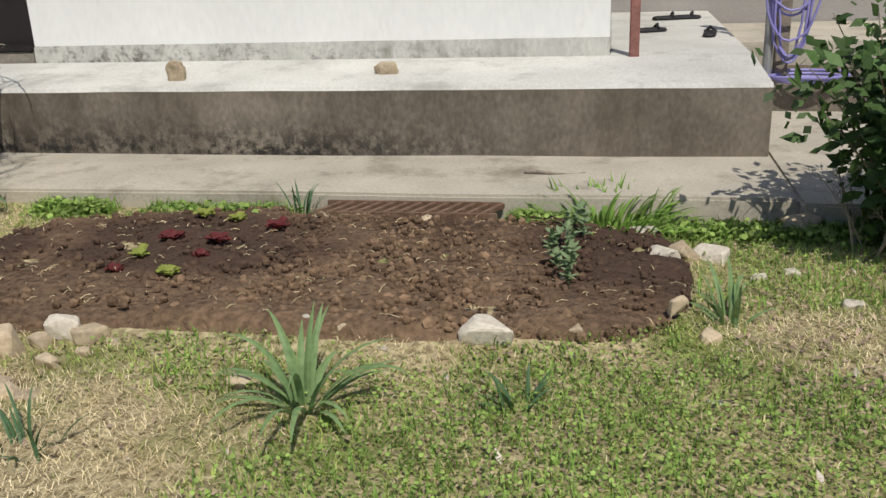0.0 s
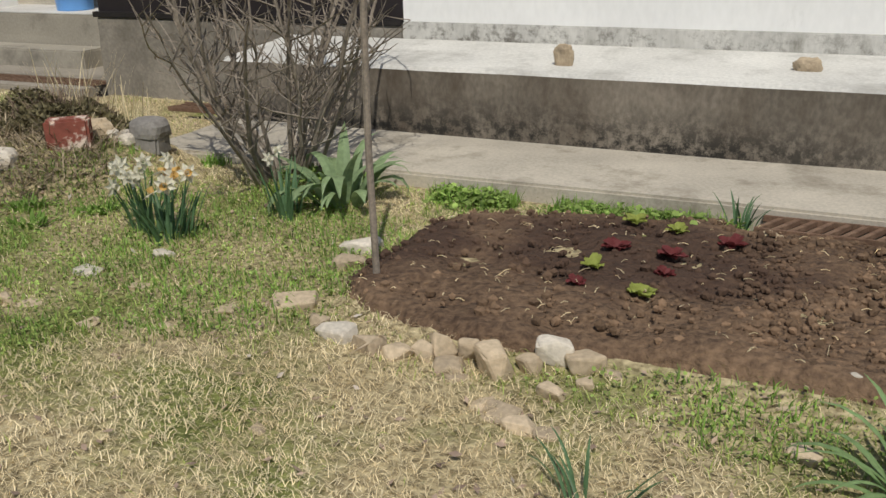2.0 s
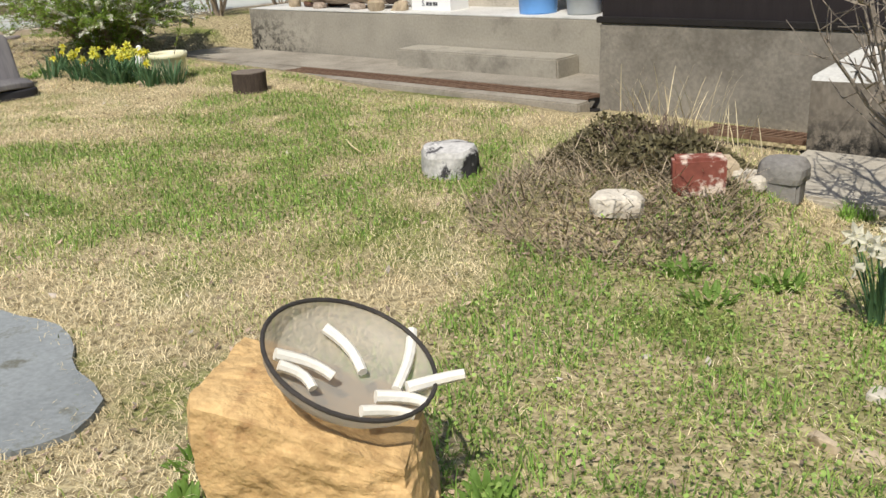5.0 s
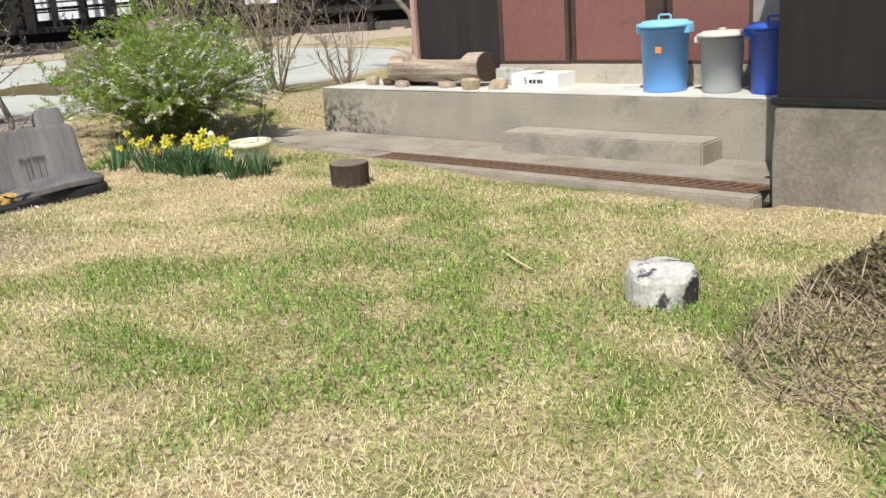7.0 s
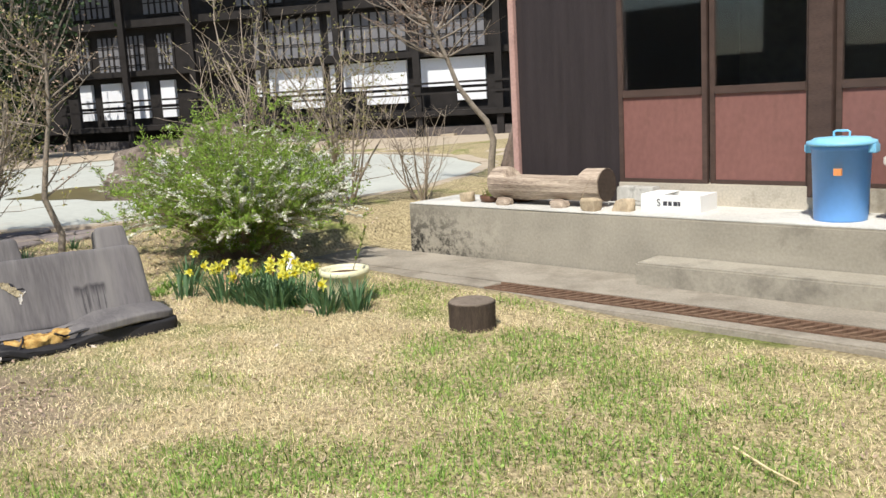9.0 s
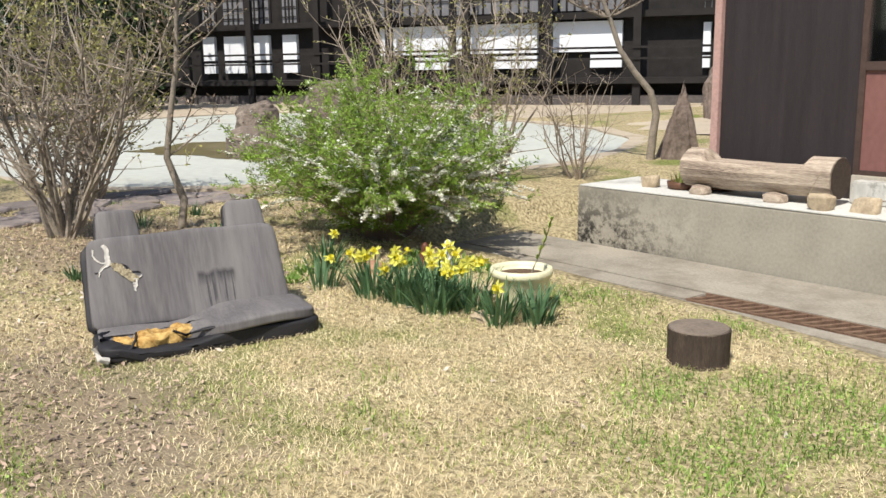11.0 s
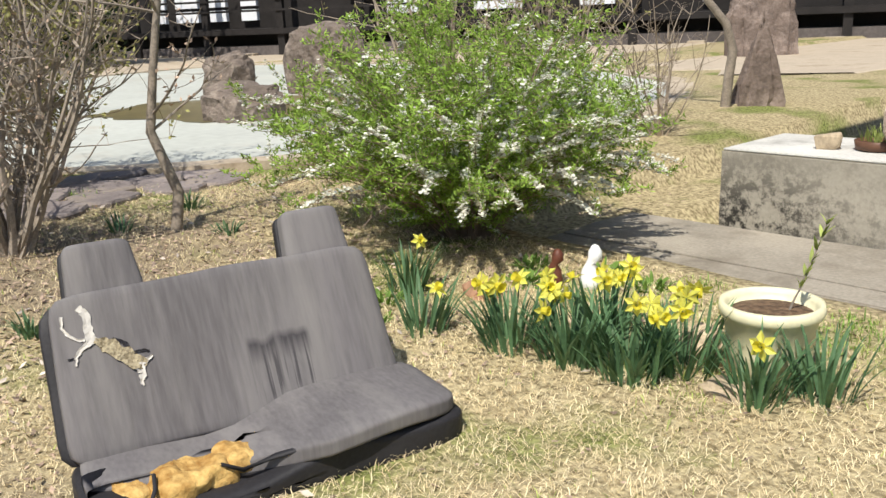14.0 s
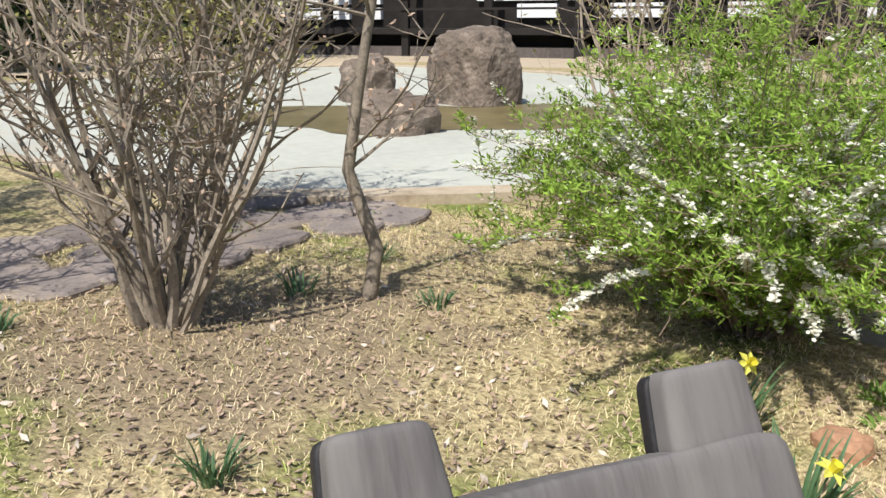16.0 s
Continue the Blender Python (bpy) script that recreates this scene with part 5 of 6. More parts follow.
# ---- sieve basket with roots on the boulder ----
def basket():
    b = empty("sieve_basket", Matrix(((0.628, -0.660, 0.411, -5.115), (0.678, 0.724, 0.125, 2.151), (-0.381, 0.200, 0.903, 0.890), (0, 0, 0, 1))), "round wire sieve basket on the boulder, tilted", "basket")
    R = 0.2
    bm = lathe([(R, 0.0), (R * 0.97, -0.025), (R * 0.85, -0.05), (R * 0.6, -0.066), (0.0, -0.072)], 36)
    for f in list(bm.faces):
        if len(f.verts) > 4:
            bm.faces.remove(f)
    part("mesh", bm, M_net, b, "fine see-through wire mesh", True)
    bm = bmesh.new()
    ring = [(R * math.cos(2 * math.pi * i / 40), R * math.sin(2 * math.pi * i / 40), 0.003) for i in range(41)]
    tube(ring, 0.0055, 0.0055, bm, 8)
    part("rim", bm, M_mesh, b, "dark bound rim")
    rg2 = random.Random(4)
    for k, (x0, y0, x1, y1, w, z0, z1) in enumerate(((-0.163, -0.03, -0.026, -0.03, 0.014, -0.035, -0.055), (-0.15, -0.056, -0.066, -0.085, 0.013, -0.04, -0.055), (-0.059, 0.13, 0.042, 0.02, 0.014, -0.05, -0.062),
                                                     (0.145, 0.17, 0.121, -0.02, 0.014, -0.02, -0.055), (0.072, -0.068, 0.185, -0.064, 0.015, -0.05, -0.035), (0.138, -0.036, 0.259, 0.002, 0.015, -0.03, 0.02), (0.041, -0.13, 0.16, -0.106, 0.013, -0.045, -0.04))):
        bm = bmesh.new()
        pts = []
        for i in range(6):
            t = i / 5
            s = math.sin(t * math.pi) * 0.012
            pts.append((x0 + (x1 - x0) * t + s, y0 + (y1 - y0) * t + s, z0 + (z1 - z0) * t + w))
        tube(pts, w, w * 0.85, bm, 8)
        for loop in (bm.verts[:8], bm.verts[-8:]):
            try:
                bm.faces.new(loop)
            except ValueError:
                pass
        r = part("dried_root", bm, M_bread)
        r.matrix_basis = b.matrix_basis.copy()
        tagged(r, "pale peeled dried root drying in the sieve", "root", "drying roots")


basket()


# ---- the heap with blocks ----
def heap():
    rg2 = random.Random(8)
    bm = bmesh.new()
    for i in range(9000):
        a, r, h = rg2.uniform(0, 6.28), math.sqrt(rg2.random()), rg2.random()
        x, y = -5.98 + 0.6 * r * math.cos(a), 4.95 + 0.4 * r * math.sin(a)
        z = ground_z(x, y) + 0.14 * (1 - (1 - h) ** 2) * (1 - r ** 3) * (1 + 0.9 * noise.noise(Vector((x * 5, y * 5, 3))))
        s = rg2.uniform(0.009, 0.018)
        d = Vector((rg2.uniform(-1, 1), rg2.uniform(-1, 1), rg2.uniform(-0.2, 1))).normalized()
        e = d.orthogonal().normalized() * s * 0.6
        c = Vector((x, y, z))
        bm.faces.new([bm.verts.new(c - e), bm.verts.new(c + d * s * 2), bm.verts.new(c + e)])
    ob = empty("heath_bush", pose(0, 0, 0), "low brownish-green heath bush on the mound", "bush")
    part("foliage", bm, M_thyme, ob)
    bm = bmesh.new()
    for i in range(420):
        a, r = rg2.uniform(0, 6.28), math.sqrt(rg2.random())
        x, y = -5.98 + 0.48 * r * math.cos(a), 4.98 + 0.33 * r * math.sin(a)
        tube(limb(rg2, (x, y, ground_z(x, y)), (rg2.uniform(-0.8, 0.8), rg2.uniform(-0.8, 0.8), 1), 0.22 * (1.15 - r * r), 0.25, 3), 0.0028, 0.0014, bm, 3)
    part("twig_mass", bm, M_redtwig, ob)
    bm = bmesh.new()
    for i in range(70):
        x, y = rg2.gauss(-5.95, 0.2), rg2.gauss(5.15, 0.1)
        strap(bm, (x, y, ground_z(x, y)), rg2.uniform(0, 6.28), rg2.uniform(0.2, 0.5), 0.0022, rg2.uniform(0.02, 0.45), 0.5, 5)
    tagged(part("dry_grass_tuft", bm, M_straw), "tall pale dry grass on the mound", "grass", kind="stuff")
    bm = bmesh.new()
    for i in range(2200):
        a, r = rg2.uniform(0, 6.28), math.sqrt(rg2.random())
        x, y = -5.9 + 0.72 * r * math.cos(a), 4.45 + 0.52 * r * math.sin(a)
        strap(bm, (x, y, ground_z(x, y) + 0.01), rg2.uniform(0, 6.28), rg2.uniform(0.05, 0.22), 0.0022, rg2.uniform(0.7, 1.5), 0.4, 3)
    tagged(part("dead_stems", bm, M_deadstem), "tangle of dead brown stems on the mound", "dead stems", kind="stuff")


heap()


def rough_block(name, at, size, material, label, rz, z=None):
    bm = box(-size[0] / 2, size[0] / 2, -size[1] / 2, size[1] / 2, 0, size[2], 0.014, cuts=2, rough=0.01)
    ob = part(name, bm, material)
    ob.matrix_basis = pose(at[0], at[1], (ground_z(*at) - 0.03) if z is None else z, 0, 0, rz)
    return tagged(ob, label, "block")


rough_block("painted_block", (-5.52, 4.62), (0.23, 0.12, 0.19), M_redblock, "broken block with flaking red and white paint", 35)
rough_block("concrete_block", (-5.28, 4.98), (0.18, 0.15, 0.12), M_cblock, "grey concrete block at the end of the paving", 10)
stone("grey_stone", (-5.28, 4.985), (0.24, 0.19, 0.12), 58, M_cblock, "rounded grey stone resting on a concrete block", z=ground_z(-5.28, 4.98) + 0.085, sink=0.012, amp=0.12)
stone("white_stone", (-5.74, 4.3), (0.27, 0.18, 0.11), 55, M_whitestone, "flat white stone on the mound", rz=20, amp=0.12)
stone("yellow_stone", (-5.55, 4.85), (0.22, 0.15, 0.12), 56, M_stone, "yellowish stone on the mound", rz=-20)
for i, (x, y) in enumerate(((-5.42, 4.95), (-5.37, 4.88), (-5.46, 4.86))):
    stone("pebble", (x, y), (0.12, 0.09, 0.08), 57 + i, M_whitestone, "pale round pebble on the mound", sub=2)


# ---- cement pad by the boulder ----
def pad():
    bm = bmesh.new()
    pts = []
    for i in range(40):
        a = 2 * math.pi * i / 40
        k = 1 + 0.4 * noise.noise(Vector((math.cos(a) * 2, math.sin(a) * 2, 9)))
        pts.append((-6.75 + 0.72 * k * math.cos(a), 1.72 + 0.5 * k * math.sin(a)))
    top = [bm.verts.new((x, y, ground_z(x, y) + 0.022)) for x, y in pts]
    low = [bm.verts.new((x, y, ground_z(x, y) - 0.08)) for x, y in pts]
    bm.faces.new(top)
    for i in range(40):
        bm.faces.new((low[i], low[(i + 1) % 40], top[(i + 1) % 40], top[i]))
    bmesh.ops.recalc_face_normals(bm, faces=bm.faces[:])
    structure("cement_pad", bm, M_padgrey, "worn grey-blue cement pad flush with the lawn", "paving")


M_padgrey = mat("blue_grey_cement", (0.30, 0.32, 0.32), 0.9, 0.25, 3, 50, 0.4, dirt=(0.16, 0.16, 0.13), dirt_scale=6, dirt_lo=0.55, dirt_hi=0.65)
pad()


# ---- bushes and trees ----
def bush(name, at, stems, height, spread, material, label, seed, twigs=5, r0=0.012, category="bush", buds=0, mb=None, bud=0.012, z=None, wander=0.18, base=0.12, sub=3, lift=0.05, leafw=0.5, stem_name="stem"):
    rg2 = random.Random(seed)
    o = empty(name, pose(at[0], at[1], ground_z(*at) - 0.02 if z is None else z), label, category)
    bt, bl = bmesh.new(), bmesh.new()
    for i in range(stems):
        bm = bmesh.new()
        a = 2 * math.pi * i / stems + rg2.uniform(-0.4, 0.4)
        s = spread * rg2.uniform(0.2, 1.0)
        start = Vector((math.cos(a) * base * rg2.random(), math.sin(a) * base * rg2.random(), 0))
        pts = limb(rg2, start, (math.cos(a) * s, math.sin(a) * s, 1), height * rg2.uniform(0.65, 1.05), wander, 9, lift)
        r = r0 * rg2.uniform(0.6, 1.2)
        tube(pts, r, r * 0.25, bm, 5)
        part(stem_name, bm, material, o)
        for t in range(twigs):
            k = rg2.randrange(2, 9)
            d = Vector((rg2.uniform(-1, 1), rg2.uniform(-1, 1), rg2.uniform(0.1, 1.1)))
            tp = limb(rg2, pts[k], d, height * rg2.uniform(0.12, 0.34), 0.22, 5, 0.04)
            tube(tp, r * 0.36, r * 0.12, bt, 3)
            for u in range(sub):
                q = tp[rg2.randrange(1, 6)]
                d2 = Vector((rg2.uniform(-1, 1), rg2.uniform(-1, 1), rg2.uniform(0, 1)))
                up = limb(rg2, q, d2, height * rg2.uniform(0.05, 0.14), 0.2, 3)
                tube(up, r * 0.2, r * 0.1, bt, 3)
                for w in range(buds):
                    c = up[rg2.randrange(0, 4)] + Vector((rg2.gauss(0, 0.01), rg2.gauss(0, 0.01), rg2.gauss(0, 0.01)))
                    dd = Vector((rg2.uniform(-1, 1), rg2.uniform(-1, 1), rg2.uniform(-0.3, 1))).normalized()
                    e = dd.orthogonal().normalized() * bud * leafw
                    bl.faces.new([bl.verts.new(c), bl.verts.new(c + dd * bud + e), bl.verts.new(c + dd * bud * 2), bl.verts.new(c + dd * bud - e)])
    part("crown", bt, material, o)
    if buds:
        part("foliage", bl, mb, o)
    else:
        bl.free()
    return o


bush("bare_bush", (-4.48, 5.1), 22, 1.75, 0.95, M_bark, "tall leafless many-stemmed bush by the paving", 3, 10, 0.02, base=0.2)
bush("bare_bush", (-15.08, 4.35), 20, 1.7, 0.62, M_bark, "leafless brown bush with dry twigs", 4, 9, 0.022, buds=1, mb=M_litter, bud=0.014)
bush("twig_bush", (-14.9, 9.93), 16, 1.25, 0.75, M_palebark, "leafless pale twiggy shrub beyond the porch", 5, 6, 0.012)
bush("twig_bush", (-15.25, 9.0), 15, 2.4, 0.5, M_palebark, "tall thin budding shrub behind the green bush", 6, 9, 0.016, buds=3, mb=M_bud, bud=0.018)
bush("twig_bush", (-16.0, 8.3), 13, 2.7, 0.65, M_palebark, "tall budding shrub near the pond", 7, 9, 0.017, buds=3, mb=M_bud, bud=0.02)
bush("twig_bush", (-16.9, 5.2), 22, 2.4, 0.5, M_palebark, "thin yellow-twigged shrub by the flagstones", 8, 12, 0.013, buds=6, mb=M_bud, bud=0.022)
bush("twig_bush", (-17.4, 3.2), 24, 2.6, 0.6, M_palebark, "dry yellowish thicket shrub by the path", 9, 12, 0.014, buds=6, mb=M_bud, bud=0.022)
bush("twig_bush", (-15.9, 3.3), 20, 1.9, 0.6, M_palebark, "dry brown thicket shrub by the path", 19, 8, 0.012, buds=1, mb=M_litter, bud=0.016)


def tree(name, at, trunk_pts, r0, r1, limbs, length, material, label, seed, buds=3, mb=None, bud=0.014, from_k=3, lift=0.03, spread=1.0, z=None, twig=None):
    rg2 = random.Random(seed)
    o = empty(name, pose(at[0], at[1], ground_z(*at) - 0.02 if z is None else z), label, "tree")
    bm = bmesh.new()
    pts = []
    for a, b in zip(trunk_pts, trunk_pts[1:]):
        for k in range(4):
            pts.append(Vector(a).lerp(Vector(b), k / 4))
    pts.append(Vector(trunk_pts[-1]))
    tube(pts, r0, r1, bm, 9)
    part("trunk", bm, material, o, "", True)
    bt, bl = bmesh.new(), bmesh.new()
    for i in range(limbs):
        s = pts[rg2.randrange(from_k * 4 if from_k * 4 < len(pts) - 1 else len(pts) - 3, len(pts))]
        a = rg2.uniform(0, 6.28)
        bmL = bmesh.new()
        lp = limb(rg2, s, (math.cos(a) * spread, math.sin(a) * spread, rg2.uniform(0.1, 0.9)), length * rg2.uniform(0.6, 1.1), 0.2, 7, lift)
        tube(lp, r1 * 0.6, r1 * 0.15, bmL, 5)
        part("branch", bmL, material, o)
        for t in range(9):
            tp = limb(rg2, lp[rg2.randrange(1, 8)], (rg2.uniform(-1, 1), rg2.uniform(-1, 1), rg2.uniform(-0.1, 1)), length * rg2.uniform(0.2, 0.5), 0.22, 5)
            tube(tp, r1 * 0.2, r1 * 0.07, bt, 3)
            for u in range(buds):
                c = tp[rg2.randrange(1, 6)] + Vector((rg2.gauss(0, 0.01), rg2.gauss(0, 0.01), rg2.gauss(0, 0.01)))
                dd = Vector((rg2.uniform(-1, 1), rg2.uniform(-1, 1), rg2.uniform(-0.3, 1))).normalized()
                e = dd.orthogonal().normalized() * bud * 0.5
                bl.faces.new([bl.verts.new(c), bl.verts.new(c + dd * bud + e), bl.verts.new(c + dd * bud * 2), bl.verts.new(c + dd * bud - e)])
    part("crown", bt, twig or material, o)
    if mb:
        part("foliage", bl, mb, o)
    else:
        bl.free()


tree("young_tree", (-15.0, 5.25), [(0, 0, 0), (0.025, 0.03, 0.25), (-0.05, -0.06, 0.6), (-0.01, -0.02, 0.95), (0.03, 0.04, 1.35), (0.05, 0.07, 1.9)], 0.036, 0.016, 12, 0.8, M_bark, "slender bent young tree with sparse dry leaves", 11, 3, M_litter, 0.018, 2)
tree("red_maple", (-15.27, 11.75), [(0, 0, 0), (0.02, 0.02, 0.35), (0.04, 0.05, 0.6), (-0.01, -0.02, 0.88), (-0.15, -0.16, 1.12), (-0.28, -0.3, 1.4), (-0.38, -0.4, 1.8), (-0.52, -0.54, 2.3)], 0.056, 0.026, 22, 1.3, M_bark, "crooked garden maple with reddish bare twigs", 12, 3, M_litter, 0.012, 6, twig=M_redtwig)

# wooden stake in the bed corner
bm = bmesh.new()
tube([(0, 0, -0.1), (-0.01, 0, 0.5), (0.0, 0.0, 1.1), (0.03, 0, 1.75)], 0.0145, 0.0125, bm, 8)
stake = tagged(part("stake", bm, M_bark), "thin brown wooden stake at the bed corner", "stake")
stake.matrix_basis = pose(-3.18, 3.8, ground_z(-3.18, 3.8))


def spray(rg2, bf, pts, k0, k1, n):
    """White five-petalled flowers crowded along a twig."""
    for u in range(n):
        f = rg2.uniform(k0, k1)
        c = pts[int(f)].lerp(pts[min(len(pts) - 1, int(f) + 1)], f - int(f)) + Vector((rg2.gauss(0, 0.011), rg2.gauss(0, 0.011), 0.012 + rg2.gauss(0, 0.007)))
        nrm = Vector((rg2.uniform(-0.7, 0.7), rg2.uniform(-0.7, 0.7), 1)).normalized()
        p1 = nrm.orthogonal().normalized()
        p2 = nrm.cross(p1)
        s = rg2.uniform(0.007, 0.0115)
        bf.faces.new([bf.verts.new(c + (p1 * math.cos(q) + p2 * math.sin(q)) * s) for q in (0, 1.26, 2.51, 3.77, 5.03)])


def spirea():
    rg2 = random.Random(33)
    at = (-13.87, 6.5)
    o = empty("spirea_shrub", pose(at[0], at[1], ground_z(*at) - 0.02), "broad green spirea shrub with white blossom sprays", "shrub")
    bl, bf, bt = bmesh.new(), bmesh.new(), bmesh.new()
    for i in range(330):
        a = rg2.uniform(0, 6.28)
        out = math.sqrt(rg2.random())
        L = (1.42 - 0.35 * out * rg2.random()) * rg2.uniform(0.78, 1.05)
        pts = [Vector((math.cos(a) * 0.16 * out, math.sin(a) * 0.16 * out, 0))]
        d = Vector((math.cos(a) * out * 1.0, math.sin(a) * out * 1.0, 1)).normalized()
        for k in range(11):
            d = (d + Vector((math.cos(a), math.sin(a), -1.0)) * (0.035 if i % 3 else 0.085) * out * (k / 4) + Vector((rg2.uniform(-1, 1), rg2.uniform(-1, 1), 0)) * 0.07).normalized()
            pts.append(pts[-1] + d * L / 11)
        if i < 70:
            bm = bmesh.new()
            tube(pts, 0.007, 0.002, bm, 4)
            part("stem", bm, M_redtwig, o)
        else:
            tube(pts, 0.005, 0.0015, bt, 3)
        face = math.cos(a - 0.5)
        bloom = rg2.random() < (0.3 if face > 0 else 0.16)
        if out > 0.45 and rg2.random() < (0.8 if face > 0.3 else 0.2):
            spray(rg2, bf, pts, 6.5, 11, 210)
        for t in range(9):
            k = rg2.randrange(2 if out > 0.5 else 4, 12)
            tp = limb(rg2, pts[k], (rg2.uniform(-1, 1), rg2.uniform(-1, 1), rg2.uniform(-0.3, 1.0)), rg2.uniform(0.12, 0.3), 0.15, 4)
            tube(tp, 0.0022, 0.001, bt, 3)
            for u in range(44):
                f = rg2.random() * 3.99
                c = tp[int(f)].lerp(tp[int(f) + 1], f - int(f)) + Vector((rg2.gauss(0, 0.009), rg2.gauss(0, 0.009), rg2.gauss(0, 0.009)))
                dd = Vector((rg2.uniform(-1, 1), rg2.uniform(-1, 1), rg2.uniform(-0.2, 1))).normalized()
                s = rg2.uniform(0.009, 0.02)
                e = dd.orthogonal().normalized() * s * 0.25
                bl.faces.new([bl.verts.new(c), bl.verts.new(c + dd * s + e), bl.verts.new(c + dd * s * 2.1), bl.verts.new(c + dd * s - e)])
            if rg2.random() < (0.5 if bloom else 0.07):
                spray(rg2, bf, tp, 1.5, 3.99, 26)
    part("crown", bt, M_redtwig, o)
    part("foliage", bl, M_shrubleaf, o)
    part("blossom", bf, M_white, o, "white blossom sprays")


spirea()


def evergreen(at, rx, h, n, label, seed, leaf=0.022, material=None, z=None, name="evergreen_bush", droop=0):
    rg2 = random.Random(seed)
    o = empty(name, pose(at[0], at[1], ground_z(*at) - 0.02 if z is None else z), label, "bush")
    bt, bl = bmesh.new(), bmesh.new()
    for i in range(60):
        a = rg2.uniform(0, 6.28)
        s = rg2.uniform(0.1, 1)
        pts = limb(rg2, (0, 0, 0), (math.cos(a) * s * rx / h * 1.6, math.sin(a) * s * rx / h * 1.6, 1), h * rg2.uniform(0.6, 1.0), 0.16, 7)
        tube(pts, 0.008 * h, 0.002 * h, bt, 4)
        for u in range(n // 60):
            k = rg2.uniform(0.8, 6.99)
            c = pts[int(k)].lerp(pts[min(7, int(k) + 1)], k - int(k)) + Vector((rg2.gauss(0, 0.06), rg2.gauss(0, 0.06), rg2.gauss(0, 0.05))) * h
            dd = Vector((rg2.uniform(-1, 1), rg2.uniform(-1, 1), rg2.uniform(-0.6, 0.8))).normalized()
            sz = leaf * rg2.uniform(0.6, 1.3)
            e = dd.orthogonal().normalized() * sz * 0.55
            bl.faces.new([bl.verts.new(c), bl.verts.new(c + dd * sz + e), bl.verts.new(c + dd * sz * 2.1), bl.verts.new(c + dd * sz - e)])
    part("crown", bt, M_bark, o)
    part("foliage", bl, material or M_ivy, o)


evergreen((1.0, 4.98), 0.62, 1.3, 5400, "dark glossy evergreen bush with dry twigs below", 2, 0.044)
bush("bare_bush", (0.75, 4.95), 10, 0.55, 0.9, M_palebark, "tangle of pale cut twigs under the evergreen", 14, 5, 0.006)


# ---- the pond, its rocks and flagstones ----
def pond():
    def rim(k, i, n=96):
        a = 2 * math.pi * i / n
        lo, hi = 0.0, 14.0
        for _ in range(30):
            r = (lo + hi) / 2
            if pond_in(POND[0] + r * math.cos(a), POND[1] + r * math.sin(a)) < 1:
                lo = r
            else:
                hi = r
        r = lo + k + 0.22 * noise.noise(Vector((math.cos(a) * 5, math.sin(a) * 5, 4)))
        return POND[0] + r * math.cos(a), POND[1] + r * math.sin(a)
    bm = bmesh.new()
    bm.faces.new([bm.verts.new((*rim(0, i), POND_Z)) for i in range(96)])
    structure("pond_floor", bm, M_pond, "pale green drained pond floor", "pond")
    bm = bmesh.new()
    for i in range(96):
        a0, a1, b0, b1 = rim(-0.04, i), rim(0.3, i), rim(-0.04, i + 1), rim(0.3, i + 1)
        z = POND_Z + 0.03
        v = [bm.verts.new(p) for p in ((*a0, 0.4), (*b0, 0.4), (*b0, z), (*a0, z), (*a1, z + 0.01), (*b1, z + 0.01), (*b1, 0.4), (*a1, 0.4))]
        bm.faces.new((v[0], v[1], v[2], v[3]))
        bm.faces.new((v[3], v[2], v[5], v[4]))
        bm.faces.new((v[4], v[5], v[6], v[7]))
    bmesh.ops.remove_doubles(bm, verts=bm.verts[:], dist=0.001)
    bmesh.ops.recalc_face_normals(bm, faces=bm.faces[:])
    structure("pond_rim", bm, M_sand, "low sandy cement rim round the pond", "kerb")
    bm = bmesh.new()
    pts = []
    for i in range(64):
        a = 2 * math.pi * i / 64
        q = 1 + 0.5 * noise.noise(Vector((math.cos(a) * 2.0, math.sin(a) * 2.0, 8)))
        u, v = 2.7 * q * math.cos(a), 1.5 * q * math.sin(a)
        pts.append((-20.9 + u * 0.55 - v * 0.83, 9.95 + u * 0.83 + v * 0.55, POND_Z + 0.006))
    bm.faces.new([bm.verts.new(p) for p in pts])
    structure("puddle", bm, M_puddle, "shallow murky puddle round the pond rocks", "water")


pond()


def big_rock(at, size, seed, label, material=M_rock, rz=0.0, z=POND_Z - 0.02, name="pond_rock", amp=0.2, sub=4):
    bm = rock(size[0] / 2, size[1] / 2, size[2] / 1.35, seed, amp, sub, 1.5, 0.35, 0.08)
    ob = part(name, bm, material)
    ob.matrix_basis = pose(at[0], at[1], z, 0, 0, rz)
    tagged(ob, label, "rock")


big_rock((-21.95, 11.45), (1.22, 1.0, 1.08), 71, "large rounded brown rock standing in the pond", amp=0.14)
big_rock((-23.2, 10.45), (0.78, 0.7, 0.66), 72, "middling brown rock standing in the pond")
big_rock((-19.95, 8.68), (0.95, 0.8, 0.42), 73, "low flat brown rock in the pond puddle")


def standing_stone(at, w, h, seed, label, lean=0.0, taper=0.6, power=1.6):
    bm = rock(w / 2, w * 0.35, h / 1.35, seed, 0.34, 5, 1.7, 0.35, 0.16)
    for v in bm.verts:
        k = 1 - taper * max(0, v.co.z / h) ** power
        v.co.x = v.co.x * k + lean * v.co.z
        v.co.y *= k
    ob = part("standing_stone", bm, M_slate)
    ob.matrix_basis = pose(at[0], at[1], ground_z(*at) - 0.05, 0, 0, 40)
    tagged(ob, label, "standing stone")


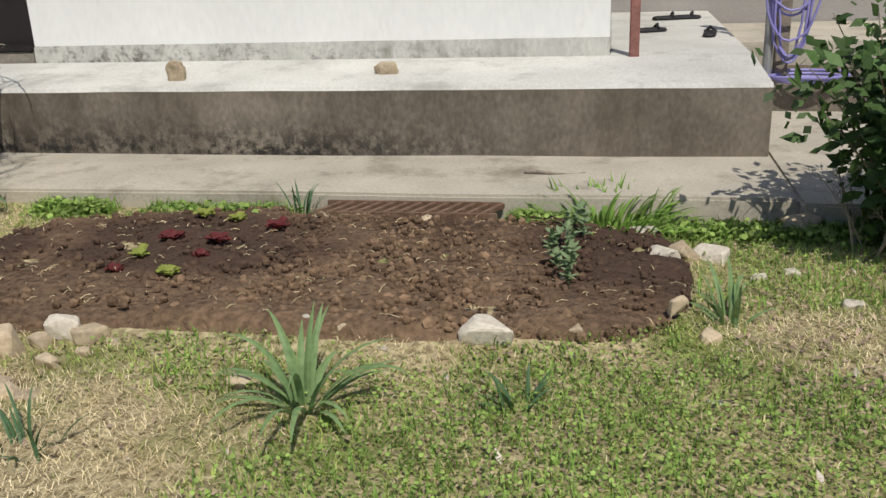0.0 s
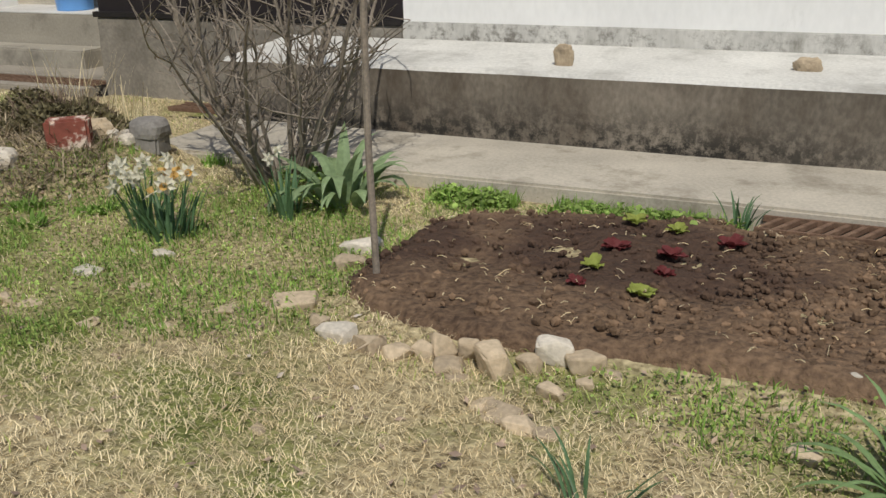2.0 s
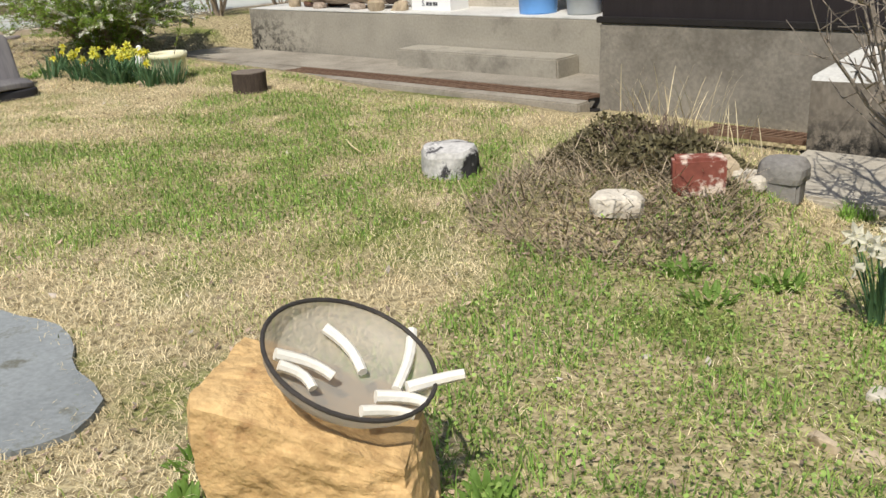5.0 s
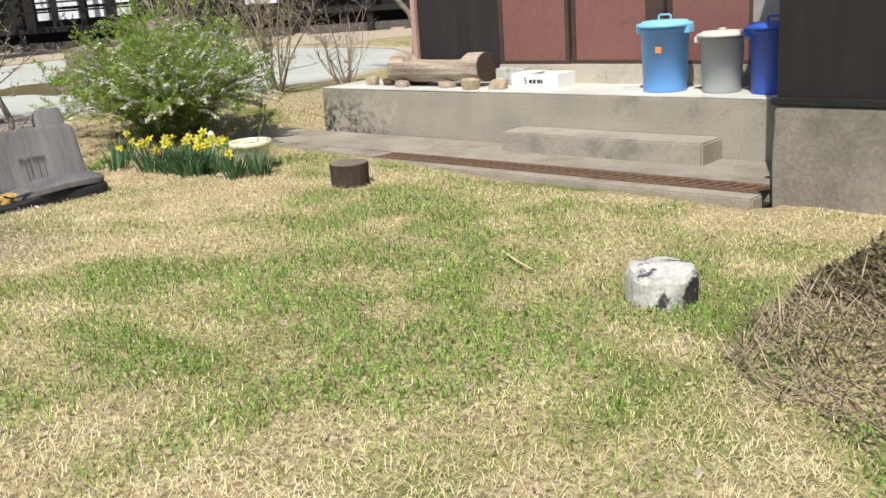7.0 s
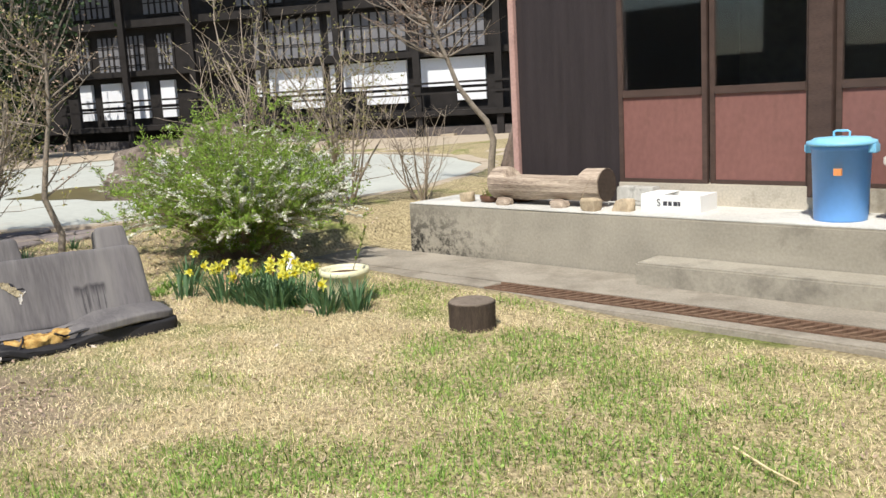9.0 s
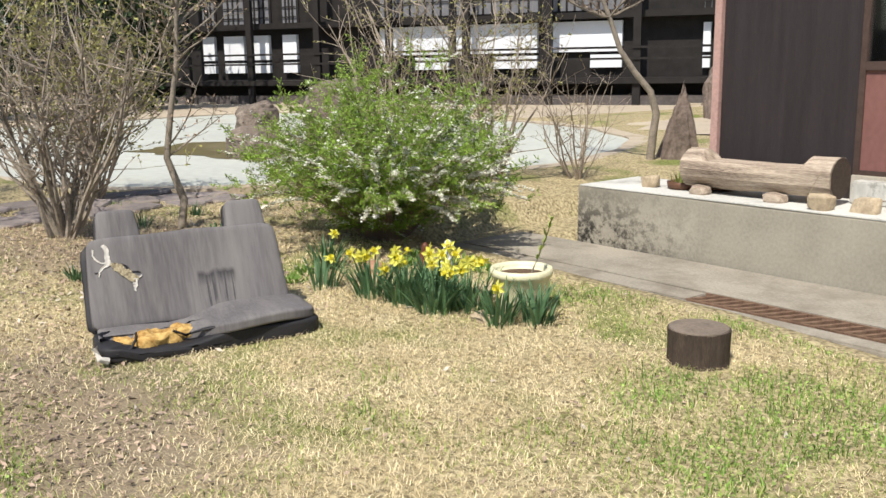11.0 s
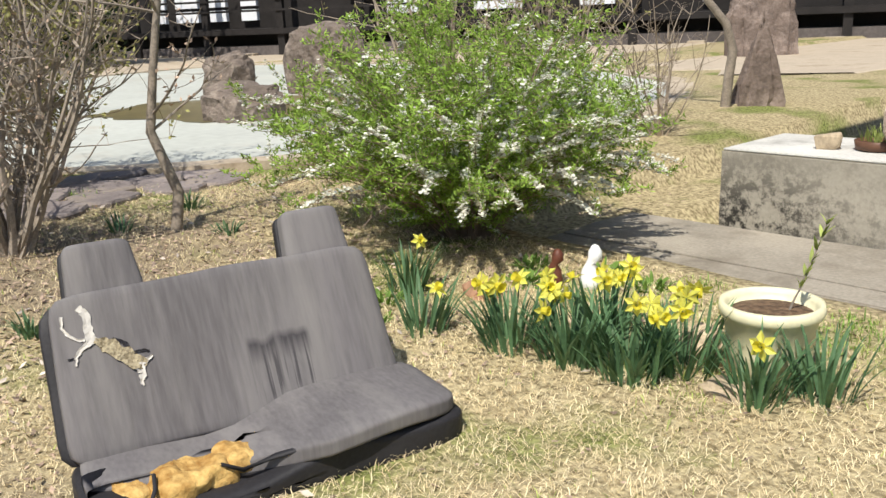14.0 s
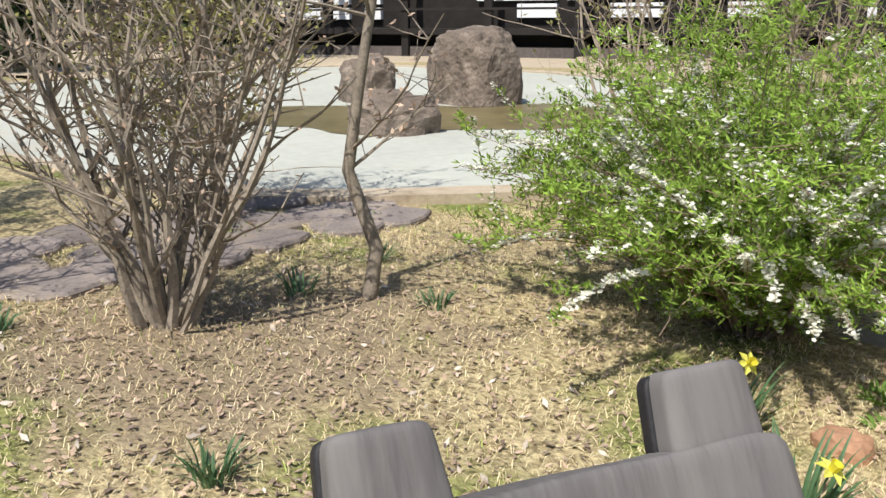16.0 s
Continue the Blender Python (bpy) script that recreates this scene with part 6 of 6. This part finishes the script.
standing_stone((-15.1, 12.15), 0.52, 0.92, 81, "pointed brown standing stone beyond the porch", 0.02, 0.85, 1.1)
standing_stone((-19.3, 20.0), 1.2, 1.6, 82, "tall brown standing stone before the old building", -0.03, 0.3, 3.0)

FLAG = "purplish-grey flagstone of the path round the pond"
rg = random.Random(77)
proto = {}
k = 0
for i in range(10):
    for j in range(15):
        t = j / 14
        # the path bends round the near shore of the pond
        bx, by = -15.45 - 0.95 * ease(0.0, 0.75, t), 2.2 + 6.4 * t
        x, y = bx - 0.42 * (i % 3) + rg.uniform(-0.06, 0.06), by + rg.uniform(-0.08, 0.08)
        if i > 2 or pond_in(x, y) < 1.12:
            continue
        ks = rg.randrange(6)
        if ks not in proto:
            bm = bmesh.new()
            n = 9
            ring = [(math.cos(2 * math.pi * q / n) * 0.27 * rg.uniform(0.8, 1.15), math.sin(2 * math.pi * q / n) * 0.24 * rg.uniform(0.8, 1.15)) for q in range(n)]
            top = [bm.verts.new((a * 0.95, b * 0.95, 0.05)) for a, b in ring]
            mid = [bm.verts.new((a, b, 0.035)) for a, b in ring]
            low = [bm.verts.new((a, b, -0.05)) for a, b in ring]
            bm.faces.new(top)
            for q in range(n):
                bm.faces.new((mid[q], mid[(q + 1) % n], top[(q + 1) % n], top[q]))
                bm.faces.new((low[q], low[(q + 1) % n], mid[(q + 1) % n], mid[q]))
            o = part("flagstone", bm, M_flag)
            proto[ks] = o.data
        else:
            o = new("flagstone", proto[ks])
        o.matrix_basis = pose(x, y, ground_z(x, y) - 0.018, rg.uniform(-2, 2), rg.uniform(-2, 2), rg.uniform(0, 360))
        tagged(o, FLAG, "flagstone", "flagstones of the path")


# ---- the old building across the yard ----
def old_building():
    o = empty("old_building", pose(-27.3, 23.23, 0.0, 0, 0, 27.5), "large old black timber building with white panels", "building")

    def p(name, x0, x1, y0, y1, z0, z1, m, label="", parent=None, bev=0.0):
        return part(name, box(x0 * 1.39, x1 * 1.39, y0, y1, lift(z0), lift(z1), bev), m, parent or o, label)

    def lift(z):
        return 1.28 * z - 0.507
    p("wall", -16, 15, 0.35, 0.6, 0.4, 8.0, M_blackwood)
    p("stone_base", -16, 15, -0.5, 0.35, 0.6, 1.15, M_farbase, "dim stone base under the veranda")
    p("veranda", -16, 15, -0.7, 0.35, 1.42, 1.55, M_blackwood, "black timber veranda")
    p("beam", -16, 15, -0.1, 0.35, 2.9, 3.05, M_blackwood)
    p("beam", -16, 15, -0.1, 0.35, 4.2, 4.4, M_blackwood)
    p("eave", -17, 16, -0.9, 0.6, 5.6, 5.85, M_roof)
    p("roof", -17, 16, -0.9, 9, 5.85, 6.2, M_roof, "dark tiled roof")
    for x in np.arange(-15.5, 15, 1.9):
        p("post", x - 0.08, x + 0.08, -0.62, -0.46, 0.4, 5.6, M_blackwood)
    p("rail", -16, 15, -0.66, -0.6, 1.95, 2.0, M_blackwood)
    p("rail", -16, 15, -0.66, -0.6, 2.2, 2.25, M_blackwood)

    def window(x0, x1, z0, z1, n, m):
        w = p("window", x0 - 0.05, x1 + 0.05, 0.30, 0.36, z0 - 0.05, z1 + 0.05, M_blackwood)
        # panes are grey: the eave's shade is in their colour
        part("pane", box(x0 * 1.39, x1 * 1.39, 0.27, 0.30, lift(z0), lift(z1)), M_paper, w, "paper panes, greyed for the shade of the eave")
        bm = bmesh.new()
        for i in range(1, n):
            x = (x0 + (x1 - x0) * i / n) * 1.39
            box(x - 0.03, x + 0.03, 0.235, 0.268, lift(z0), lift(z1), 0, bm)
        for i in range(1, m):
            z = lift(z0 + (z1 - z0) * i / m)
            box(x0 * 1.39, x1 * 1.39, 0.225, 0.234, z - 0.02, z + 0.02, 0, bm)
        part("lattice", bm, M_blackwood, w, "dark lattice bars")

    def panel(x0, x1, z0, z1):
        p("white_panel", x0, x1, 0.2, 0.35, z0, z1, M_shoji, "white plaster panel")
    for x0, x1 in ((-4.6, -2.85), (-2.65, -0.72), (-0.42, 1.17), (5.9, 7.4)):
        panel(x0, x1, 2.15, 2.85)
        panel(x0 + 0.9, x1, 1.78, 2.08)
        window(x0, x1, 3.1, 4.1, 9, 3)
    for x0, x1 in ((-9.7, -9.35), (-9.05, -8.45), (-8.25, -7.7), (-7.3, -6.9), (2.85, 3.0)):
        panel(x0, x1, 2.1, 2.75)
        panel(x0, x1, 1.75, 2.02)
        window(x0, x1, 2.95, 4.0, 4, 4)
    for x0, x1 in ((3.2, 3.45), (4.05, 4.5)):
        panel(x0, x1, 2.8, 3.6)
    for x in (-13, -11, -9.2, -7, -4.4, -2, 0.2, 2.4):
        window(x - 0.6, x + 0.6, 4.55, 5.4, 7, 3)
    for x in np.arange(-14, 14, 2.4):
        p("footing", x - 0.16, x + 0.16, -0.85, -0.4, 0.8, 0.98, M_sand, "pale footing stone")


# paper darkened to grey in place of the shade under the eave
M_paper = mat("shaded_paper_pane", (0.19, 0.19, 0.205), 0.9, 0.1, 2, 20, 0.05)
old_building()
# unseen walls added behind the camera so the door glass mirrors dark and sky
M_neighbour = mat("grey_rendered_wall", (0.22, 0.215, 0.2), 0.9, 0.3, 0.8, 12, 0.2)
structure("backdrop_wall", box(-34, 12, -11.2, -11.0, 0.2, 2.7), M_neighbour, "plain unseen wall added behind, darkening the glass reflections")
for gx, gw, gh in ((-31, 3.2, 5.4), (-25.4, 4.5, 4.4), (-19, 2.2, 6.0), (-14.6, 4.0, 4.6), (-8.5, 3.2, 5.2), (-3, 5.0, 4.4)):
    structure("neighbouring_wall", box(gx, gx + gw, -12.4, -11.6, 0.2, gh, 0.01), M_neighbour, "plain grey wall of a neighbouring house", "wall")
structure("garden_wall_side", box(12, 12.2, -11, 10, 0.0, 3.0), M_farbase, "plain dim wall closing the garden side")

# yard behind the pond
bm = bmesh.new()
lines = []
for i in range(61):
    u = -30 + i * 0.9
    row = []
    for k in range(9):
        v = -11.5 + 11.0 * k / 8
        x, y = -27.3 + u * math.cos(radians(27.5)) - v * math.sin(radians(27.5)), 23.23 + u * math.sin(radians(27.5)) + v * math.cos(radians(27.5))
        inside = pond_in(x, y) < 1.1 or x > -15.6
        row.append(bm.verts.new((x, y, (0.4 if inside else 0.685) + 0.012 * noise.noise(Vector((x, y, 3))))))
    lines.append(row)
for p1, p2 in zip(lines, lines[1:]):
    for k in range(8):
        bm.faces.new((p1[k], p2[k], p2[k + 1], p1[k + 1]))
structure("yard", bm, M_sand, "pale sandy yard between the pond and the old building", "ground")
evergreen((-36.0, 13.4), 2.2, 7.0, 5400, "dark dense evergreen tree beside the old building", 41, 0.10, M_farleaf, name="evergreen_tree")
evergreen((-33.5, 8.0), 2.6, 6.5, 5400, "dark dense evergreen tree by the yard edge", 42, 0.10, M_farleaf, name="evergreen_tree")
evergreen((-27.5, 2.6), 2.2, 5.0, 5400, "dark dense evergreen tree by the yard edge", 43, 0.09, M_farleaf, name="evergreen_tree")
bush("twig_bush", (-25.0, 3.9), 14, 2.6, 0.7, M_redtwig, "dry brown shrub on the far shore of the pond", 51, 8, 0.018, buds=2, mb=M_bud, bud=0.02)
bush("twig_bush", (-20.5, 3.2), 14, 2.6, 0.7, M_palebark, "dry yellowish shrub beside the pond", 52, 8, 0.016, buds=2, mb=M_bud, bud=0.02)


# ---- small garden figures ----
def figurine(at, h, material, label):
    bm = lathe([(0.0, 0), (h * 0.2, 0), (h * 0.22, h * 0.2), (h * 0.18, h * 0.45), (h * 0.1, h * 0.58), (h * 0.15, h * 0.7), (h * 0.14, h * 0.85), (h * 0.07, h * 0.97), (0, h)], 16)
    for v in bm.verts:
        if v.co.z > h * 0.6:
            v.co.x += h * 0.1
    ob = part("garden_figure", bm, material, smooth=True)
    ob.matrix_basis = pose(at[0], at[1], ground_z(*at) - 0.01, 0, 0, 30)
    tagged(ob, label, "garden figure")


figurine((-12.66, 6.12), 0.22, M_figure, "small white plaster garden figure behind the daffodils")
figurine((-12.82, 6.05), 0.19, M_browncer, "small brown ceramic garden figure behind the daffodils")
stone("terracotta_shard", (-13.0, 5.75), (0.2, 0.14, 0.09), 91, M_terra, "orange terracotta shard on the soil", "shard")
stone("garden_stone", (-11.85, 5.78), (0.22, 0.16, 0.14), 92, M_stone, "brown stone beside the flower pot")
stone("garden_stone", (-11.62, 5.55), (0.2, 0.15, 0.07), 93, M_stone, "flat brown stone beside the flower pot")


# ---- hose and odds and ends by the entrance ----
def hose():
    o = empty("garden_hose", pose(0.78, 7.75, 0.2), "purple garden hose hung in loops from a post", "hose")
    part("post", box(-0.045, 0.045, -0.03, 0.06, 0.38, 2.2, 0.006), M_bark, o, "dark wooden post")
    bm = bmesh.new()
    tube([(-0.1, -0.05, 0.4), (-0.1, -0.05, 1.6)], 0.035, 0.035, bm, 10)
    part("pipe", bm, M_pipe, o, "grey standpipe")
    rg2 = random.Random(6)
    for k in range(7):
        bm = bmesh.new()
        w, lo = rg2.uniform(0.08, 0.2), rg2.uniform(0.5, 0.95)
        pts = []
        for i in range(25):
            t = 2 * math.pi * i / 24
            pts.append((w * math.sin(t) + rg2.uniform(-0.01, 0.01) + 0.03, -0.09 - 0.015 * k % 0.06, 1.5 - (1.5 - lo) / 2 * (1 - math.cos(t))))
        tube(pts, 0.009, 0.009, bm, 7)
        part("loop", bm, M_hose, o)
    for k in range(3):
        bm = bmesh.new()
        pts = [((0.2 + 0.05 * k) * math.cos(2 * math.pi * i / 24) + 0.15, (0.13 + 0.03 * k) * math.sin(2 * math.pi * i / 24) - 0.15, 0.43 + 0.02 * k) for i in range(25)]
        tube(pts, 0.011, 0.011, bm, 7)
        part("coil", bm, M_hose, o)


hose()


def sandal(at, rz):
    o = empty("sandal", pose(at[0], at[1], 0.905, 0, 0, rz), "worn dark sandal on the cement floor", "shoe", "sandals by the entrance")
    bm = rock(0.13, 0.05, 0.025, 3, 0.05, 2)
    part("sole", bm, M_fabricside, o)
    bm = bmesh.new()
    tube([(0.04, -0.045, 0.02), (0.05, 0, 0.055), (0.04, 0.045, 0.02)], 0.014, 0.014, bm, 6)
    part("strap", bm, M_stain, o)


for at, rz in (((-0.12, 8.3), 20), ((0.3, 8.0), 80), ((0.05, 9.2), 10), ((0.22, 9.25), 5)):
    sandal(at, rz)
bm = bmesh.new()
tube(limb(random.Random(3), (-0.9, 5.75, 0.43), (1, -0.2, 0.1), 0.35, 0.2, 6), 0.012, 0.004, bm, 6)
tagged(part("fallen_twig", bm, M_bark), "dead twig lying on the cement paving", "twig")
bm = bmesh.new()
tube([(-8.2, 4.95, ground_z(-8.2, 4.95) + 0.03), (-8.0, 4.82, ground_z(-8.0, 4.82) + 0.035), (-7.85, 4.75, ground_z(-7.85, 4.75) + 0.03)], 0.006, 0.004, bm, 6)
tagged(part("fallen_twig", bm, M_straw), "pale dry stick lying on the lawn", "twig")


# ---- lawn: grass, straw, clover and leaf litter ----
class Field:
    """Smooth random values over the plan."""

    def __init__(self, seed, step):
        self.v = np.random.RandomState(seed).rand(200, 200)
        self.s = step

    def __call__(self, x, y):
        u, v = (x + 40) / self.s, (y + 40) / self.s
        i, j = np.floor(u).astype(int), np.floor(v).astype(int)
        a, b = u - i, v - j
        a, b = a * a * (3 - 2 * a), b * b * (3 - 2 * b)
        i0, j0, i1, j1 = i % 200, j % 200, (i + 1) % 200, (j + 1) % 200
        q = self.v
        return (q[i0, j0] * (1 - a) + q[i1, j0] * a) * (1 - b) + (q[i0, j1] * (1 - a) + q[i1, j1] * a) * b


F1, F2, F3 = Field(1, 0.9), Field(2, 0.33), Field(3, 2.4)


def spot(x, y, cx, cy, rx, ry):
    return np.clip(1.3 - ((x - cx) / rx) ** 2 - ((y - cy) / ry) ** 2, 0, 1)


def greenness(x, y):
    g = -0.02 + 0.36 * F1(x, y) + 0.66 * F2(x, y) + 0.2 * F3(x, y)
    g = g + 0.75 * spot(x, y, 0.2, 2.6, 1.5, 1.2)            # clover before the bed
    g = g - 0.7 * spot(x, y, -3.0, 2.4, 1.2, 0.9)           # dry patch left of it
    g = g + 0.7 * spot(x, y, -4.6, 4.0, 1.3, 0.9)
    g = g + 0.5 * spot(x, y, -4.9, 2.9, 0.9, 0.8)
    g = g + 0.5 * spot(x, y, -1.8, 5.3, 3.0, 0.3)
    g = g + 0.2 * spot(x, y, -4.3, 2.9, 1.0, 0.8)
    g = g + 0.14 * spot(x, y, -8.4, 4.6, 2.4, 1.8)
    g = g - 0.25 * spot(x, y, -11.2, 4.6, 1.5, 1.5)
    g = g - 0.5 * spot(x, y, -14.3, 5.2, 2.2, 3.2)
    g = g + 0.3 * spot(x, y, 0.4, 4.6, 0.8, 0.8)
    g = g + 0.5 * spot(x, y, -1.75, 3.35, 0.75, 0.22)         # weeds along the front of the bed
    g = g - 0.5 * spot(x, y, 0.45, 3.7, 0.55, 0.6)            # litter beside the bed
    g = g + 0.12 * spot(x, y, -8.4, 5.0, 1.3, 1.0)
    g = g + 0.1 * spot(x, y, -7.9, 3.3, 1.2, 1.0)
    g = g + 0.3 * spot(x, y, -10.0, 5.6, 0.7, 0.5)
    return g


def free(x, y):
    """Where the lawn is open: not on soil, paving, pad or water."""
    ok = ~((y > 5.25) & (x > -5.66) & (x < 4.5)) & ~((y > 6.6) & (x > -13.72) & (x < -7.3)) & ~((y > 6.95) & (x >= -7.6))
    k = ((x - BED[0]) / 1.64) ** 4 + ((y - BED[1] - 0.06 * (x - BED[0])) / 0.82) ** 4
    ok &= k > 0.92
    ok &= ((x + 6.75) / 0.6) ** 2 + ((y - 1.72) / 0.4) ** 2 + 1.1 * (F2(x, y) - 0.5) > 0.8
    dx, dy = x - POND[0], y - POND[1]
    ok &= np.abs((dx + 0.35 * np.maximum(0, dy)) / POND[2]) ** 3 + np.abs(dy / POND[3]) ** 3 > 1.12
    return ok


# heights on a fine grid, read back for every blade
GX, GY, GS = -20.0, -0.5, 0.1
grid = np.array([[ground_z(GX + i * GS, GY + j * GS) for j in range(140)] for i in range(225)])


def heights(x, y):
    i, j = np.clip((x - GX) / GS, 0, 223), np.clip((y - GY) / GS, 0, 138)
    a, b = i.astype(int), j.astype(int)
    u, v = i - a, j - b
    return (grid[a, b] * (1 - u) + grid[a + 1, b] * u) * (1 - v) + (grid[a, b + 1] * (1 - u) + grid[a + 1, b + 1] * u) * v


def scatter(n, keep, seed, x0=-16.5, x1=2.2, y0=0.6, y1=7.2):
    r = np.random.RandomState(seed)
    x = r.uniform(x0, x1, n)
    y = r.uniform(y0, y1, n)
    # the camera passes along the front: more blades there
    ok = free(x, y) & (r.rand(n) < keep(x, y)) & (r.rand(n) < np.clip(1.25 - 0.11 * (y - 1), 0.35, 1))
    return x[ok], y[ok], r


def blade_mesh(name, x, y, r, length, width, lean_lo, lean_hi, material, label, category, sink=0.004, lift=0.0):
    n = len(x)
    z = heights(x, y) - sink + lift * r.rand(n)
    a = r.uniform(0, 2 * np.pi, n)
    lean = r.uniform(lean_lo, lean_hi, n)
    L = length * r.uniform(0.5, 1.3, n)
    W = width * r.uniform(0.6, 1.3, n)
    dx, dy = np.cos(a), np.sin(a)
    b = a + r.uniform(-0.5, 0.5, n)
    co = np.zeros((n, 5, 3), np.float32)
    base = np.stack([x, y, z], 1)
    side = np.stack([-dy * W, dx * W, np.zeros(n)], 1)
    l1 = lean * 0.7
    mid = base + np.stack([dx * np.sin(l1), dy * np.sin(l1), np.cos(l1)], 1) * (L * 0.55)[:, None]
    l2 = np.minimum(lean * 1.35, 1.75)
    tip = mid + np.stack([np.cos(b) * np.sin(l2), np.sin(b) * np.sin(l2), np.cos(l2)], 1) * (L * 0.45)[:, None]
    co[:, 0], co[:, 1], co[:, 2], co[:, 3], co[:, 4] = base - side, base + side, mid + side * 0.8, mid - side * 0.8, tip
    me = bpy.data.meshes.new(name)
    me.vertices.add(n * 5)
    me.vertices.foreach_set("co", co.ravel())
    k = np.arange(n)[:, None] * 5
    loops = np.concatenate([k + np.array([[0, 1, 2, 3]]), k + np.array([[3, 2, 4]])], 1).ravel()
    me.loops.add(n * 7)
    me.loops.foreach_set("vertex_index", loops.astype(np.int32))
    me.polygons.add(n * 2)
    starts = np.stack([np.arange(n) * 7, np.arange(n) * 7 + 4], 1).ravel()
    me.polygons.foreach_set("loop_start", starts.astype(np.int32))
    me.update(calc_edges=True)
    me.validate()
    me.materials.append(material)
    tagged(new(name, me), label, category, kind="stuff")


x, y, r = scatter(780000, lambda x, y: np.clip(1.0 - 1.7 * (greenness(x, y) - 0.38), 0.14, 1) * (1 - 0.72 * spot(x, y, -11.9, 3.1, 1.5, 0.9)) * (1 - 0.62 * spot(x, y, -14.6, 4.6, 1.7, 2.4)) * (1 - 0.55 * spot(x, y, 0.2, 2.6, 1.5, 1.2)), 11)
blade_mesh("dry_grass", x, y, r, 0.042, 0.0013, 0.9, 1.65, M_straw, "matted dry straw-coloured grass of the lawn", "grass", lift=0.012)
x, y, r = scatter(420000, lambda x, y: np.clip((greenness(x, y) - 0.34) * 3.4, 0.04, 1), 12)
blade_mesh("green_grass", x, y, r, 0.042, 0.0021, 0.4, 1.45, M_blade, "thin short green grass of the lawn", "grass")
x, y, r = scatter(230000, lambda x, y: np.clip((greenness(x, y) - 0.6) * 4, 0, 1) * (F2(x, y) > 0.4), 13)
blade_mesh("fresh_grass", x, y, r, 0.06, 0.0026, 0.2, 1.3, M_blade2, "lush fresh green tufts in the lawn", "grass")


def round_leaves(name, x, y, r, size, material, label, category, h=0.03, flat=0.5, sides=5):
    n = len(x)
    z = heights(x, y) + 0.004 + h * r.rand(n)
    s = size * r.uniform(0.55, 1.25, n)
    nx, ny = r.normal(0, flat, n), r.normal(0, flat, n)
    nz = np.ones(n)
    ln = np.sqrt(nx * nx + ny * ny + 1)
    N = np.stack([nx, ny, nz], 1) / ln[:, None]
    A = np.stack([N[:, 2], np.zeros(n), -N[:, 0]], 1)
    A /= np.linalg.norm(A, axis=1)[:, None]
    B = np.cross(N, A)
    t0 = r.uniform(0, 6.28, n)
    co = np.zeros((n, sides, 3), np.float32)
    for q in range(sides):
        t = t0 + 2 * np.pi * q / sides
        rad = s * (1.0 if sides == 5 else (1.4 if q % 2 == 0 else 0.6))
        co[:, q] = np.stack([x, y, z], 1) + A * (np.cos(t) * rad)[:, None] + B * (np.sin(t) * rad)[:, None]
    me = bpy.data.meshes.new(name)
    me.vertices.add(n * sides)
    me.vertices.foreach_set("co", co.ravel())
    me.loops.add(n * sides)
    me.loops.foreach_set("vertex_index", np.arange(n * sides, dtype=np.int32))
    me.polygons.add(n)
    me.polygons.foreach_set("loop_start", (np.arange(n) * sides).astype(np.int32))
    me.update(calc_edges=True)
    me.validate()
    me.materials.append(material)
    tagged(new(name, me), label, category, kind="stuff")


x, y, r = scatter(480000, lambda x, y: np.clip((greenness(x, y) - 0.62) * 3.5, 0, 1) * (0.35 + 0.65 * spot(x, y, 0.2, 2.6, 1.6, 1.3)), 14)
round_leaves("clover", x, y, r, 0.0068, M_clover, "dense low clover and weeds in the lawn", "clover", 0.04)
x, y, r = scatter(230000, lambda x, y: np.clip(0.035 + 0.34 * spot(x, y, -14.6, 5.4, 2.2, 3.0) + 0.3 * spot(x, y, -12.0, 3.2, 1.3, 0.9) + 0.6 * spot(x, y, -5.95, 4.4, 0.8, 0.6) + 0.35 * spot(x, y, 0.5, 3.8, 0.6, 0.8), 0, 1), 15, y1=9.5)
round_leaves("leaf_litter", x, y, r, 0.0125, M_litter, "scattered dead brown leaves", "leaves", 0.02, 0.35, 4)

x, y, r = scatter(90000, lambda x, y: np.clip((0.4 * spot(x, y, -14.5, 4.6, 1.9, 2.2) + 0.5 * spot(x, y, -12.1, 3.2, 1.1, 0.7)) * (0.4 + 1.2 * F2(x, y)), 0, 1), 16, y1=9.5)
round_leaves("dark_leaf_litter", x, y, r, 0.013, M_litterdark, "grey and brown rotting leaves under the bushes", "leaves", 0.014, 0.45, 4)
x, y, r = scatter(26000, lambda x, y: np.clip(0.02 + 0.25 * spot(x, y, -14.5, 4.6, 1.9, 2.2), 0, 1), 17, y1=9.5)
round_leaves("pale_leaf_litter", x, y, r, 0.016, M_litterpale, "pale bleached leaves on the ground", "leaves", 0.02, 0.5, 4)

# weeds along the edge of the paving
r = np.random.RandomState(21)
x, y = r.uniform(-5.6, 0.9, 9000), r.normal(5.17, 0.06, 9000)
ok = (F2(x, y) + 0.5 * F1(x, y) > 0.62) & (y < 5.27) & ((x < -1.95) | (x > -0.95))
blade_mesh("edge_grass", x[ok], y[ok], r, 0.085, 0.0035, 0.1, 1.1, M_blade2, "green weeds and grass along the paving edge", "weeds")
x, y = r.uniform(-5.6, 0.9, 7000), r.normal(5.15, 0.08, 7000)
ok = (F2(x, y) + 0.5 * F1(x, y) > 0.7) & (y < 5.27) & ((x < -1.95) | (x > -0.95))
round_leaves("edge_weeds", x[ok], y[ok], r, 0.016, M_clover, "low leafy weeds along the paving edge", "weeds", 0.06)
